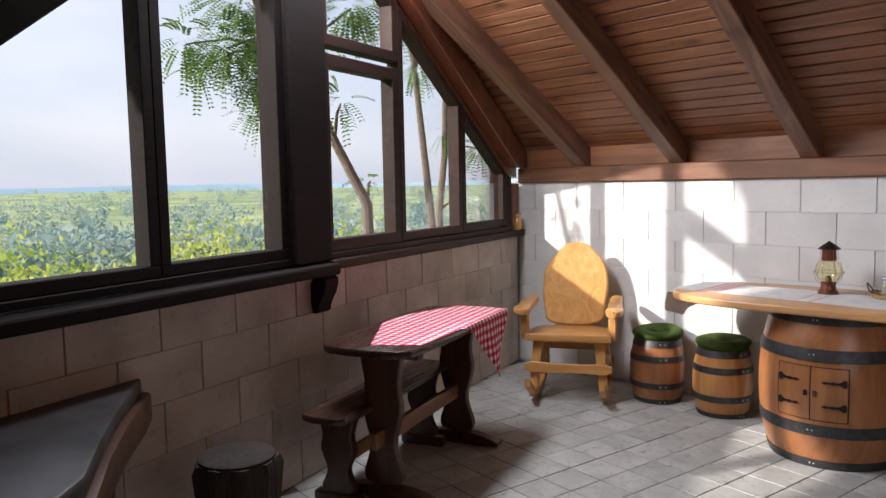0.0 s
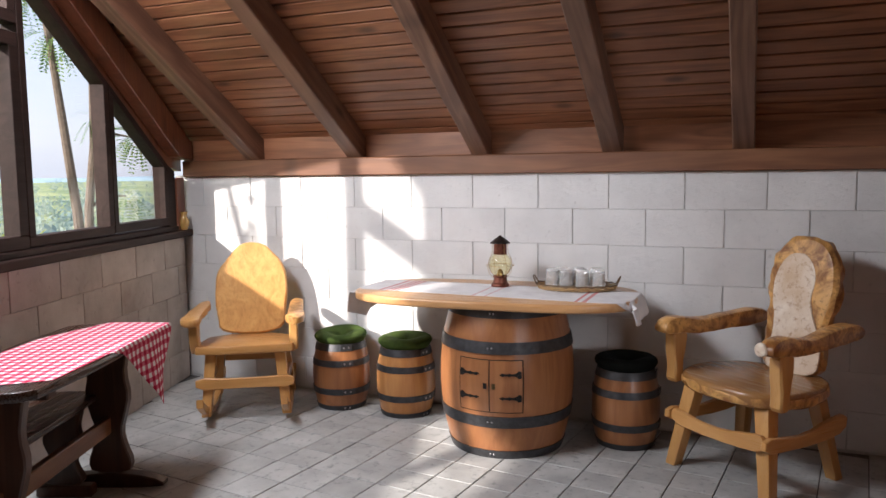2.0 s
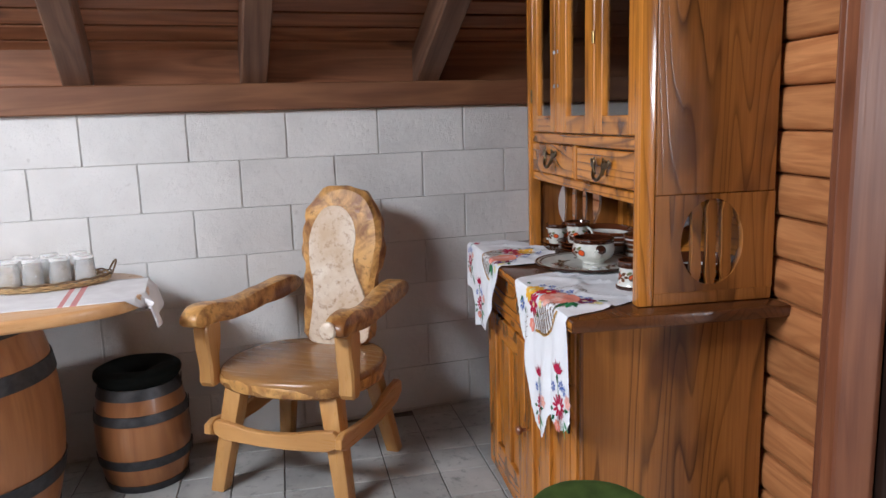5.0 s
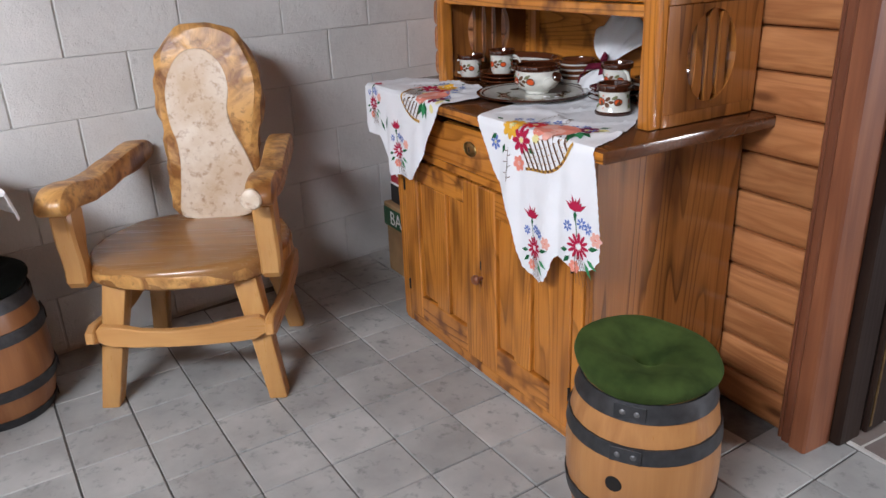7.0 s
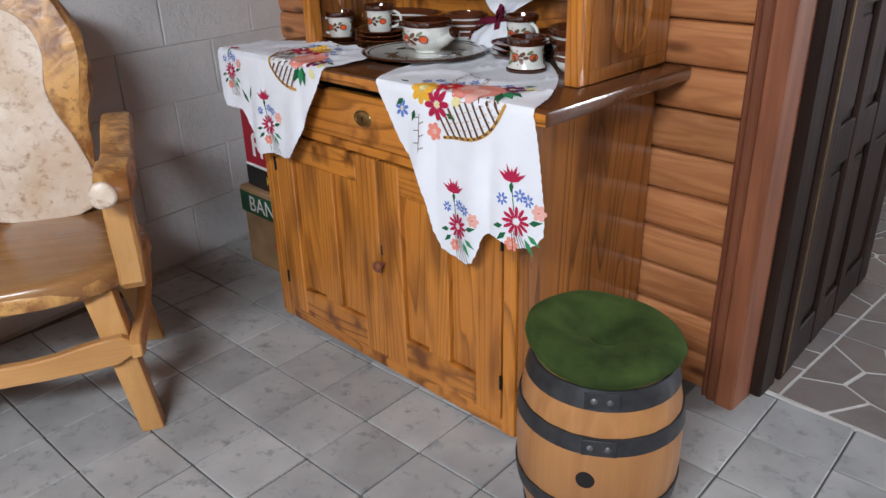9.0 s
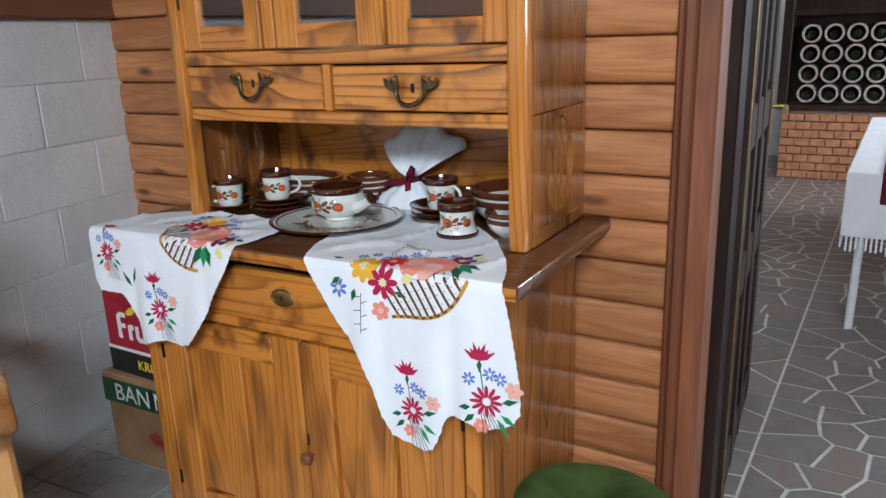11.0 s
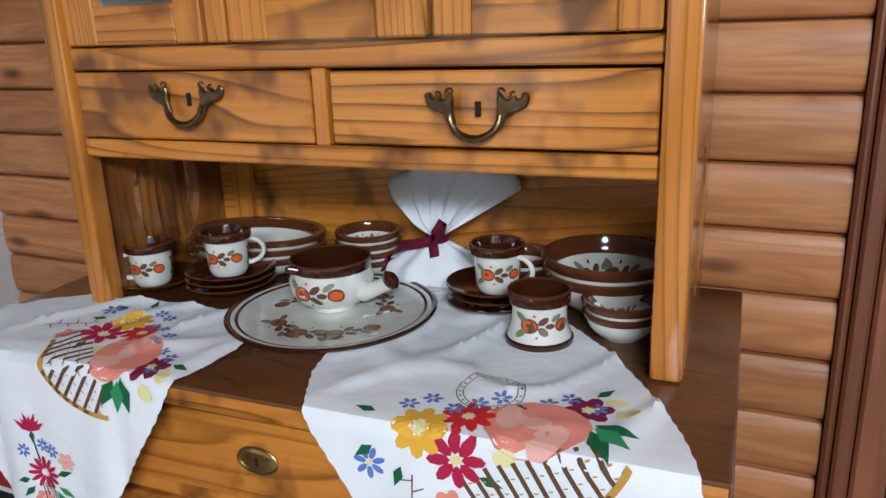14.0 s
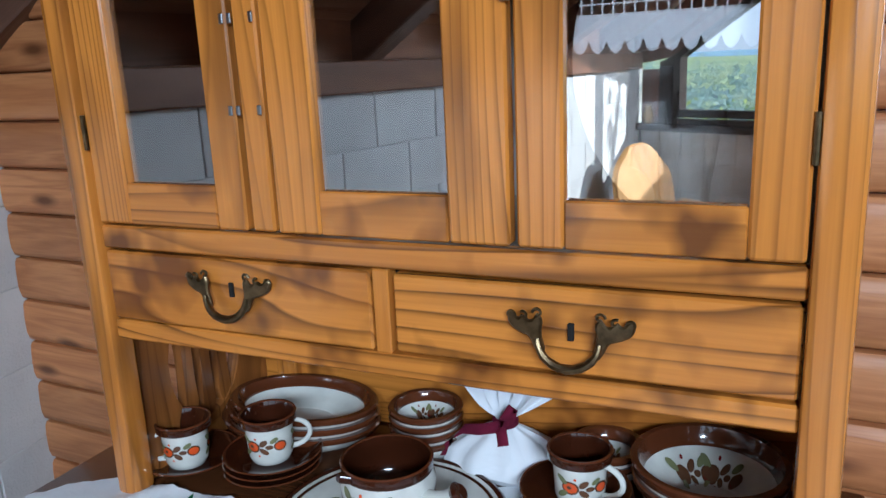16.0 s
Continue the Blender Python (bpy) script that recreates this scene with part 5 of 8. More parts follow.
# ---- the dresser ----
def dresser_wood(name, axis, light=(0.64, 0.245, 0.036), dark=(0.31, 0.096, 0.016), lines=0.95):
    """Orange varnished pine with dark year lines and scorched patches."""
    w = Mat(name, 0.26)
    along = {"x": (0.10, 1, 1), "z": (1, 1, 0.08)}[axis]
    v = w.place(along)
    flow = w.noise(v, 3.6, 2.0, 0.5, 0.4)
    sep = w.add("ShaderNodeSeparateXYZ")
    w.l.new(w.place(), sep.inputs[0])
    across = w.math("ADD", w.math("MULTIPLY", sep.outputs["Z" if axis == "x" else "X"], 30.0 if axis == "x" else 42.0), w.math("MULTIPLY", sep.outputs["Y"], 24.0))
    year = w.math("FRACT", w.math("ADD", w.math("ADD", across, w.math("MULTIPLY", flow, 26.0)), w.math("MULTIPLY", w.noise(v, 26, 2), 0.35)))
    line = w.ramp(year, (0.0, (0, 0, 0)), (0.60, (0.04, 0.04, 0.04)), (0.80, (0.45, 0.45, 0.45)), (0.93, (1, 1, 1)), (1.0, (0, 0, 0)))
    patchy = w.ramp(w.noise(w.place({"x": (0.5, 1, 1), "z": (1, 1, 0.4)}[axis]), 5.0, 2), (0.30, (0.3, 0.3, 0.3)), (0.62, (1, 1, 1)))
    pores = w.noise(w.place({"x": (0.03, 1, 1), "z": (1, 1, 0.03)}[axis]), 150, 3, 0.6)
    col = w.mix(w.ramp(pores, (0.3, (0, 0, 0)), (0.8, (1, 1, 1))), light, tuple(a * 0.55 + b * 0.45 for a, b in zip(light, dark)))
    col = w.mix(w.math("MULTIPLY", w.math("MULTIPLY", line, patchy), lines), col, tuple(c * 0.18 for c in dark))
    burn = w.noise(w.place({"x": (1, 0.6, 0.8), "z": (1, 0.6, 0.22)}[axis]), 12.0, 2, 0.5)
    col = w.mix(w.math("MULTIPLY", w.ramp(burn, (0.52, (0, 0, 0)), (0.68, (1, 1, 1))), 0.92 * lines), col, (0.07, 0.022, 0.008))
    wide = w.noise(w.place({"x": (0.4, 1, 1), "z": (1, 1, 0.3)}[axis]), 4.0, 3)
    col = w.mix(w.math("MULTIPLY", w.ramp(wide, (0.4, (0, 0, 0)), (0.75, (1, 1, 1))), 0.5), col, dark)
    w.colour(col)
    w.roughness(pores, 0.14, 0.28)
    w.p.inputs["Coat Weight"].default_value = 0.35
    w.p.inputs["Coat Roughness"].default_value = 0.16
    w.bump(line, 0.12, 0.0015)
    return w.m


M_CX, M_CZ = dresser_wood("varnished_pine_across", "x"), dresser_wood("varnished_pine_upright", "z", lines=0.68)
M_CDK = dresser_wood("dark_varnished_pine_slab", "x", (0.13, 0.046, 0.015), (0.062, 0.021, 0.008), 0.5)
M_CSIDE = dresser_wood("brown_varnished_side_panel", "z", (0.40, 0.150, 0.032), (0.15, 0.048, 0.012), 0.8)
M_BLACKGAP = plain("dark_gap", (0.006, 0.004, 0.003), 0.9, 0, 0.1, 9, 0)
M_CABGLASS = pane_glass("cabinet_pane", 0.0, 4.0)
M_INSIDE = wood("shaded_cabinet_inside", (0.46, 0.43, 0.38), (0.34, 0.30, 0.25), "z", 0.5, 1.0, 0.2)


def bail_handle(parent, x, z, w):
    """Cast brass rococo pull: two leafy brackets and a hanging bow."""
    h = part("handle", bmesh.new(), M_OLD_BRASS, parent, "dark antique brass drawer pull", m=pose(x, -0.006, z))
    hw = w / 2
    bow = [(hw * 0.50 * math.cos(a), -0.012 - 0.006 * math.sin(-a), hw * 0.44 * math.sin(a) - 0.008) for a in [math.pi + math.pi * k / 14 for k in range(15)]]
    part("bow", tube(bow, [0.0032 + 0.0020 * math.sin(math.pi * k / 14) + 0.0005 * (k % 2) for k in range(15)], 8), M_OLD_BRASS, h, smooth=True)
    for s in (1, -1):
        leaf = [(0.36, -0.30), (0.44, -0.02), (0.40, 0.16), (0.48, 0.26), (0.60, 0.12), (0.72, 0.22), (0.82, 0.14), (0.92, 0.26), (1.0, 0.20), (0.97, 0.05), (0.86, -0.02), (0.74, -0.06), (0.62, -0.08), (0.54, -0.24), (0.46, -0.36)]
        pts = [(s * a * hw * 1.04, b * hw * 1.15) for a, b in leaf]
        b = upright(rounded(pts if s > 0 else pts[::-1], 1), -0.007, 0.0, 0.002)
        for v in b.verts:
            v.co.y -= 0.006 * math.sin(3 * abs(v.co.x) / hw)
        part("bracket", b, M_OLD_BRASS, h, smooth=True)
        sc = [(s * hw * (0.96 + 0.06 * math.cos(a)), -0.006, hw * (0.20 + 0.07 * math.sin(a))) for a in [k * 0.5 for k in range(10)]]
        part("scroll", tube(sc, 0.0022, 6), M_OLD_BRASS, h, smooth=True)
        for cx, cz, rr, a0 in ((0.50, 0.30, 0.085, 0.0), (0.74, 0.24, 0.07, 1.0), (0.62, -0.02, 0.06, 2.5)):
            curl = [(s * hw * (cx + rr * (1 - q / 14) * math.cos(a0 + q * 0.55)), -0.010, hw * (cz + rr * (1 - q / 14) * math.sin(a0 + q * 0.55))) for q in range(11)]
            part("scroll", tube(curl, 0.0018, 6), M_OLD_BRASS, h, smooth=True)
    part("keyhole", box(-0.0035, -0.0015, -0.012, 0.0035, 0.004, 0.008, 0.001), M_BLACKGAP, h)
    return h


def frame_door(t, x0, x1, z0, z1, gl):
    """A glazed cabinet door in the upper half; gl = inner opening (x0, x1, z0, z1)."""
    a0, a1, b0, b1 = gl
    d = part("glazed_door", box(x0, -0.004, z0, a0, 0.018, z1, 0.003), M_CZ, t)
    part("stile", box(a1, -0.004, z0, x1, 0.018, z1, 0.003), M_CZ, d)
    part("rail", box(a0 + 0.0005, -0.0035, z0, a1 - 0.0005, 0.018, b0, 0.002), M_CX, d)
    part("rail", box(a0 + 0.0005, -0.0035, b1, a1 - 0.0005, 0.018, z1, 0.002), M_CX, d)
    part("pane", box(a0 - 0.002, 0.006, b0 - 0.002, a1 + 0.002, 0.009, b1 + 0.002), M_CABGLASS, d).visible_shadow = False
    return d


def dresser():
    t = thing("dresser", CAB, "orange varnished pine dresser with glazed upper doors", "cabinet")
    Z0, Z1 = 0.902, 2.06
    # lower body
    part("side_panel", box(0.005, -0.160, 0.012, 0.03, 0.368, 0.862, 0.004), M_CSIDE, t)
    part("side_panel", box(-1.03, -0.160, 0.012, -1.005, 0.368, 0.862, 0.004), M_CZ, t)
    part("back_panel", box(-1.004, 0.354, 0.012, 0.004, 0.368, 0.862), M_CSIDE, t)
    part("plinth", box(-1.004, -0.150, 0.0, 0.004, -0.13, 0.05, 0.002), M_CX, t)
    part("carcase", box(-1.003, -0.140, 0.05, 0.003, 0.353, 0.86), M_BLACKGAP, t)
    part("corner_stile", box(-1.004, -0.168, 0.012, -0.955, -0.141, 0.862, 0.004), M_CZ, t)
    part("corner_stile", box(-0.035, -0.168, 0.012, 0.004, -0.141, 0.862, 0.004), M_CZ, t)
    part("rail", box(-0.954, -0.165, 0.012, -0.036, -0.141, 0.052, 0.003), M_CX, t)
    part("rail", box(-0.954, -0.165, 0.672, -0.036, -0.141, 0.698, 0.003), M_CX, t)
    drawer = part("drawer", box(-0.95, -0.176, 0.703, -0.04, -0.142, 0.835, 0.005), M_CX, t)
    kp = lathe([(0, 0.004), (0.010, 0.0045), (0.018, 0.003), (0.021, 0.0)], 24)
    for v in kp.verts:
        v.co.x *= 1.6
    e = part("key_plate", moved(kp, pose(0, 0, 0, 90, 0, 0)), M_BRASS, drawer, "oval worn brass key plate", m=pose(-0.505, -0.176, 0.777), smooth=True)
    part("rim", tube([(0.033 * math.cos(a), -0.002, 0.0205 * math.sin(a)) for a in [k * math.pi / 14 for k in range(28)]], 0.002, 6, True), M_BRASS, e, smooth=True)
    part("keyhole", box(-0.002, -0.0062, -0.008, 0.002, -0.003, 0.006, 0.0006), M_BLACKGAP, e)
    for s0, s1, kn in ((-0.952, -0.478, 0), (-0.474, -0.038, 1)):
        d = part("door", box(s0, -0.172, 0.056, s0 + 0.085, -0.142, 0.668, 0.004), M_CZ, t)
        part("stile", box(s1 - 0.085, -0.172, 0.056, s1, -0.142, 0.668, 0.004), M_CZ, d)
        part("rail", box(s0 + 0.0855, -0.171, 0.056, s1 - 0.0855, -0.142, 0.15, 0.003), M_CX, d)
        part("rail", box(s0 + 0.0855, -0.171, 0.59, s1 - 0.0855, -0.142, 0.668, 0.003), M_CX, d)
        m = (s0 + s1) / 2
        part("stile", box(m - 0.04, -0.171, 0.1505, m + 0.04, -0.142, 0.5895, 0.003), M_CZ, d)
        for q0, q1 in ((s0 + 0.086, m - 0.041), (m + 0.041, s1 - 0.086)):
            part("door_panel", box(q0, -0.160, 0.1505, q1, -0.145, 0.5895, 0.006), M_CZ, d)
        if kn:
            part("knob", moved(lathe([(0.006, 0), (0.006, 0.012), (0.014, 0.018), (0.016, 0.026), (0.012, 0.033), (0, 0.035)], 18), pose(s0 + 0.012, -0.172, 0.37, 90, 0, 0)), M_TRIM, d, "turned brown knob", smooth=True)
            part("key_spot", box(s0 + 0.003, -0.1735, 0.395, s0 + 0.009, -0.171, 0.425, 0.001), M_BLACKGAP, d)
        for z in (0.17, 0.56):
            xh = s0 - 0.003 if not kn else s1 + 0.003
            part("hinge", tube([(xh, -0.172, z - 0.02), (xh, -0.172, z + 0.02)], 0.004, 8), M_IRON, d)
    part("top_slab", box(-1.105, -0.215, 0.866, 0.115, 0.380, 0.900, 0.007, 2), M_CDK, t, "dark brown varnished top slab", smooth=True)
    part("top_front", box(-1.10, -0.216, 0.869, 0.11, -0.2152, 0.894), M_CX, t)
    # upper body
    for x0, x1 in ((0.004, 0.046), (-0.958, -0.920)):
        # post at the front, side board behind it with lens-shaped cuts
        part("post", box(x0, -0.012, Z0, x1, 0.03, Z1, 0.006, 2), M_CZ, t, smooth=True)
        xs = (x1 - 0.024, x1) if x0 > -0.5 else (x0, x0 + 0.024)
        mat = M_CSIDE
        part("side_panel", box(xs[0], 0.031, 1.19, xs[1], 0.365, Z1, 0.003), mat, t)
        part("side_foot", box(xs[0], 0.031, Z0, xs[1], 0.365, 0.935, 0.002), mat, t)
        # an oval opening crossed by three shaped slats
        yc, zc, ry, rz = 0.190, 1.064, 0.088, 0.113
        arc = [(yc - ry * math.sin(math.pi * q / 16), zc - rz * math.cos(math.pi * q / 16)) for q in range(17)]
        for side in (0, 1):
            o = [(0.031 if not side else 0.365, 0.9355)] + [(p if not side else 2 * yc - p, z) for p, z in [(yc, 0.9355)] + arc + [(yc, 1.1895)]] + [(0.031 if not side else 0.365, 1.1895)]
            pl = upright(o if not side else o[::-1], 0.0, xs[1] - xs[0])
            for v in pl.verts:
                v.co = Vector((xs[0] + v.co.y, v.co.x, v.co.z))
            bmesh.ops.recalc_face_normals(pl, faces=pl.faces)
            part("side_board", pl, mat, t)
        for dy in (-0.042, 0.0, 0.042):
            hz = rz * math.sqrt(1 - (dy / ry) ** 2) + 0.004
            o = rounded([(yc + dy - 0.017, zc - hz), (yc + dy - 0.010, zc), (yc + dy - 0.017, zc + hz), (yc + dy + 0.017, zc + hz), (yc + dy + 0.010, zc), (yc + dy + 0.017, zc - hz)], 1)
            pl = upright(o, 0.003, xs[1] - xs[0] - 0.003)
            for v in pl.verts:
                v.co = Vector((xs[0] + v.co.y, v.co.x, v.co.z))
            bmesh.ops.recalc_face_normals(pl, faces=pl.faces)
            part("side_slat", pl, mat, t)
    part("back_panel", box(-0.931, 0.347, Z0, 0.021, 0.363, 1.19), M_CX, t)
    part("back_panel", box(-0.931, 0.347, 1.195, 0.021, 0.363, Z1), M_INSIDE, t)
    part("back_stile", box(-0.890, 0.326, Z0, -0.845, 0.3465, 1.185, 0.003), M_CZ, t)
    # drawer case
    part("rail", box(-0.9185, -0.002, 1.304, 0.0035, 0.022, 1.338, 0.003), M_CX, t)
    part("rail", box(-0.9185, -0.002, 1.165, 0.0035, 0.022, 1.195, 0.003), M_CX, t)
    part("divider", box(-0.474, -0.002, 1.1955, -0.452, 0.022, 1.3035, 0.002), M_CZ, t)
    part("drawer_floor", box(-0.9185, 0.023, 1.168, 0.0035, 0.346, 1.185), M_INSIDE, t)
    part("drawer_back", box(-0.917, 0.0225, 1.1955, 0.002, 0.03, 1.3035), M_BLACKGAP, t)
    d1 = part("drawer", box(-0.914, -0.004, 1.198, -0.4765, 0.021, 1.301, 0.003), M_CX, t)
    d2 = part("drawer", box(-0.446, -0.001, 1.199, 0.001, 0.0215, 1.299, 0.003), M_CX, t)
    bail_handle(d1, -0.689, 1.262, 0.135)
    bail_handle(d2, -0.226, 1.252, 0.137)
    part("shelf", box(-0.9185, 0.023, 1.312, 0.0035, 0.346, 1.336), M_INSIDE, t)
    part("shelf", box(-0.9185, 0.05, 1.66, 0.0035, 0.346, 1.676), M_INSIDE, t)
    part("shelf", box(-0.955, -0.02, Z1 + 0.001, 0.045, 0.365, Z1 + 0.03, 0.006), M_CDK, t)
    part("rail", box(-0.9185, -0.002, 1.99, 0.0035, 0.022, Z1, 0.003), M_CX, t)
    # doors: narrow fixed light, stile pair, two casements
    frame_door(t, -0.915, -0.652, 1.342, 1.985, (-0.855, -0.70, 1.400, 1.93))
    part("mullion", box(-0.645, -0.002, 1.342, -0.61, 0.018, 1.985, 0.003), M_CZ, t)
    frame_door(t, -0.604, -0.294, 1.342, 1.985, (-0.54, -0.368, 1.397, 1.93))
    frame_door(t, -0.286, 0.0005, 1.342, 1.985, (-0.234, -0.052, 1.395, 1.93))
    for x, z in ((0.0015, 1.46), (0.0015, 1.88), (-0.916, 1.47), (-0.916, 1.88)):
        part("hinge", tube([(x, -0.006, z - 0.024), (x, -0.006, z + 0.024)], 0.0034, 8), M_OLD_BRASS, t, smooth=True)
    for z in (1.60, 1.49):
        for x in (-0.660, -0.648, -0.616):
            part("catch", box(x, -0.0075, z, x + 0.006, -0.0045, z + 0.012, 0.001), M_RIVET, t)
    part("lock_plate", box(-0.30, -0.010, 1.60, -0.286, -0.0045, 1.635, 0.002), M_BRASS, t)
    return t


dresser()

# ---- crockery on the dresser ----
def glaze(name, c, rough=0.12):
    w = Mat(name, rough)
    v = w.place()
    w.colour(w.mix(w.ramp(w.noise(v, 25, 4), (0.35, (0, 0, 0)), (0.7, (1, 1, 1))), tuple(x * 0.82 for x in c), c))
    w.p.inputs["Coat Weight"].default_value = 0.4
    return w.m


M_CREAM, M_BROWN = glaze("cream_glaze", (0.74, 0.74, 0.68)), glaze("dark_brown_glaze", (0.045, 0.0115, 0.0045))
M_RING = glaze("reddish_brown_glaze", (0.105, 0.03, 0.011))
M_ORANGE, M_LEAF, M_OLIVE = glaze("orange_fruit_glaze", (0.75, 0.10, 0.02), 0.2), glaze("brown_leaf_glaze", (0.13, 0.06, 0.03), 0.2), glaze("olive_leaf_glaze", (0.20, 0.21, 0.10), 0.2)

M_MAROON, M_OCHRE = glaze("maroon_fruit_glaze", (0.20, 0.012, 0.012), 0.2), glaze("ochre_brown_glaze", (0.26, 0.12, 0.045), 0.2)


def ellipse(cx, cy, rx, ry, turn=0.0, n=14):
    c, s = math.cos(turn), math.sin(turn)
    return [(cx + rx * math.cos(a) * c - ry * math.sin(a) * s, cy + rx * math.cos(a) * s + ry * math.sin(a) * c) for a in [2 * math.pi * k / n for k in range(n)]]


MOTIF = (  # shape, material slot: 0 orange, 1 brown, 2 olive
    (ellipse(0, 0, 1.0, 0.8), 1), (ellipse(0, 0, 0.80, 0.60), 0), (ellipse(-0.1, 0.05, 0.28, 0.2), 1),
    (ellipse(1.5, 0.55, 0.62, 0.36, 0.6), 1), (ellipse(1.5, -0.55, 0.62, 0.36, -0.6), 1), (ellipse(2.2, 0.0, 0.5, 0.3), 1),
    (ellipse(-0.9, 0.85, 0.75, 0.34, -0.6), 2), (ellipse(-0.9, -0.85, 0.75, 0.34, 0.6), 2),
    (ellipse(3.6, 0.0, 0.85, 0.7), 1), (ellipse(3.6, 0.0, 0.66, 0.50), 0), (ellipse(2.9, 0.85, 0.6, 0.3, 0.5), 2), (ellipse(0.6, 1.15, 0.16, 0.16), 0), (ellipse(0.9, -1.1, 0.14, 0.14), 0))


def motif_on(place, size):
    """The painted fruit branch, laid on a surface by place(u, v, lift)."""
    b = bmesh.new()
    for k, (shape, slot) in enumerate(MOTIF):
        f = b.faces.new([b.verts.new(place(u * size, v * size, 0.0004 + 0.00012 * k)) for u, v in shape])
        f.material_index = slot
    return b


def round_pot(name, parent_m, profile, a0, size, z0, label, brim, category, group="crockery on the dresser", inner=True, two=True):
    """A pot turned from a profile: cream outside, brown brim and inside, fruit branch painted on."""
    t = thing(name, parent_m, label, category, group)
    part("body", lathe(profile, 40), M_CREAM, t, smooth=True)
    r, z = profile[-1]
    inside = [(r + 0.0012, z - brim), (r + 0.0016, z - 0.001), (r + 0.0004, z + 0.0018), (r - 0.003, z + 0.001)] + [(max(rr - 0.0035, 0.001), zz) for rr, zz in profile[::-1] if zz < z - 0.002 and zz > profile[0][1] + 0.004] + [(0, profile[0][1] + 0.005)]
    part("brim", lathe(inside, 40), M_BROWN, t, "dark brown glazed brim and inside", smooth=True)
    part("lip_ring", lathe([(r + 0.0010, z - 0.0008), (r + 0.0022, z + 0.0008), (r + 0.0008, z + 0.0028), (r - 0.0016, z + 0.0026), (r - 0.0030, z + 0.0008)], 40), M_RING, t, "lighter brown glazed lip", smooth=True)

    def radius(zz):
        for (r0, zz0), (r1, zz1) in zip(profile, profile[1:]):
            if zz0 <= zz <= zz1 and zz1 > zz0:
                return r0 + (r1 - r0) * (zz - zz0) / (zz1 - zz0)
        return profile[-1][0]
    for da in ((0.0, 2.3) if two else (0.0,)):
        def place(u, v, lift):
            rr = radius(z0 + v) + lift + 0.0006
            a = a0 + da + u / max(rr, 0.01)
            return Vector((rr * math.cos(a), rr * math.sin(a), z0 + v))
        tagged(part("painted_fruit", motif_on(place, size), [M_ORANGE, M_LEAF, M_OLIVE], t), kind="stuff")
    return t


def on_dresser(x, y, z=0.0, turn=0.0):
    return CAB @ pose(x, y, 0.9005 + z, 0, 0, turn)


CUP = [(0.0, 0.0), (0.027, 0.0), (0.031, 0.003), (0.0350, 0.013), (0.0365, 0.038), (0.038, 0.060), (0.0435, 0.079)]
FRONT = -math.pi / 2 - 0.12


def cup(x, y, z, handle_turn, label):
    t = round_pot("cup", on_dresser(x, y, z), CUP, FRONT, 0.0128, 0.037, label, 0.012, "cup")
    pts = [(0.034 + 0.030 * math.sin(a), 0, 0.040 - 0.023 * math.cos(a)) for a in [math.pi * k / 10 for k in range(11)]]
    part("handle", tube(pts, 0.0042, 8), M_CREAM, t, m=pose(0, 0, 0, 0, 0, handle_turn), smooth=True)
    return t


def saucer(x, y, z):
    t = thing("saucer", on_dresser(x, y, z), "dark brown glazed saucer under a cup", "saucer", "crockery on the dresser")
    part("dish", lathe([(0, 0.0), (0.045, 0.0), (0.055, 0.004), (0.078, 0.0165), (0.0795, 0.0185), (0.076, 0.0185), (0.052, 0.008), (0.0, 0.006)], 44), M_BROWN, t, smooth=True)
    part("rim", lathe([(0.0785, 0.0165), (0.0802, 0.0182), (0.0790, 0.0198), (0.0765, 0.0188)], 44), M_RING, t, smooth=True)
    return t


CL = 0.0035   # cloth under the front pieces
saucer(-0.912, 0.105, CL)
cup(-0.906, 0.090, CL + 0.0075, 228, "cream cup with painted fruit on a brown saucer")
for k in range(3):
    saucer(-0.758 + 0.004 * k, 0.125 - 0.003 * k, CL + 0.0135 * k)
cup(-0.748, 0.112, CL + 0.0345, 35, "cream cup with painted fruit on stacked saucers")
for k in range(3):
    saucer(-0.268 + 0.003 * (k % 2), 0.178, CL + 0.0135 * k)
cup(-0.258, 0.164, CL + 0.0345, -12, "cream cup with painted fruit on stacked saucers")

plate = thing("serving_plate", on_dresser(-0.505, 0.055, CL), "large grey-cream serving plate with brown rings", "plate", "crockery on the dresser")
part("dish", lathe([(0, 0.0), (0.11, 0.0), (0.125, 0.004), (0.168, 0.016), (0.170, 0.018), (0.166, 0.0185), (0.122, 0.0085), (0.0, 0.006)], 64), M_CREAM, plate, smooth=True)
part("rim", lathe([(0.160, 0.0166), (0.1635, 0.0188), (0.168, 0.0196), (0.1715, 0.0176), (0.1705, 0.0145)], 64), M_BROWN, plate, smooth=True)
part("inner_ring", lathe([(0.150, 0.0154), (0.1525, 0.0163), (0.155, 0.0167)], 64), M_BROWN, plate, smooth=True)
for a in (-2.2, -1.55, -0.9, 0.6, 2.6):
    ca, sa = math.cos(a), math.sin(a)
    painted = part("painted_fruit", motif_on(lambda u, v, lift: Vector(((0.088 + v) * ca - (u - 0.012) * sa, (0.088 + v) * sa + (u - 0.012) * ca, 0.0078 + lift)), 0.0165), [M_OCHRE, M_LEAF, M_OLIVE], plate)
    tagged(painted, kind="stuff")

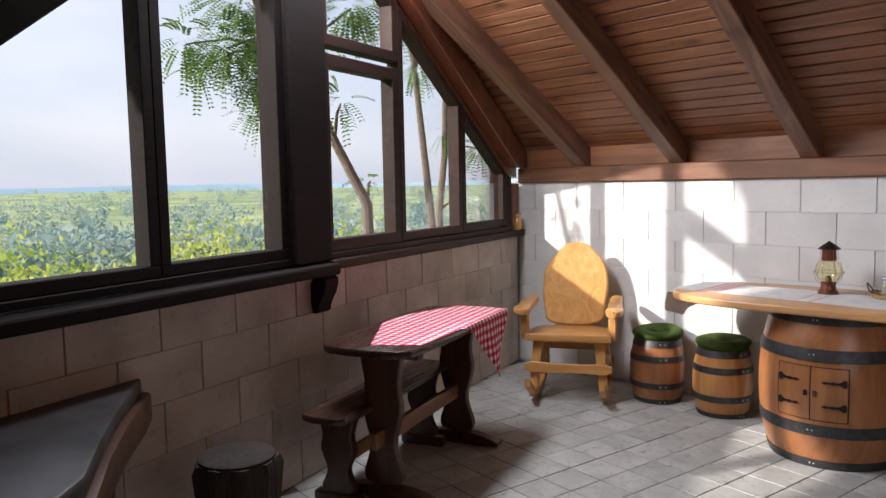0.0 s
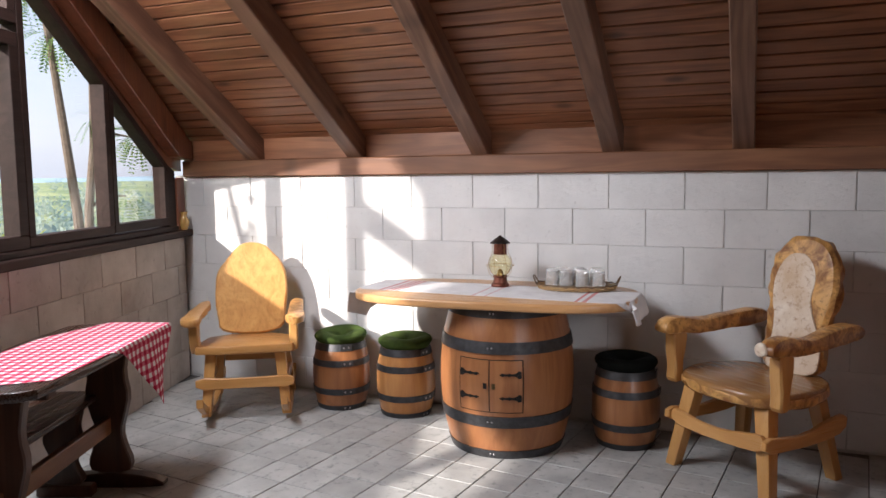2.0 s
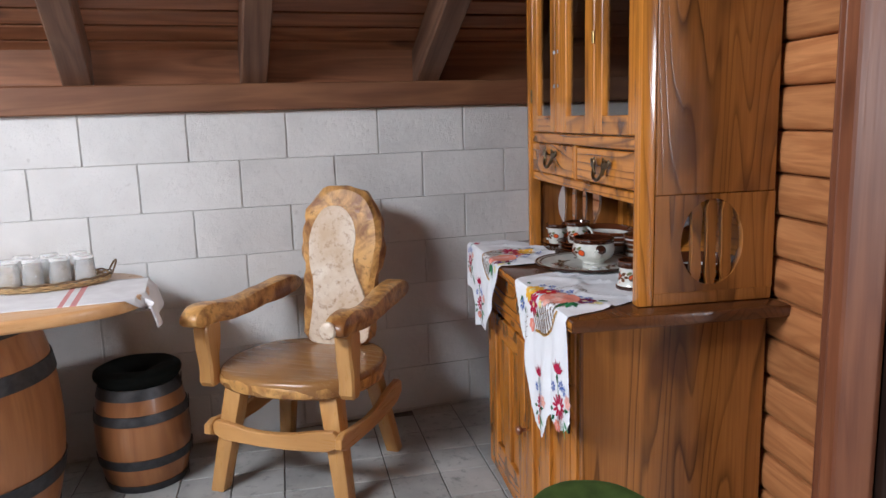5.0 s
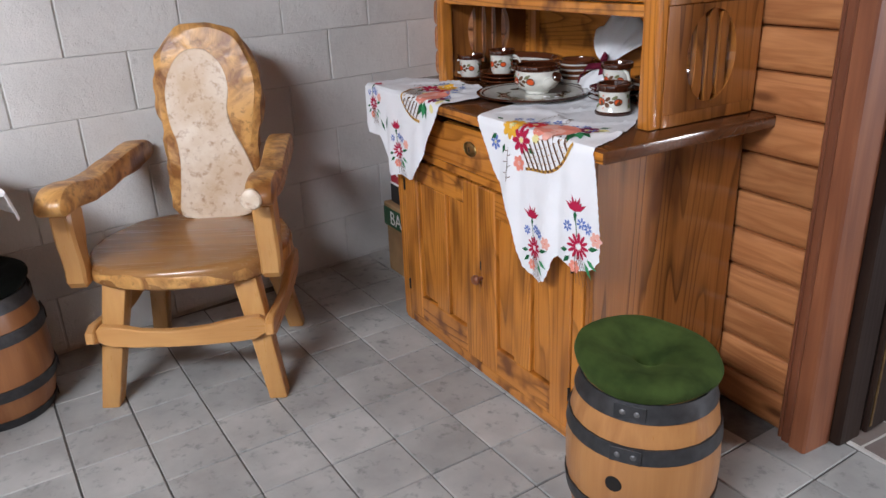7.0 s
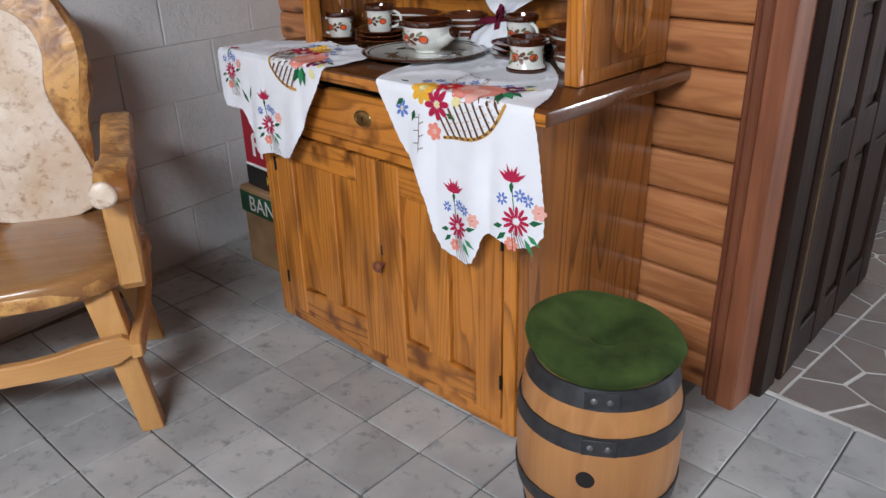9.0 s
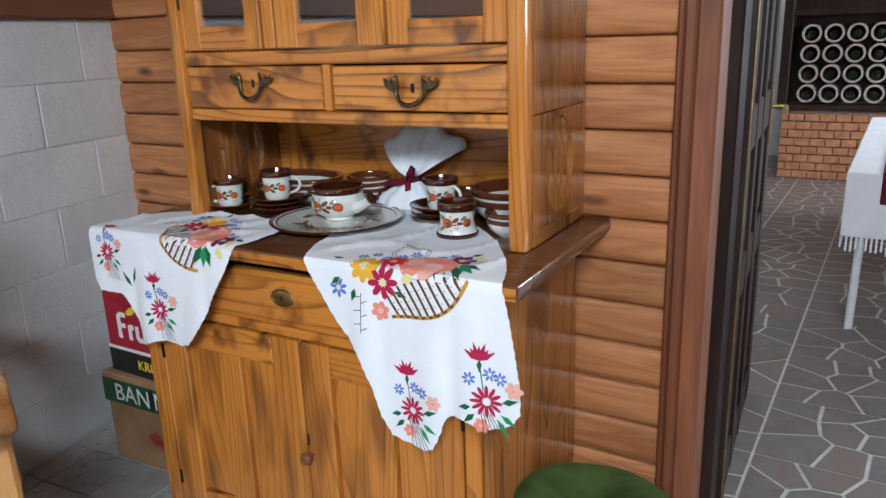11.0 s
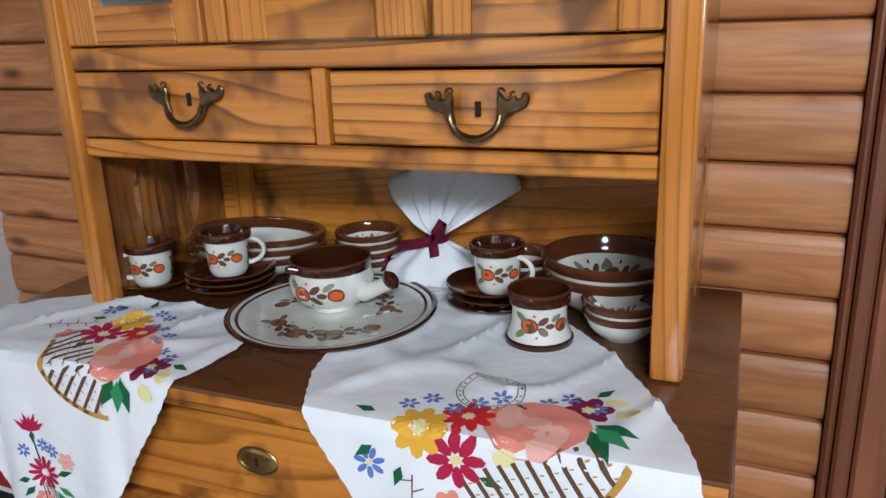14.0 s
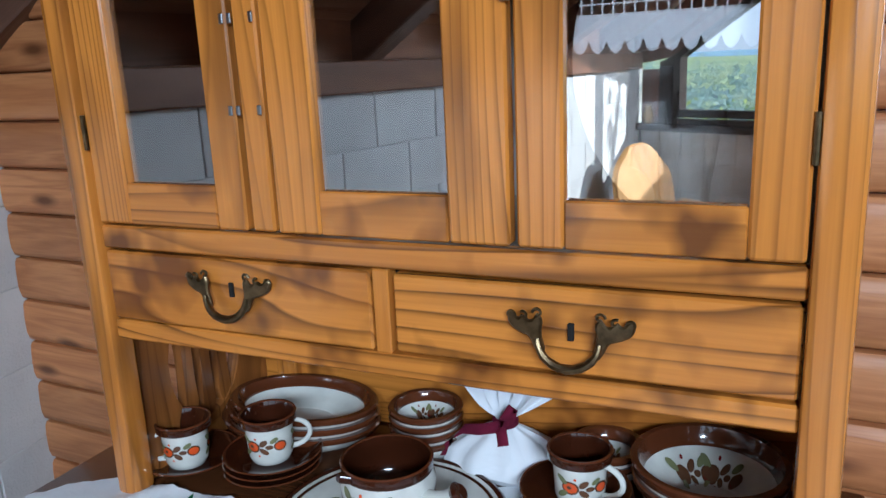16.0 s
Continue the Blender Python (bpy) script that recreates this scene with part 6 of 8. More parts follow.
boat = round_pot("sauce_boat", on_dresser(-0.52, 0.085, CL + 0.0075), [(0, 0), (0.036, 0), (0.038, 0.008), (0.058, 0.018), (0.069, 0.036), (0.070, 0.052), (0.066, 0.066), (0.0655, 0.084)], FRONT - 0.1, 0.0165, 0.042, "cream sauce boat with a brown lip and side handle", 0.014, "sauce boat", two=False)
hp = [(0.064, -0.012, 0.036), (0.085, -0.016, 0.043), (0.103, -0.019, 0.052), (0.117, -0.021, 0.061)]
part("handle", tube(hp, [0.017, 0.013, 0.012, 0.014], 12), M_CREAM, boat, smooth=True)
part("handle_end", roughen(lathe([(0.014, -0.004), (0.0165, 0.002), (0.012, 0.007), (0.004, 0.005), (0, 0.004)], 16), 0.001, 0.02), M_BROWN, boat, m=pose(0.119, -0.0215, 0.0635, 0, 50, 0), smooth=True)
part("lip", roughen(prism(rounded([(-0.018, 0.0), (0.0, 0.026), (0.018, 0.0)], 1), 0, 0.012, 0.003, 2), 0.001, 0.02), M_BROWN, boat, m=Matrix.Rotation(-2.1 - math.pi / 2, 4, "Z") @ pose(0, 0.062, 0.070, 14, 0, 0), smooth=True)

round_pot("mug", on_dresser(-0.163, 0.068, CL), [(0, 0), (0.048, 0.0), (0.0495, 0.006), (0.046, 0.014), (0.0405, 0.032), (0.040, 0.052), (0.043, 0.068), (0.0445, 0.080)], FRONT + 0.02, 0.0140, 0.037, "small cream mug with a flared brown foot", 0.016, "mug")
foot_ring = lathe([(0.0475, 0.0), (0.0505, 0.002), (0.0505, 0.008), (0.0478, 0.011)], 40)
part("foot_ring", foot_ring, M_BROWN, bpy.data.objects["mug"], smooth=True)

BOWL = [(0, 0), (0.5, 0.0), (0.53, 0.06), (0.72, 0.22), (0.88, 0.48), (0.97, 0.78), (1.0, 1.0)]


def bowl(x, y, z, r, h, label, fruit=True, oval=1.0):
    t = thing("bowl", on_dresser(x, y, z) @ Matrix.Diagonal((oval, 1, 1, 1)), label, "bowl", "crockery on the dresser")
    prof = [(a * r, b * h) for a, b in BOWL]
    part("body", lathe(prof + [(r - 0.005, h - 0.001)] + [(max(a * r - 0.006, 0), b * h + 0.004) for a, b in BOWL[::-1][1:]], 52), M_CREAM, t, smooth=True)
    part("brim", lathe([(r * 0.985, h * 0.80), (r + 0.002, h * 0.86), (r + 0.0032, h), (r + 0.001, h + 0.003), (r - 0.007, h + 0.002), (r * 0.955 - 0.007, h * 0.80), (r * 0.915 - 0.0075, h * 0.64 + 0.004), (r * 0.90 - 0.006, h * 0.60 + 0.002)], 52), M_RING, t, "reddish brown glazed brim", smooth=True)
    if fruit:
        for a in (1.35, 2.1):
            def place(u, v, lift):
                q = 0.62 + v / r * 1.0
                rr = q * r
                zz = np.interp(q, [0.5, 0.72, 0.88, 0.97], [0.02 * h + 0.004, 0.22 * h + 0.004, 0.48 * h + 0.004, 0.8 * h + 0.004])
                aa = a - (u - 0.02) / r
                return Vector(((rr - 0.0088) * math.cos(aa), (rr - 0.0088) * math.sin(aa), float(zz) + 0.0015 + lift))
            tagged(part("painted_fruit", motif_on(place, r * 0.17), [M_MAROON, M_LEAF, M_OLIVE], t), kind="stuff")
    return t


for k in range(3):
    bowl(-0.785 + 0.005 * k, 0.246, 0.017 * k, 0.100 - 0.004 * k, 0.046, "oval cream dish with a brown brim in a stack", False, 1.5)
for k in range(4):
    bowl(-0.545, 0.268, 0.016 * k, 0.060, 0.042, "small cream bowl in a stack against the dresser back", k == 3)
bowl(-0.094, 0.238, 0.0, 0.102, 0.068, "large cream bowl with another stacked inside", False)
bowl(-0.094, 0.238, 0.021, 0.104, 0.070, "large cream bowl with painted fruit inside")
bowl(-0.052, 0.125, 0.0, 0.056, 0.042, "small cream bowl with a brown brim")
bowl(-0.052, 0.125, 0.014, 0.057, 0.044, "small cream bowl stacked in another", True)
bowl(-0.246, 0.288, 0.0, 0.054, 0.045, "small cream bowl behind the cups", False)
bowl(-0.246, 0.288, 0.016, 0.054, 0.047, "small painted bowl stacked behind the cups")


# ---- embroidered cloths ----
def linen(name, c, weave=900.0, rough=0.9):
    w = Mat(name, rough, 0, 0.2)
    v = w.place()
    w.colour(w.mix(w.ramp(w.noise(v, 8, 4), (0.3, (0, 0, 0)), (0.7, (1, 1, 1))), tuple(x * 0.93 for x in c), c))
    w.bump(w.noise(v, weave, 2), 0.25, 0.0008)
    w.bump(w.noise(v, 16, 3, 0.5, 0.8), 0.45, 0.006)
    return w.m


M_LINEN = linen("white_linen", (0.80, 0.81, 0.84))
THREADS = [linen("thread_" + n, c, 500, 0.75) for n, c in (("crimson", (0.42, 0.015, 0.06)), ("burgundy", (0.20, 0.01, 0.055)), ("rose", (0.78, 0.27, 0.20)), ("pink", (0.80, 0.42, 0.35)), ("yellow", (0.78, 0.42, 0.04)), ("pale_yellow", (0.76, 0.70, 0.33)), ("blue", (0.12, 0.20, 0.52)), ("green", (0.015, 0.115, 0.045)), ("bright_green", (0.04, 0.26, 0.10)), ("brown", (0.12, 0.06, 0.03)), ("red", (0.62, 0.02, 0.03)), ("gold", (0.52, 0.28, 0.05)), ("white", (0.8, 0.8, 0.8)))]
CRIM, BURG, ROSE, PINK, YEL, PALE, BLUE, GRN, LGRN, BRN, RED, GOLD, WHT = range(13)
EDGE_Y = -0.217


def drape(u, v, lift=0.0):
    """v metres past the front edge of the slab (hanging), or before it (lying)."""
    r = 0.010
    hang = max(0.0, v)
    wave = 0.009 * math.sin(u * 23 + 0.6) * min(1.0, hang * 4) + 0.005 * math.sin(u * 51 + 1 + 3 * v) * min(1.0, hang * 5)
    arc = r * math.pi / 2
    if v < -arc / 2:
        bend_in = min(1.0, (-v - arc / 2) * 14)
        ridge = 1 - abs(noise.noise(Vector((u * 9 + v * 5, v * 4 - u * 2, 0.7)))) * 3.2
        wr = 0.009 * max(0.0, ridge) ** 2 + 0.003 * noise.noise(Vector((u * 34, v * 30, 2)))
        return Vector((u, EDGE_Y + r - v - arc / 2, 0.9040 + lift + max(0, wr) * bend_in))
    if v > arc / 2:
        return Vector((u, EDGE_Y - 0.0050 - lift - abs(wave), 0.9005 - r - (v - arc / 2)))
    a = (v + arc / 2) / r
    return Vector((u, EDGE_Y + r - (r + 0.0050 + lift) * math.sin(a), 0.9005 - r + (r + 0.0035 + lift) * math.cos(a)))


def cut_sheet(outline, step):
    """A flat sheet in (u, v), cut into a grid but keeping its outline."""
    b = bmesh.new()
    b.faces.new([b.verts.new((u, v, 0)) for u, v in outline])
    us, vs = [p[0] for p in outline], [p[1] for p in outline]
    for axis, lo, hi in ((0, min(us), max(us)), (1, min(vs), max(vs))):
        k = lo + step
        while k < hi:
            co, no = [0, 0, 0], [0, 0, 0]
            co[axis], no[axis] = k, 1
            bmesh.ops.bisect_plane(b, geom=b.verts[:] + b.edges[:] + b.faces[:], plane_co=co, plane_no=no)
            k += step
    return b


def scallop(outline, size, depth):
    """Small rounded bites along an outline, as of a crocheted edge."""
    out = []
    for (ax, ay), (bx, by) in zip(outline, outline[1:] + outline[:1]):
        d = math.hypot(bx - ax, by - ay)
        n = max(1, int(d / size))
        nx, ny = (by - ay) / d, -(bx - ax) / d
        for k in range(n):
            for f in (0.0, 0.5):
                q = (k + f) / n
                s = depth if f else 0.0
                out.append((ax + (bx - ax) * q + nx * s, ay + (by - ay) * q + ny * s))
    return out


class Stitch:
    """Embroidery in (u, v) of a cloth."""

    def __init__(self):
        self.b, self.k, self.turn = bmesh.new(), 0, (0.0, 0.0, 0.0)

    def shape(self, pts, thread):
        self.k += 1
        lift = 0.0009 + 0.0001 * (self.k % 11)
        cu, cv, a = self.turn
        c, d = math.cos(a), math.sin(a)
        vs = [self.b.verts.new((cu + (u - cu) * c - (v - cv) * d, cv + (u - cu) * d + (v - cv) * c, lift)) for u, v in pts]
        try:
            self.b.faces.new(vs).material_index = thread
        except ValueError:
            pass

    def petals(self, u, v, r, n, thread, mid, width=0.3, spin=0.0):
        for k in range(n):
            a = spin + 2 * math.pi * k / n
            self.shape(ellipse(u + 0.62 * r * math.cos(a), v + 0.62 * r * math.sin(a), r * 0.42, r * width, a, 8), thread)
        self.shape(ellipse(u, v, r * 0.24, r * 0.2, 0, 8), mid)

    def leaf(self, u, v, l, w, a, thread=GRN):
        self.shape([(u, v), (u + 0.4 * l * math.cos(a) - w * math.sin(a), v + 0.4 * l * math.sin(a) + w * math.cos(a)), (u + l * math.cos(a), v + l * math.sin(a)), (u + 0.4 * l * math.cos(a) + w * math.sin(a), v + 0.4 * l * math.sin(a) - w * math.cos(a))], thread)

    def stem(self, p, q, thread=GRN, w=0.0012):
        d = Vector((q[0] - p[0], q[1] - p[1]))
        if d.length < 1e-6:
            return
        n = Vector((-d.y, d.x)).normalized() * w
        self.shape([(p[0] + n.x, p[1] + n.y), (q[0] + n.x, q[1] + n.y), (q[0] - n.x, q[1] - n.y), (p[0] - n.x, p[1] - n.y)], thread)

    def carnation(self, u, v, r, thread=CRIM, a=math.pi / 2):
        for k in range(7):
            b = -a + (k - 3) * 0.33
            self.leaf(u, v, r * (1.2 if k % 2 else 1.5), r * 0.22, b, thread)
        self.leaf(u, v - 0.1 * r, r, r * 0.2, a, GRN)

    def rose(self, u, v, r):
        self.shape(ellipse(u, v, r, r * 0.82, 0.2, 14), ROSE)
        for k in range(5):
            a = 2 * math.pi * k / 5
            self.shape(ellipse(u + 0.55 * r * math.cos(a), v + 0.5 * r * math.sin(a), r * 0.45, r * 0.3, a + 1.2, 9), PINK if k % 2 else ROSE)
        self.shape(ellipse(u, v, r * 0.3, r * 0.22, 0.4, 9), PINK)

    def basket(self, u, v, s):
        """A leaning basket under the flower bank: ribs with cross stitches over a twisted gold rim."""
        n = 11
        arc = []
        for k in range(n + 1):
            q = k / n
            arc.append((u + (-0.040 + 0.165 * q) * s, v + (0.092 - 0.034 * q + 0.030 * math.sin(math.pi * q) * (0.5 + q)) * s))
        for k in range(n):
            (ax, ay), (bx, by) = arc[k], arc[k + 1]
            self.stem((ax, ay), (bx, by), GOLD, 0.0040)
            self.stem((ax, ay), ((ax + bx) / 2, (ay + by) / 2), BRN, 0.0026)
        for k in range(1, n):
            x, y = arc[k]
            top = v + (0.044 - 0.012 * k / n) * s
            lean = -0.016 * s
            self.stem((x + lean, top), (x, y), BRN, 0.0030)
            for j in range(3):
                q = 0.25 + 0.25 * j
                self.stem((x + lean * (1 - q) + 0.005, top + q * (y - top)), (x + lean * (1 - q) + 0.010, top + q * (y - top)), GOLD, 0.0010)

    def spray(self, u, v, s):
        """A corner bunch: big star flower, carnation, cornflowers, stems and leaves."""
        self.petals(u, v, 0.030 * s, 12, CRIM, WHT, 0.13)
        self.carnation(u - 0.012 * s, v - 0.075 * s, 0.024 * s)
        self.stem((u - 0.012 * s, v - 0.07 * s), (u - 0.006 * s, v - 0.02 * s))
        for du, dv in ((-0.032, -0.040), (0.026, -0.046), (0.006, -0.052)):
            self.petals(u + du * s, v + dv * s, 0.013 * s, 7, BLUE, WHT, 0.2, du * 40)
        self.petals(u + 0.052 * s, v - 0.030 * s, 0.017 * s, 6, PINK, ROSE, 0.34)
        self.petals(u - 0.010 * s, v + 0.048 * s, 0.015 * s, 6, ROSE, PINK, 0.36)
        for k in range(5):
            self.stem((u + (0.004 * k - 0.01) * s, v + 0.02 * s), (u + (0.012 * k - 0.004) * s, v + 0.085 * s), BRN, 0.0009)
        for a, l in ((0.5, 0.036), (0.9, 0.04), (2.4, 0.03), (-0.3, 0.034), (2.9, 0.026)):
            self.leaf(u + 0.030 * s * math.cos(a), v + 0.030 * s * math.sin(a) + 0.006 * s, l * s, 0.006 * s, a, GRN if l < 0.035 else LGRN)

    def bank(self, u, v, s, flip=1):
        """The flower bank above the basket."""
        f = flip * s
        for k in range(9):
            self.petals(u + (-0.085 + 0.024 * k) * f, v - (0.046 + 0.012 * math.sin(k * 2.1)) * s, 0.011 * s, 6, BLUE, PALE, 0.24, k)
        self.petals(u - 0.070 * f, v - 0.006 * s, 0.030 * s, 8, YEL, PALE, 0.26, 0.3)
        self.petals(u - 0.022 * f, v - 0.020 * s, 0.028 * s, 9, RED, PALE, 0.22)
        self.petals(u - 0.038 * f, v + 0.030 * s, 0.030 * s, 8, CRIM, PALE, 0.22, 0.2)
        self.rose(u + 0.045 * f, v - 0.004 * s, 0.054 * s)
        self.petals(u + 0.098 * f, v - 0.034 * s, 0.026 * s, 6, BURG, PALE, 0.34)
        for du, dv, a in ((0.10, 0.0, 0.5), (0.095, 0.01, 1.3), (0.10, 0.005, 0.9)):
            self.leaf(u + du * f, v + dv * s, 0.045 * s, 0.011 * s, a if flip > 0 else math.pi - a, LGRN if a == 0.9 else GRN)
        for du, dv in ((0.135, -0.02), (0.128, -0.048), (0.012, 0.034)):
            self.shape(ellipse(u + du * f, v + dv * s, 0.012 * s, 0.009 * s), PALE)
        for du, dv, a in ((-0.118, -0.03, 3.6), (-0.125, 0.004, 2.8), (-0.10, 0.03, 2.2), (-0.02, 0.05, 0.6), (0.11, -0.06, 5.6)):
            self.leaf(u + du * f, v + dv * s, 0.026 * s, 0.006 * s, a if flip > 0 else math.pi - a, GRN)
        self.petals(u - 0.135 * f, v + 0.022 * s, 0.018 * s, 7, BLUE, PALE, 0.2)
        self.petals(u - 0.060 * f, v + 0.078 * s, 0.018 * s, 6, ROSE, PINK, 0.36)
        for k in range(6):
            self.stem((u - 0.09 * f - 0.004 * k * f, v + (0.04 + 0.012 * k) * s), (u - 0.094 * f - 0.004 * k * f, v + (0.052 + 0.012 * k) * s), BRN, 0.0009)
            self.stem((u - 0.092 * f - 0.004 * k * f, v + (0.046 + 0.012 * k) * s), (u - (0.078 if k % 2 else 0.108) * f - 0.004 * k * f, v + (0.044 + 0.012 * k) * s), BRN, 0.0009)

    def ring(self, u, v, r):
        for k in range(24):
            a, c = 2 * math.pi * k / 24, 2 * math.pi * (k + 1) / 24
            for q in (1.0, 0.8):
                self.stem((u + q * r * math.cos(a), v + q * r * math.sin(a)), (u + q * r * math.cos(c), v + q * r * math.sin(c)), BRN, 0.0007)
            self.stem((u + 0.86 * r * math.cos(a), v + 0.86 * r * math.sin(a)), (u + 0.94 * r * math.cos(a), v + 0.94 * r * math.sin(a)), BRN, 0.0011)


def embroidered(outline, label, draw):
    t = thing("embroidered_cloth", CAB, label, "cloth", "cloths on the dresser")
    b = cut_sheet(scallop(rounded(outline, 1), 0.020, 0.0018), 0.011)
    for v in b.verts:
        v.co = drape(v.co.x, v.co.y)
    part("sheet", b, M_LINEN, t, smooth=True)
    s = Stitch()
    draw(s)
    bmesh.ops.triangulate(s.b, faces=s.b.faces[:])
    bmesh.ops.subdivide_edges(s.b, edges=[e for e in s.b.edges if e.calc_length() > 0.014], cuts=3, use_grid_fill=True)
    bmesh.ops.triangulate(s.b, faces=s.b.faces[:])
    for v in s.b.verts:
        v.co = drape(v.co.x, v.co.y, v.co.z)
    tagged(part("embroidery", s.b, THREADS, t, "colourful flowers and baskets in satin stitch"), kind="stuff")
    return t


OUT_A = [(-1.115, -0.06), (-1.12, 0.05), (-1.11, 0.165), (-1.05, 0.168), (-1.0, 0.165), (-0.965, 0.24), (-0.945, 0.295), (-0.87, 0.272), (-0.80, 0.285), (-0.75, 0.24), (-0.69, 0.145), (-0.615, 0.03), (-0.585, -0.04), (-0.565, -0.12), (-0.60, -0.22), (-0.74, -0.25), (-0.86, -0.24), (-1.04, -0.235)]
OUT_B = [(-0.445, -0.11), (-0.40, -0.01), (-0.375, 0.04), (-0.313, 0.13), (-0.235, 0.23), (-0.199, 0.375), (-0.14, 0.39), (-0.08, 0.392), (-0.058, 0.35), (-0.044, 0.30), (-0.01, 0.295), (0.04, 0.312), (0.10, 0.295), (0.13, 0.25), (0.105, 0.09), (0.085, 0.0), (0.05, -0.10), (-0.02, -0.22), (-0.08, -0.30), (-0.20, -0.42), (-0.40, -0.45), (-0.455, -0.30)]


def draw_a(s):
    s.turn = (-0.765, -0.085, 0.85)
    s.bank(-0.765, -0.085, 1.15, 1)
    s.basket(-0.765, -0.085, 1.15)
    s.turn = (0.0, 0.0, 0.0)
    s.spray(-0.875, 0.190, 0.95)
    s.spray(-1.05, 0.055, 0.85)
    s.leaf(-0.965, 0.13, 0.05, 0.006, -1.2), s.leaf(-0.97, 0.14, 0.05, 0.006, -2.2)


def draw_b(s):
    s.turn = (-0.235, 0.0, -0.30)
    s.bank(-0.150, 0.004, 1.20, 1)
    s.basket(-0.150, 0.004, 1.20)
    s.turn = (0.0, 0.0, 0.0)
    s.spray(-0.125, 0.305, 1.05)
    s.spray(0.050, 0.245, 1.15)
    s.ring(-0.178, -0.100, 0.044)


embroidered(OUT_A, "white embroidered cloth with flower baskets over the dresser edge", draw_a)
embroidered(OUT_B, "white embroidered cloth hanging from the middle of the dresser", draw_b)

# ---- tied white sachet ----
M_RIBBON = velvet("burgundy_ribbon", (0.16, 0.012, 0.035), (0.07, 0.006, 0.018))
sachet = thing("gift_sachet", on_dresser(-0.402, 0.262), "white cloth sachet tied with a burgundy ribbon", "sachet")
pouch = lathe([(0, 0.0), (0.070, 0.002), (0.092, 0.018), (0.082, 0.042), (0.045, 0.068), (0.016, 0.084), (0.015, 0.092)], 44)
for v in pouch.verts:
    a = math.atan2(v.co.y, v.co.x)
    k = 1 + 0.10 * math.sin(9 * a) * min(1, v.co.z / 0.05)
    v.co.x *= k * 1.15
    v.co.y *= k * 0.7
part("pouch", pouch, M_LINEN, sachet, m=pose(0, 0, 0), smooth=True)
fan = bmesh.new()
nf, mf = 26, 8
grid = []
for i in range(nf + 1):
    a = math.radians(34 + 118 * i / nf)
    col = []
    for j in range(mf + 1):
        q = j / mf
        reach = (0.172 - 0.030 * (i / nf) ** 2 + 0.010 * math.sin(i * 0.9)) * q
        pleat = math.sin(i * 1.25) * (0.011 * (1 - q) + 0.004)
        col.append(fan.verts.new((math.cos(a) * reach * 0.98 + 0.016 * (1 - q) * math.cos(a), pleat * min(1, 3 * q + 0.3) + 0.055 * q * q, 0.086 + math.sin(a) * reach * 0.88 + 0.008 * (1 - q))))
    grid.append(col)
for i in range(nf):
    for j in range(mf):
        fan.faces.new((grid[i][j], grid[i + 1][j], grid[i + 1][j + 1], grid[i][j + 1]))
part("fanned_top", fan, M_LINEN, sachet, smooth=True).modifiers.new("thick", "SOLIDIFY").thickness = 0.0012
part("ribbon_band", lathe([(0.0165, 0.080), (0.021, 0.084), (0.021, 0.092), (0.0165, 0.096)], 24), M_RIBBON, sachet, smooth=True)


def ribbon(points, w):
    b = bmesh.new()
    rows = [[b.verts.new(Vector(p) + Vector(d) * w * s) for s in (-0.5, 0.5)] for p, d in points]
    for p, q in zip(rows, rows[1:]):
        b.faces.new((p[0], p[1], q[1], q[0]))
    return b


for path in ([((0.0, -0.022, 0.108), (0, 0.3, 1)), ((-0.03, -0.034, 0.104), (0, 0.2, 1)), ((-0.06, -0.03, 0.098), (0.3, 0, 1)), ((-0.085, -0.03, 0.075), (0.8, 0, 0.6)), ((-0.10, -0.03, 0.045), (1, 0, 0.2))],
             [((0.0, -0.022, 0.108), (1, 0, 0.2)), ((0.008, -0.034, 0.085), (1, 0, 0.1)), ((0.004, -0.036, 0.055), (1, 0.1, 0)), ((0.016, -0.038, 0.018), (1, 0, 0.1))],
             [((0.0, -0.024, 0.108), (0, 0.2, 1)), ((0.012, -0.034, 0.128), (1, 0, 0)), ((0.024, -0.03, 0.148), (0.8, 0, -0.5)), ((0.018, -0.026, 0.128), (0.8, 0, -0.5)), ((0.0, -0.022, 0.110), (0, 0, 1))]):
    part("ribbon", moved(ribbon(path, 0.018), pose(0, 0, -0.02)), M_RIBBON, sachet, smooth=True).modifiers.new("thick", "SOLIDIFY").thickness = 0.0015

# ---- gingham cloth on the trestle table ----
def gingham():
    w = Mat("red_gingham", 0.9, 0, 0.2)
    uv = w.add("ShaderNodeUVMap")
    sep = w.add("ShaderNodeSeparateXYZ")
    w.l.new(uv.outputs[0], sep.inputs[0])
    bars = []
    for k in (0, 1):
        f = w.math("FRACT", w.math("MULTIPLY", sep.outputs[k], 1 / 0.044))
        bars.append(w.math("GREATER_THAN", f, 0.5))
    s = w.math("MULTIPLY", w.math("ADD", bars[0], bars[1]), 0.5)
    col = w.ramp(s, (0.0, (0.78, 0.74, 0.74)), (0.5, (0.60, 0.13, 0.19)), (1.0, (0.42, 0.012, 0.05)))
    w.colour(col)
    tc = w.add("ShaderNodeTexCoord")
    w.bump(w.noise(tc.outputs["Object"], 700, 2), 0.25, 0.0008)
    w.bump(w.noise(tc.outputs["Object"], 14, 3), 0.3, 0.005)
    return w.m


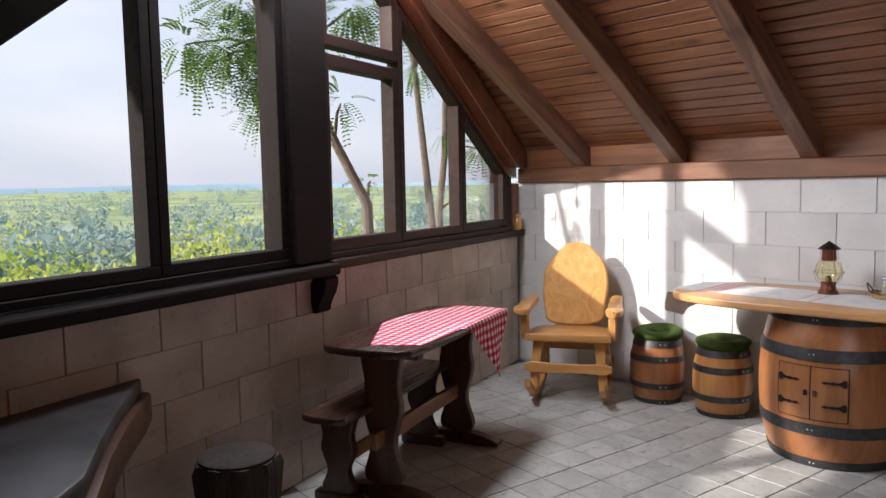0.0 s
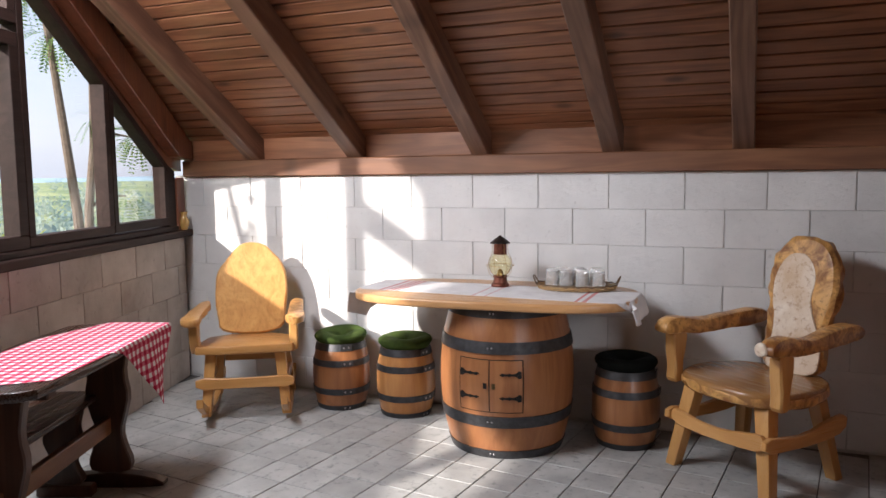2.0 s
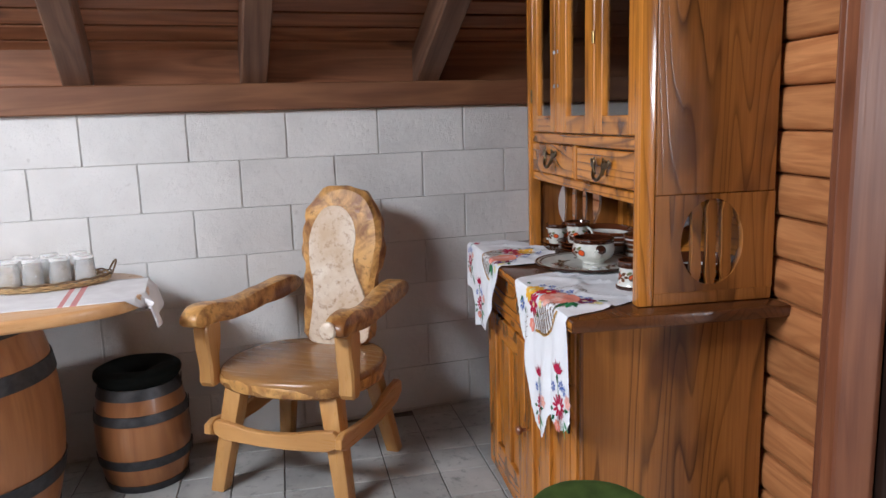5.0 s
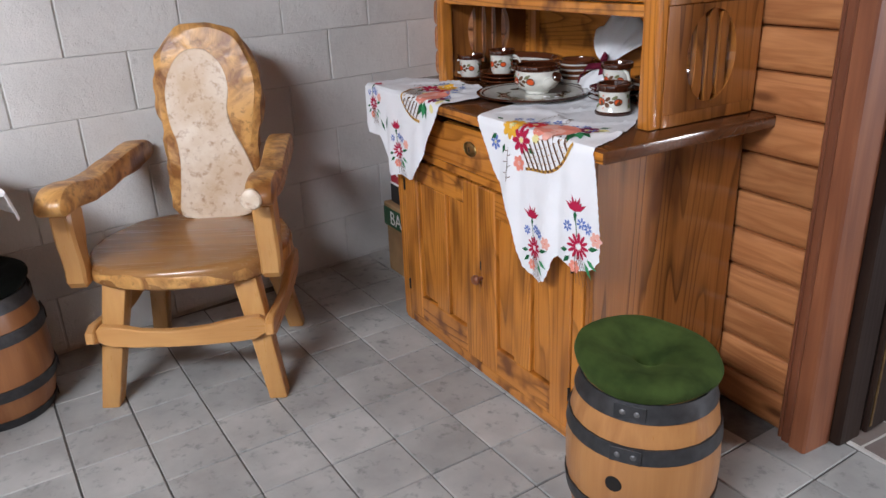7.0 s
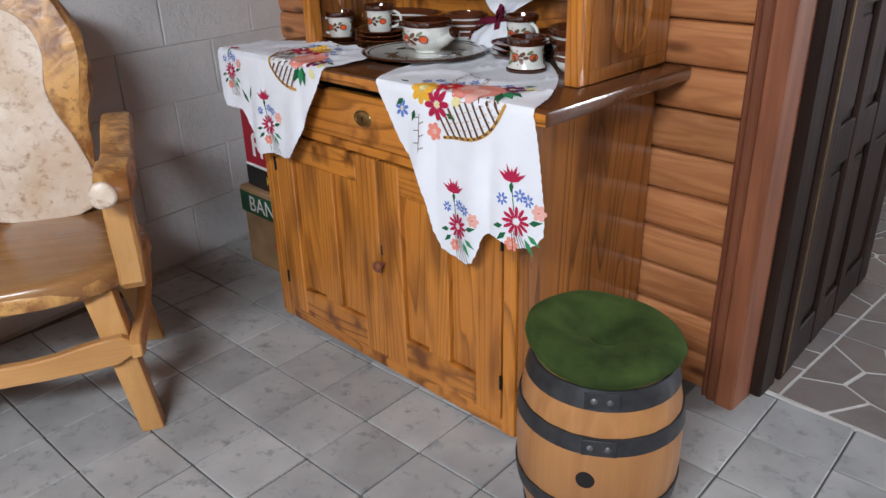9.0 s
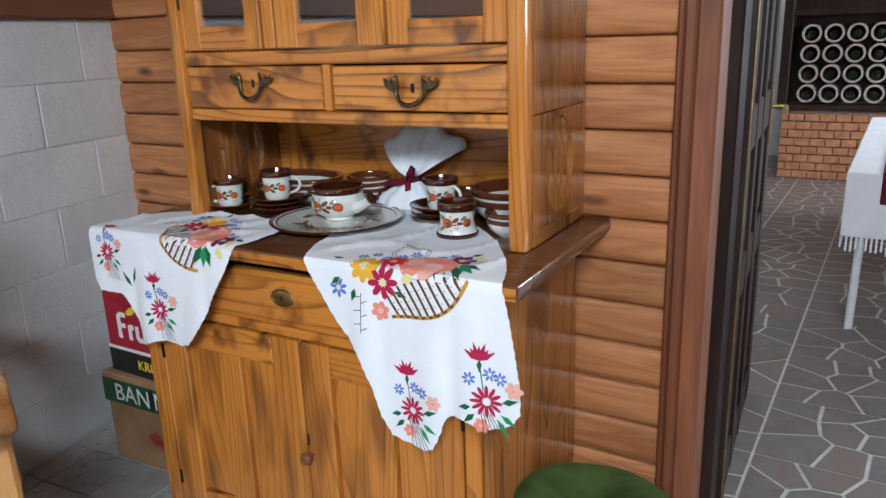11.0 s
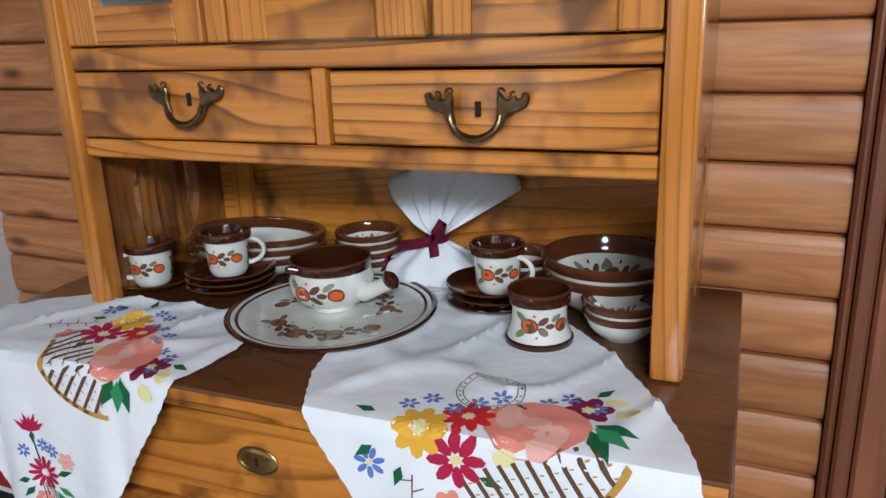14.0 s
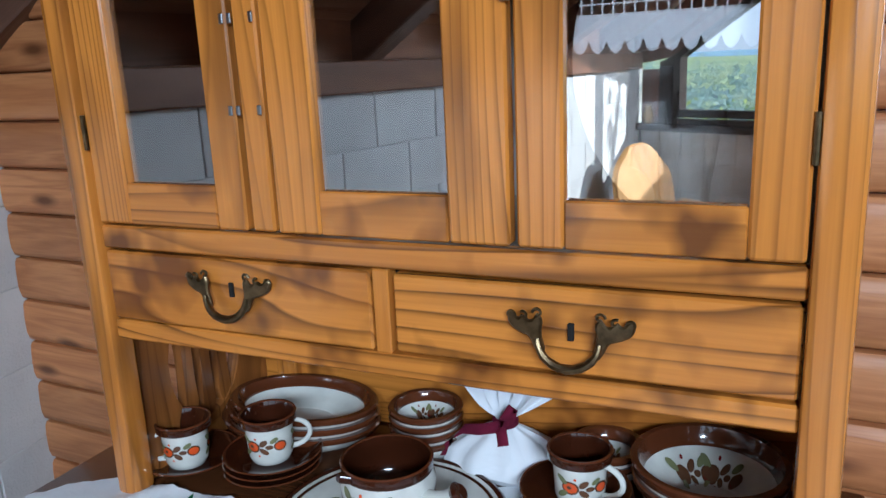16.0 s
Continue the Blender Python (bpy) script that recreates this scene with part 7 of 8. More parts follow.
def lay_cloth(name, outline, step, fold, mat, m, label, category):
    """A cloth cut to an outline in flat (u, v), then laid by fold(u, v)."""
    b = cut_sheet(outline, step)
    uv = b.loops.layers.uv.new("UVMap")
    for f in b.faces:
        for lp in f.loops:
            lp[uv].uv = (lp.vert.co.x, lp.vert.co.y)
    for v in b.verts:
        v.co = fold(v.co.x, v.co.y)
    ob = solid(name, b, mat, label, category, m=m, smooth=True)
    s = ob.modifiers.new("thick", "SOLIDIFY")
    s.thickness, s.offset = 0.0012, 1.0
    return ob


def over_table(u, v):
    """The near long edge of the table is at v = -0.25; past it the cloth hangs."""
    z = 0.7518 + 0.0015 * max(0, noise.noise(Vector((u * 9, v * 9, 0))))
    if v < -0.252:
        drop = -0.252 - v
        return Vector((u + 0.10 * drop, -0.256 - 0.03 * drop - 0.010 * math.sin(u * 24) * min(1, drop * 5), 0.749 - drop))
    if u > 0.605:
        return Vector((0.609, v, 0.749 - (u - 0.605)))
    return Vector((u, v, z))


lay_cloth("gingham_cloth", [(-0.52, -0.01), (-0.44, -0.225), (-0.06, -0.245), (0.04, -0.27), (0.22, -0.42), (0.38, -0.60), (0.46, -0.43), (0.59, -0.25), (0.604, -0.10), (0.604, 0.05), (0.25, 0.20), (-0.02, 0.21)], 0.022, over_table, gingham(), TT, "red and white gingham cloth askew over the trestle table", "tablecloth")

# ---- runner, lantern and tray on the barrel table ----
def runner_material():
    w = Mat("grey_white_runner", 0.9, 0, 0.2)
    uv = w.add("ShaderNodeUVMap")
    sep = w.add("ShaderNodeSeparateXYZ")
    w.l.new(uv.outputs[0], sep.inputs[0])
    y = sep.outputs[1]
    stripes = None
    for c, wd in ((0.50, 0.008), (0.53, 0.010), (0.56, 0.008), (0.60, 0.010), (0.05, 0.004), (-0.02, 0.004), (-0.50, 0.008), (-0.54, 0.010)):
        d = w.math("ABSOLUTE", w.math("SUBTRACT", y, c))
        hit = w.math("LESS_THAN", d, wd)
        stripes = hit if stripes is None else w.math("MAXIMUM", stripes, hit)
    tc = w.add("ShaderNodeTexCoord")
    n1 = w.noise(tc.outputs["Object"], 12, 4)
    base = w.mix(w.ramp(n1, (0.3, (0, 0, 0)), (0.7, (1, 1, 1))), (0.62, 0.60, 0.60), (0.74, 0.73, 0.73))
    w.colour(w.mix(w.math("MULTIPLY", stripes, 0.75), base, (0.55, 0.12, 0.11)))
    w.bump(w.noise(tc.outputs["Object"], 520, 2), 0.35, 0.001)
    w.bump(w.noise(tc.outputs["Object"], 11, 3), 0.35, 0.006)
    return w.m


def over_barrel(u, v):
    """u across, v along the oval top; both ends hang."""
    z = 0.8235 + 0.0025 * max(0.0, noise.noise(Vector((u * 10, v * 10, 3))))
    for s in (1, -1):
        if s * v > 0.765:
            drop = s * v - 0.765
            return Vector((u * (1 - 0.25 * drop) + 0.02 * math.sin(9 * drop + u * 8), s * (0.772 + 0.035 * math.sin(drop * 9) + 0.012 * math.sin(u * 25)), 0.820 - drop))
    edge = 0.395 * max(0.0, 1 - abs(v / 0.77) ** 3.2) ** 0.31
    if u < -edge:
        return Vector((-edge - 0.006, v, 0.82 - min(0.05, (-edge - u) * 0.8)))
    return Vector((u, v, z))


BT = pose(4.338, 1.757, 0)
lay_cloth("table_runner", [(-0.25, -0.86), (-0.20, 0.90), (-0.05, 0.95), (0.16, 0.90), (0.20, 0.2), (0.16, -0.84), (-0.05, -0.87)], 0.028, over_barrel, runner_material(), BT, "greyish white runner with red stripes along the barrel table", "table runner")

M_COPPER = plain("tarnished_copper", (0.20, 0.075, 0.05), 0.42, 0.85, 0.4, 60, 0.25)
M_ROOFTIN = plain("dark_bronze_tin", (0.05, 0.04, 0.035), 0.42, 0.8, 0.4, 60, 0.2)
M_AMBER = glass("amber_globe_glass", (0.95, 0.92, 0.74), 0.02)
M_CLEAR = glass("clear_drinking_glass", (0.98, 0.99, 0.99), 0.04)
M_CLEAR.node_tree.nodes["Principled BSDF"].inputs["Transmission Weight"].default_value = 0.82


def lantern():
    t = thing("ship_lantern", pose(4.46, 1.77, 0.826), "small brass ship's lantern with an amber globe on the runner", "lantern")
    part("base", lathe([(0, 0), (0.05, 0), (0.052, 0.008), (0.046, 0.018), (0.04, 0.022), (0.036, 0.05), (0.042, 0.056), (0.036, 0.062), (0, 0.062)], 32), M_COPPER, t, smooth=True)
    globe = [(0.030, 0.058), (0.052, 0.078), (0.064, 0.105), (0.066, 0.125), (0.058, 0.155), (0.042, 0.178), (0.032, 0.186)]
    part("globe", lathe(globe + [(r - 0.003, z) for r, z in globe[::-1]], 36), M_AMBER, t, "amber glass globe", smooth=True)
    part("burner", lathe([(0, 0.062), (0.018, 0.062), (0.016, 0.085), (0.008, 0.095), (0, 0.10)], 16), M_BRASS, t, smooth=True)
    part("chimney", lathe([(0.036, 0.180), (0.038, 0.186), (0.036, 0.240), (0.040, 0.244), (0, 0.246)], 28), M_COPPER, t, smooth=True)
    part("cap", lathe([(0.058, 0.242), (0.056, 0.247), (0.030, 0.268), (0.012, 0.279), (0.006, 0.286), (0, 0.287)], 12), M_ROOFTIN, t, "dark pointed tin cap")
    for k in range(4):
        a = math.pi / 4 + k * math.pi / 2
        w = [(0.044, 0.050), (0.068, 0.075), (0.077, 0.115), (0.070, 0.150), (0.050, 0.185), (0.046, 0.24)]
        part("guard_wire", tube([(r * math.cos(a), r * math.sin(a), z) for r, z in w], 0.0016, 6), M_BRASS, t, smooth=True)
    part("guard_ring", tube([(0.0785 * math.cos(q), 0.0785 * math.sin(q), 0.118) for q in [2 * math.pi * k / 36 for k in range(36)]], 0.0016, 6, True), M_BRASS, t, smooth=True)
    return t


lantern()

tray = thing("wicker_tray", pose(4.50, 1.345, 0.8265, 0, 0, 10), "oval wicker tray with a woven rim on the runner", "tray")
M_WICKER = plain("honey_wicker", (0.42, 0.27, 0.12), 0.6, 0, 0.35, 60, 0.3)
M_WICKER_D = plain("dark_wicker_rim", (0.13, 0.075, 0.035), 0.55, 0, 0.35, 60, 0.3)
part("tray_base", prism(ellipse(0, 0, 0.125, 0.205, 0, 40), 0.0, 0.008, 0.002), M_WICKER, tray)
for k in range(4):
    pts = [((0.126 + 0.004 * k) * math.cos(a), (0.206 + 0.004 * k) * math.sin(a), 0.006 + 0.007 * k + 0.0025 * math.sin(20 * a + k * math.pi)) for a in [2 * math.pi * j / 80 for j in range(80)]]
    part("rim_cane", tube(pts, 0.0038, 6, True), M_WICKER if k < 3 else M_WICKER_D, tray, smooth=True)
for s in (1, -1):
    pts = [(0.05 * math.cos(a), s * (0.212 + 0.022 * math.sin(a)), 0.028 + 0.042 * math.sin(a)) for a in [math.pi * j / 12 for j in range(13)]]
    part("tray_handle", tube(pts, 0.004, 6), M_WICKER_D, tray, smooth=True)


def tumbler(x, y, turned, group="glasses on the tray"):
    """A faceted drinking glass, upside down or upright."""
    b = lathe([(0, 0.0), (0.030, 0.0), (0.033, 0.006), (0.038, 0.101), (0.0385, 0.104), (0.0358, 0.103), (0.0310, 0.014), (0, 0.012)], 22)
    m = pose(x, y, 0.8348) if not turned else pose(x, y, 0.8348 + 0.1045, 180, 0, 0)
    return solid("tumbler", b, M_CLEAR, "clear drinking glass standing on the wicker tray", "glass", group, m=m, smooth=True)


for k, (dx, dy) in enumerate(((-0.045, -0.13), (-0.05, -0.045), (-0.05, 0.045), (-0.04, 0.125), (0.04, -0.10), (0.045, 0.0), (0.04, 0.09))):
    tumbler(4.50 + dx, 1.345 + dy, True)

# ---- vase on the sill, boxes beside the dresser ----
vase = solid("vase", lathe([(0, 0), (0.022, 0), (0.026, 0.01), (0.036, 0.04), (0.036, 0.06), (0.024, 0.09), (0.02, 0.105), (0.028, 0.128), (0.026, 0.128), (0.016, 0.10), (0.0, 0.09)], 28), glaze("ochre_glaze", (0.50, 0.30, 0.09), 0.25), "small ochre ceramic vase on the window sill", "vase", m=NORTH @ pose(0.115, 0.045, 1.0852), smooth=True)

M_RED = plain("red_printed_card", (0.33, 0.012, 0.028), 0.5, 0, 0.12, 8, 0.05)
M_BLACKCARD = plain("black_printed_card", (0.012, 0.011, 0.012), 0.5, 0, 0.2, 8, 0.05)
M_CARD = plain("brown_cardboard", (0.30, 0.18, 0.085), 0.85, 0, 0.2, 10, 0.15)
M_GREENP = plain("dark_green_print", (0.015, 0.075, 0.03), 0.6, 0, 0.15, 10, 0.05)
M_WHITEP = plain("white_print", (0.75, 0.74, 0.72), 0.6, 0, 0.05, 10, 0)
M_YELLOWP = plain("yellow_print", (0.80, 0.62, 0.03), 0.6, 0, 0.08, 10, 0)
M_REDP = plain("faded_red_print", (0.38, 0.07, 0.04), 0.6, 0, 0.15, 10, 0)


def lettering(text, size, mat, parent, m):
    c = bpy.data.curves.new("lettering", "FONT")
    c.body, c.size, c.extrude, c.align_x = text, size, 0.0004, "LEFT"
    c.materials.append(mat)
    ob = new("lettering", c)
    ob.parent = parent
    ob.matrix_basis = m
    return ob


# frame of the boxes' fronts: x runs west as for the dresser, the front looks to -y
crate = thing("banana_box", CAB @ pose(-1.48, 0.0, 0, 0, 0, 0), "brown cardboard fruit box with a green printed band", "box")
part("carton", box(0, 0, 0.004, 0.40, 0.30, 0.30, 0.004), M_CARD, crate)
part("lid", box(-0.006, -0.006, 0.215, 0.406, 0.306, 0.325, 0.004), M_CARD, crate)
part("printed_band", box(-0.0065, -0.0078, 0.222, 0.4065, -0.0062, 0.305), M_GREENP, crate)
lettering("BAN", 0.085, M_WHITEP, crate, pose(0.05, -0.0082, 0.235, 90, 0, 0))
lettering("NA", 0.085, M_WHITEP, crate, pose(0.235, -0.0082, 0.235, 90, 0, 0))
part("hand_hole", box(0.205, -0.0085, 0.235, 0.235, -0.0079, 0.30), M_BLACKCARD, crate)
for k in range(5):
    part("printed_mark", upright(ellipse(0.20 + 0.02 * k, 0.11 + 0.012 * math.sin(k * 2), 0.017, 0.026, 0.6, 10), -0.0012, -0.0004), M_REDP, crate)
juice = thing("juice_crate", CAB @ pose(-1.455, 0.02, 0.3265, 0, 0, -2), "dark red and black printed carton on the fruit box", "box")
part("carton", box(0, 0, 0, 0.36, 0.26, 0.29, 0.004), M_RED, juice)
part("black_band", box(-0.001, -0.0016, 0.001, 0.361, -0.0002, 0.082), M_BLACKCARD, juice)
part("white_line", box(-0.001, -0.0022, 0.082, 0.361, -0.0003, 0.092), M_WHITEP, juice)
lettering("KRUŠKA", 0.048, M_YELLOWP, juice, pose(0.135, -0.0024, 0.026, 90, 0, 0))
for pts in ([(0.06, 0.125), (0.06, 0.20), (0.075, 0.215), (0.105, 0.215), (0.105, 0.20), (0.078, 0.198), (0.078, 0.178), (0.10, 0.178), (0.10, 0.162), (0.078, 0.162), (0.078, 0.125)],
            [(0.112, 0.125), (0.112, 0.175), (0.126, 0.18), (0.14, 0.176), (0.14, 0.162), (0.128, 0.16), (0.128, 0.125)],
            [(0.148, 0.178), (0.148, 0.135), (0.162, 0.123), (0.185, 0.125), (0.198, 0.123), (0.198, 0.178), (0.182, 0.178), (0.182, 0.140), (0.164, 0.140), (0.164, 0.178)]):
    part("white_mark", upright(pts, -0.0014, -0.0004), M_WHITEP, juice)
part("leaf_mark", upright(ellipse(0.135, 0.225, 0.026, 0.012, 0.5, 12), -0.0014, -0.0004), M_YELLOWP, juice)

# ---- glasses, shell and lace inside the dresser ----
for k, (x, y, h, r) in enumerate(((-0.81, 0.16, 0.10, 0.024), (-0.775, 0.14, 0.16, 0.027), (-0.735, 0.17, 0.09, 0.025), (-0.72, 0.11, 0.11, 0.022), (-0.17, 0.16, 0.15, 0.026), (-0.13, 0.12, 0.12, 0.026), (-0.10, 0.15, 0.12, 0.024), (-0.075, 0.11, 0.12, 0.025), (-0.185, 0.24, 0.19, 0.028), (-0.12, 0.23, 0.16, 0.03))):
    b = lathe([(0, 0), (r * 0.85, 0), (r * 0.8, 0.008), (r, h * 0.5), (r * 0.62 if k % 3 == 1 else r, h), (r * 0.55 if k % 3 == 1 else r * 0.93, h), (r * 0.92, h * 0.5), (r * 0.7, 0.014), (0, 0.012)], 20)
    solid("glass", b, M_CLEAR, "clear glass standing inside the dresser", "glass", "glassware in the dresser", m=CAB @ pose(x, y, 1.3365), smooth=True)
shell = lathe([(0, 0.0), (0.02, 0.002), (0.034, 0.009), (0.036, 0.012), (0.02, 0.006), (0, 0.006)], 30)
solid("shell", roughen(shell, 0.003, 0.02), glaze("pale_shell", (0.5, 0.37, 0.22), 0.4), "pale round shell leaning inside the dresser pane", "shell", m=CAB @ pose(-0.185, 0.05, 1.388, 75, 30, 0), smooth=True)


def lace(x0, x1, z0, z1, y):
    """A crocheted edging: open mesh above, dense band and scallops below."""
    t = thing("lace_edging", CAB, "white crocheted lace hanging behind the dresser pane", "lace", "lace in the dresser")
    n = int((x1 - x0) / 0.0105)
    b = bmesh.new()
    for k in range(n + 1):
        x = x0 + (x1 - x0) * k / n
        box(x - 0.0008, y, z0 + 0.035, x + 0.0008, y + 0.001, z1, 0, 1, b)
    z = z0 + 0.037
    while z < z1:
        box(x0, y + 0.0003, z - 0.0007, x1, y + 0.0013, z + 0.0007, 0, 1, b)
        z += 0.0105
    part("open_mesh", b, M_LINEN, t)
    o = [(x0, z0 + 0.036), (x0, z0 + 0.012)]
    m = int((x1 - x0) / 0.018)
    for k in range(m):
        xa = x0 + (x1 - x0) * k / m
        w = (x1 - x0) / m
        o += [(xa + w * 0.2, z0 + 0.002), (xa + w * 0.5, z0 - 0.002), (xa + w * 0.8, z0 + 0.002), (xa + w, z0 + 0.012)]
    o += [(x1, z0 + 0.036)]
    part("scalloped_band", upright(o, y, y + 0.0012), M_LINEN, t)
    return t


lace(-0.235, -0.05, 1.545, 1.66, 0.035)
lace(-0.80, -0.70, 1.565, 1.66, 0.035)

# ---- table with cloths in the back room ----
dining = thing("long_table", LOGW @ pose(2.33, 1.83, 0), "white-legged table under cloths in the back room", "table")
M_WHITEMETAL = plain("white_painted_metal", (0.72, 0.72, 0.72), 0.4, 0, 0.08, 20, 0.05)
part("tabletop", box(0.0, 0.0, 0.70, 1.6, 2.2, 0.73, 0.005), M_WHITEMETAL, dining)
for x, y in ((0.06, 0.06), (1.54, 0.06), (0.06, 2.14), (1.54, 2.14)):
    part("leg", tube([(x, y, 0), (x + 0.01, y + 0.02, 0.70)], 0.018, 10), M_WHITEMETAL, dining, smooth=True)
wc = box(-0.012, -0.012, 0.45, 1.6, 2.2, 0.736, 0.006)
cl = solid("white_tablecloth", wc, M_LINEN, "white woven tablecloth with fringes over the long table", "tablecloth", m=LOGW @ pose(2.33, 1.83, 0))
fr = bmesh.new()
rq = random.Random(3)
for k in range(110):
    q = 0.01 + 2.15 * k / 110
    box(-0.013, q, 0.45 - rq.uniform(0.05, 0.075), -0.009, q + 0.008, 0.455, 0, 1, fr)
    if q < 1.55:
        box(q, -0.013, 0.45 - rq.uniform(0.05, 0.075), q + 0.008, -0.009, 0.455, 0, 1, fr)
tagged(part("fringe", fr, M_LINEN, cl), kind="stuff")
M_WINE = velvet("burgundy_cloth", (0.14, 0.02, 0.03), (0.08, 0.01, 0.018))
solid("burgundy_runner", box(0.12, -0.0165, 0.60, 1.3, 2.2, 0.742, 0.008), M_WINE, "burgundy cloth laid over the white tablecloth", "table runner", m=LOGW @ pose(2.33, 1.83, 0))

M_CLOTHW = linen("white_cotton_cloth", (0.72, 0.72, 0.72))
nook = thing("side_table", LOGW @ pose(1.08, 3.0, 0), "low dark table under a white cloth behind the door", "table")
part("tabletop", box(0.02, 0.02, 0.42, 0.62, 0.6, 0.45, 0.004), M_DOOR, nook)
for x, y in ((0.07, 0.07), (0.57, 0.07), (0.07, 0.55), (0.57, 0.55)):
    part("leg", leg_between((x, y, 0), (x, y, 0.42), 0.045, 0.05, 0.004), M_DOOR, nook)
nb = box(0, 0, 0.15, 0.64, 0.62, 0.456, 0.012, 2)
solid("white_cloth", roughen(nb, 0.006, 0.05), M_CLOTHW, "white fringed cloth over the low table", "tablecloth", m=LOGW @ pose(1.08, 3.0, 0))

# ---- pieces: blocks, floor tiles, crazy paving ----
def block_mesh(length, seed, mat, h=0.2065):
    b = box(0.0032, -0.005, 0.0006, length - 0.0032, 0.012, h - 0.0006, 0.0022)
    for v in b.verts:
        v.co.y += 0.0022 * noise.noise(Vector((v.co.x * 5, v.co.z * 7, seed * 3.1)))
        v.co.x += 0.002 * noise.noise(Vector((seed, v.co.z * 9, 1.0)))
        v.co.z += 0.0015 * noise.noise(Vector((seed, v.co.x * 9, 2.0)))
    return mesh_of("block", b, mat)


def lay_blocks(parent, to_wall, length, rows, mat, first, z_top, bl=0.4115, h=0.2065):
    """Courses of blocks in running bond, each one a piece of the wall."""
    full = [block_mesh(bl, k, mat, h) for k in range(6)]
    cut = {}
    r = random.Random(7)
    for row in range(rows):
        x = -bl + ((first + row * bl / 2) % bl)
        z = z_top - (row + 1) * h
        while x < length:
            x0, x1 = max(x, 0.0), min(x + bl, length)
            if x1 - x0 > 0.03:
                if x1 - x0 > bl - 0.001:
                    me = r.choice(full)
                else:
                    key = round(x1 - x0, 3)
                    me = cut.setdefault(key, block_mesh(x1 - x0, 9, mat, h))
                ob = new("block", me)
                ob.parent = parent
                ob.matrix_basis = to_wall @ pose(x0, 0, z)
            x += bl


# east wall: x of the piece runs north to south
EAST_M = Matrix.Translation((WX, 4.28, 0)) @ Matrix.Rotation(-math.pi / 2, 4, "Z")
lay_blocks(wall_east, EAST_M @ Matrix.Diagonal((1, 1, 1, 1)), 5.30, 7, M_BLOCK, (4.28 - 1.634) % 0.4115, 1.4575)
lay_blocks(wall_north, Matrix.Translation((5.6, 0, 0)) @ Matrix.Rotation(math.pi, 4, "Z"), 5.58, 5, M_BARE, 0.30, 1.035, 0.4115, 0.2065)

# grey floor tiles, square, laid parallel to the log wall
TILE, TURN = 0.2035, radians(-6.5)
r = random.Random(11)
tile_me = []
for k in range(6):
    b = box(0.0025, 0.0025, -0.02, TILE - 0.0025, TILE - 0.0025, 0.0, 0.0022)
    for v in b.verts:
        v.co.x += 0.0012 * noise.noise(Vector((k * 3.3, v.co.y * 20, 0)))
        v.co.y += 0.0012 * noise.noise(Vector((v.co.x * 20, k * 2.1, 0)))
    tile_me.append(mesh_of("tile", b, M_TILE))
rest = []
ux, uy = Vector((math.cos(TURN), math.sin(TURN), 0)), Vector((-math.sin(TURN), math.cos(TURN), 0))
org = Vector((3.911, 0.185, 0))
spots = []
for i in range(-26, 8):
    for j in range(-7, 26):
        p = org + ux * (i * TILE) + uy * (j * TILE)
        c = p + (ux + uy) * TILE / 2
        if not (-0.7 < c.x < 4.80):
            continue
        if c.y > NC.y - (NC.x - c.x) * math.tan(NA) + 0.03:
            continue
        inside = (c - LC).dot(Vector((-math.sin(LA), math.cos(LA), 0)))
        if inside < (-0.10 if (c - LC).dot(Vector((-math.cos(LA), -math.sin(LA), 0))) > lw + 0.06 else 0.02):
            continue
        spots.append((abs(c.x - 3.3) + abs(c.y - 1.0), p, i, j))
spots.sort(key=lambda q: q[0])
for n, (_, p, i, j) in enumerate(spots):
    m = pose(p.x, p.y, 0.0016 * (r.random() - 0.7), r.uniform(-0.25, 0.25), r.uniform(-0.25, 0.25), math.degrees(TURN))
    if n < 300:
        ob = new("tile", r.choice(tile_me))
        ob.parent = floor_thing
        ob.matrix_basis = m
    else:
        rest.append(m)
tmp = bmesh.new()
for m in rest:
    q = [m @ Vector(c) for c in ((0.0025, 0.0025, 0), (TILE - 0.0025, 0.0025, 0), (TILE - 0.0025, TILE - 0.0025, 0), (0.0025, TILE - 0.0025, 0))]
    lo = [c - Vector((0, 0, 0.012)) for c in q]
    vs, ls = [tmp.verts.new(c) for c in q], [tmp.verts.new(c) for c in lo]
    tmp.faces.new(vs)
    for k in range(4):
        tmp.faces.new((vs[k], ls[k], ls[(k + 1) % 4], vs[(k + 1) % 4]))
ob = part("far_tiles", tmp, M_TILE, floor_thing)
tagged(ob, kind="stuff")


# crazy paving printed in squares: irregular stones, each one a piece
def clip(poly, nx, ny, d):
    out = []
    for (ax, ay), (bx, by) in zip(poly, poly[1:] + poly[:1]):
        da, db = ax * nx + ay * ny - d, bx * nx + by * ny - d
        if da <= 0:
            out.append((ax, ay))
        if (da < 0 < db) or (db < 0 < da):
            t = da / (da - db)
            out.append((ax + (bx - ax) * t, ay + (by - ay) * t))
    return out


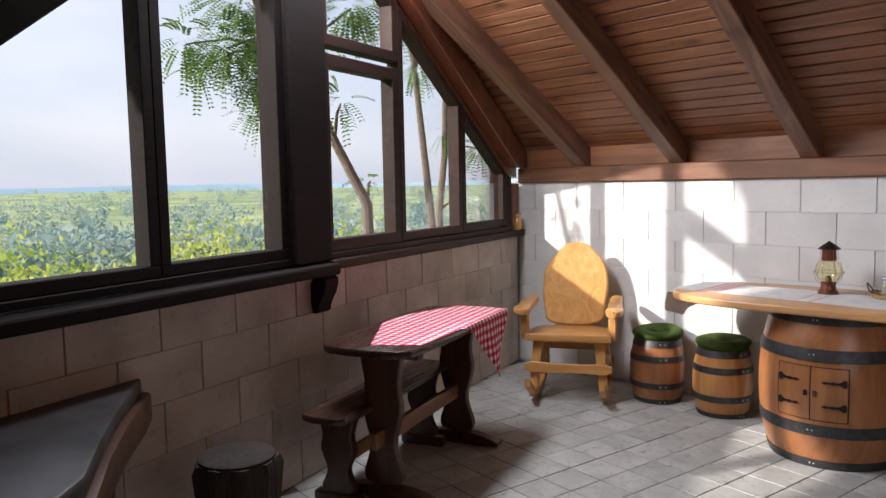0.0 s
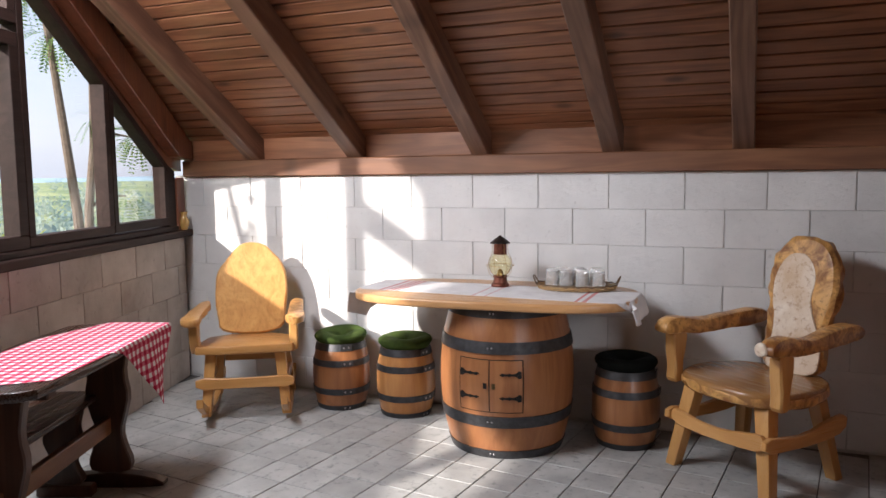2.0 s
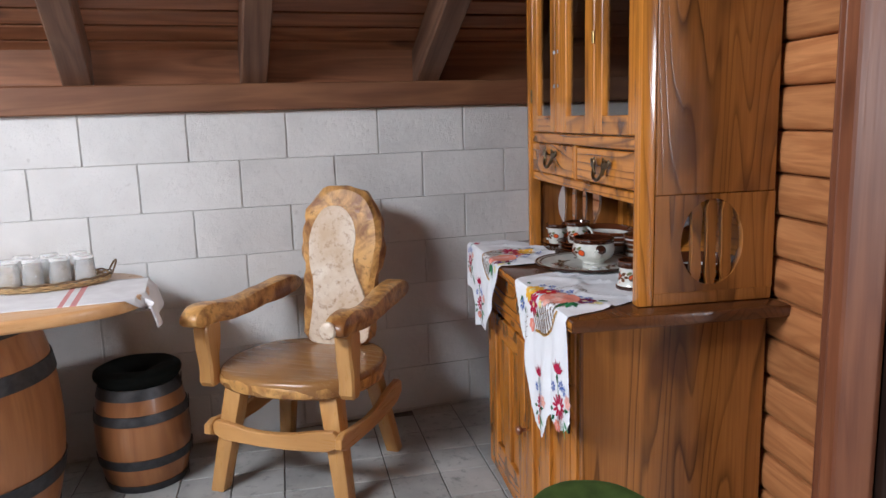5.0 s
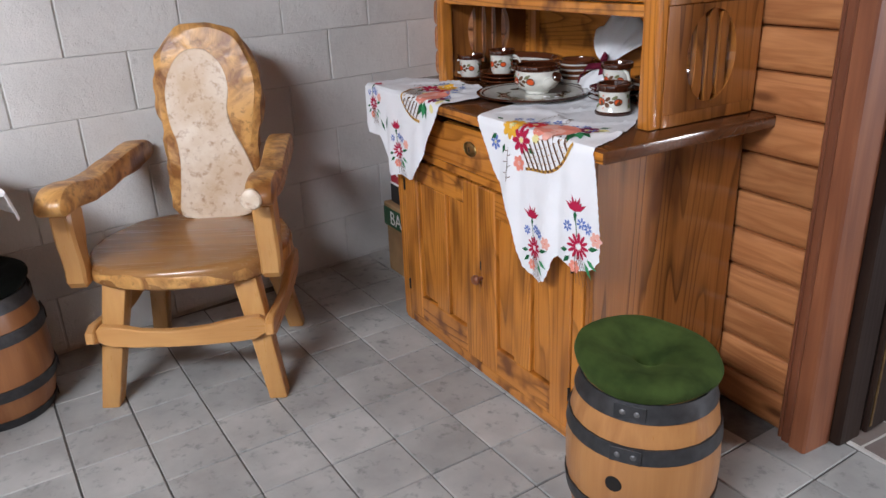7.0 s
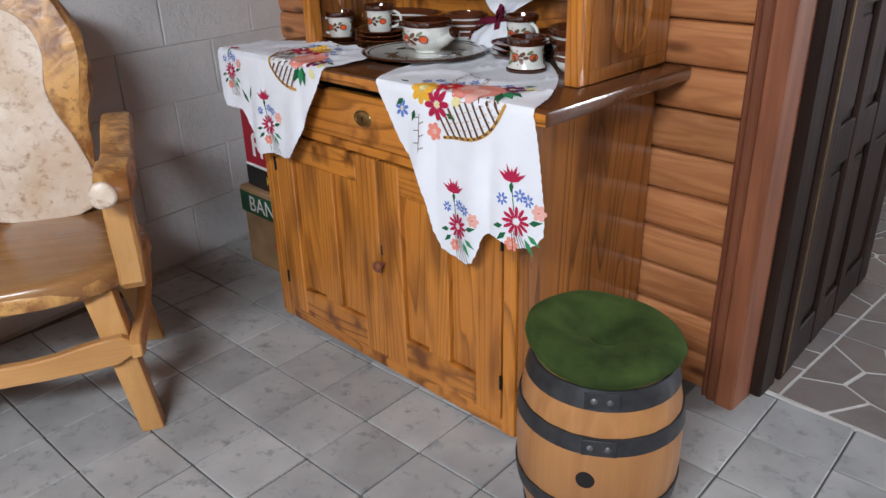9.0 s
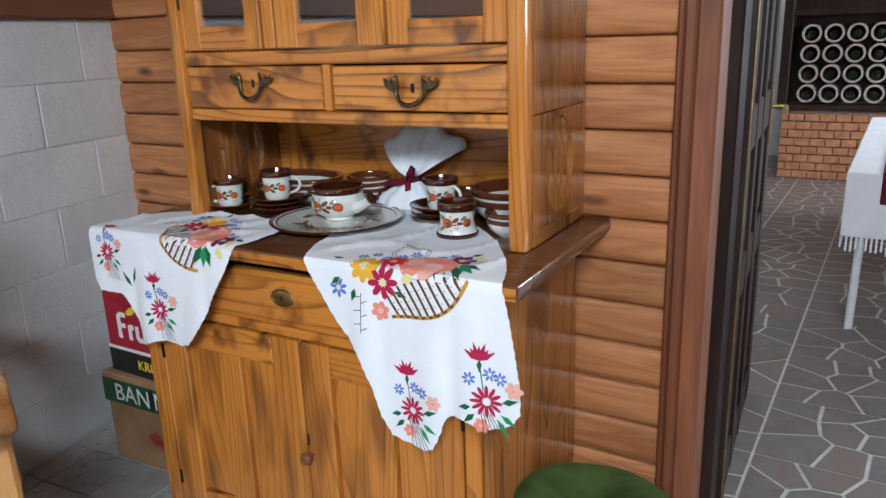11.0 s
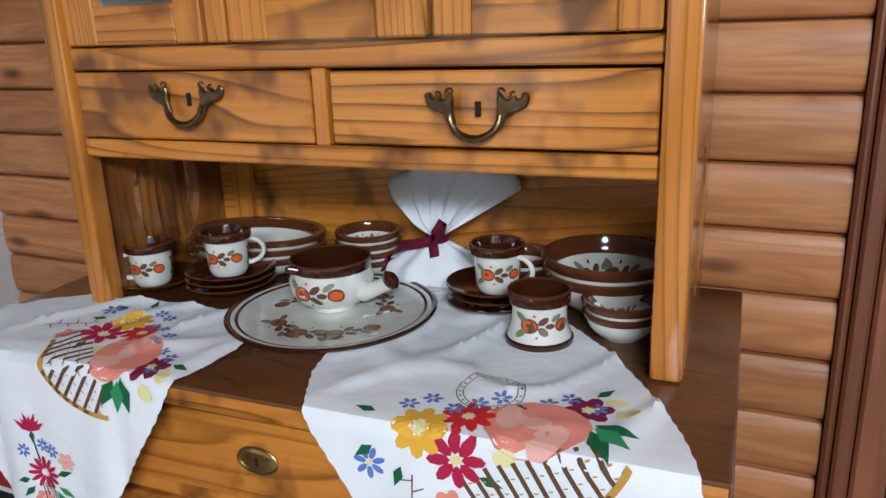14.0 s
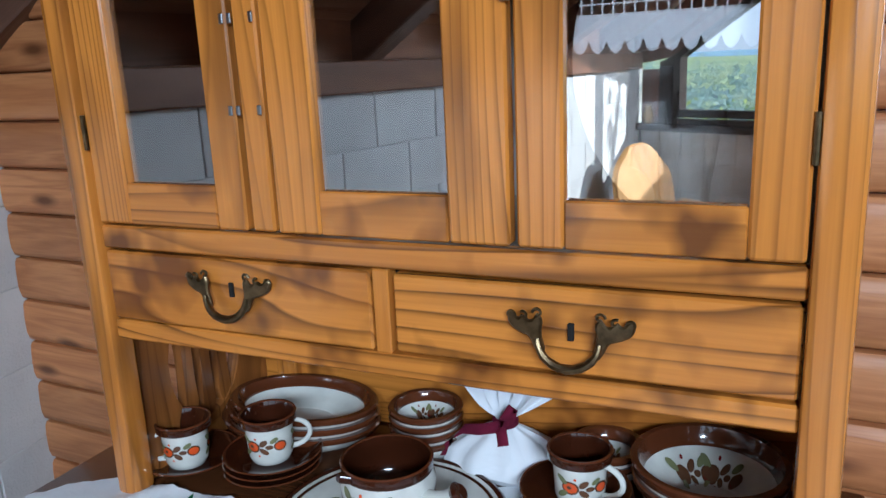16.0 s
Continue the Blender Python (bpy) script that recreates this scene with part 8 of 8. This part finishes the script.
def paving(x0, x1, y0, y1, limit):
    """Voronoi stones inside squares of 0.45 m, in the frame of the log wall."""
    rr = random.Random(21)
    made = 0
    joined = bmesh.new()
    sq = 0.45
    cells = []
    ix = int((x1 - x0) / sq) + 1
    for i in range(ix):
        for j in range(int((y1 - y0) / sq) + 1):
            cells.append((math.hypot(i * sq + x0 - 2.6, j * sq + y0 - 0.9), x0 + i * sq, y0 + j * sq))
    cells.sort()
    for _, cx, cy in cells:
        pts = [(cx + sq * (gx + 0.08 + 0.84 * rr.random()) / 3, cy + sq * (gy + 0.08 + 0.84 * rr.random()) / 3) for gx in range(3) for gy in range(3)]
        for k, (px, py) in enumerate(pts):
            poly = [(cx + 0.005, cy + 0.005), (cx + sq - 0.005, cy + 0.005), (cx + sq - 0.005, cy + sq - 0.005), (cx + 0.005, cy + sq - 0.005)]
            for l, (qx, qy) in enumerate(pts):
                if l != k and len(poly) > 2:
                    dx, dy = qx - px, qy - py
                    dd = math.hypot(dx, dy)
                    poly = clip(poly, dx / dd, dy / dd, (dx * (px + qx) + dy * (py + qy)) / 2 / dd - 0.0068)
            if len(poly) < 3:
                continue
            mx, my = sum(p[0] for p in poly) / len(poly), sum(p[1] for p in poly) / len(poly)
            if made < limit:
                b = bmesh.new()
                top = [b.verts.new((p[0] - mx, p[1] - my, 0.0)) for p in poly]
                bot = [b.verts.new((p[0] - mx, p[1] - my, -0.008)) for p in poly]
                try:
                    b.faces.new(top)
                except ValueError:
                    continue
                for a in range(len(poly)):
                    b.faces.new((top[a], bot[a], bot[(a + 1) % len(poly)], top[(a + 1) % len(poly)]))
                bmesh.ops.recalc_face_normals(b, faces=b.faces)
                part("stone", b, M_STONE, back_floor, m=pose(mx, my, 0.0045 + 0.0008 * rr.random()))
                made += 1
            else:
                try:
                    joined.faces.new([joined.verts.new((p[0], p[1], 0.0040)) for p in poly])
                except ValueError:
                    pass
    bmesh.ops.recalc_face_normals(joined, faces=joined.faces)
    tagged(part("far_stones", joined, M_STONE, back_floor), kind="stuff")


paving(0.85, 5.5, 0.125, 6.6, 290)

# bricks of the fireplace and of the rack's base
for (host, x0, x1, ya, z0, z1) in BRICKWORK:
    row = 0
    z = z0
    while z + 0.06 < z1:
        x = x0 - (0.06 if row % 2 else 0)
        while x < x1:
            a, c = max(x, x0), min(x + 0.118, x1)
            if c - a > 0.03:
                ob = new("brick", brick_me)
                ob.parent = host
                ob.matrix_basis = pose(a, ya, z) @ Matrix.Diagonal(((c - a) / 0.118, 1, 1, 1))
            x += 0.125
        z += 0.073
        row += 1
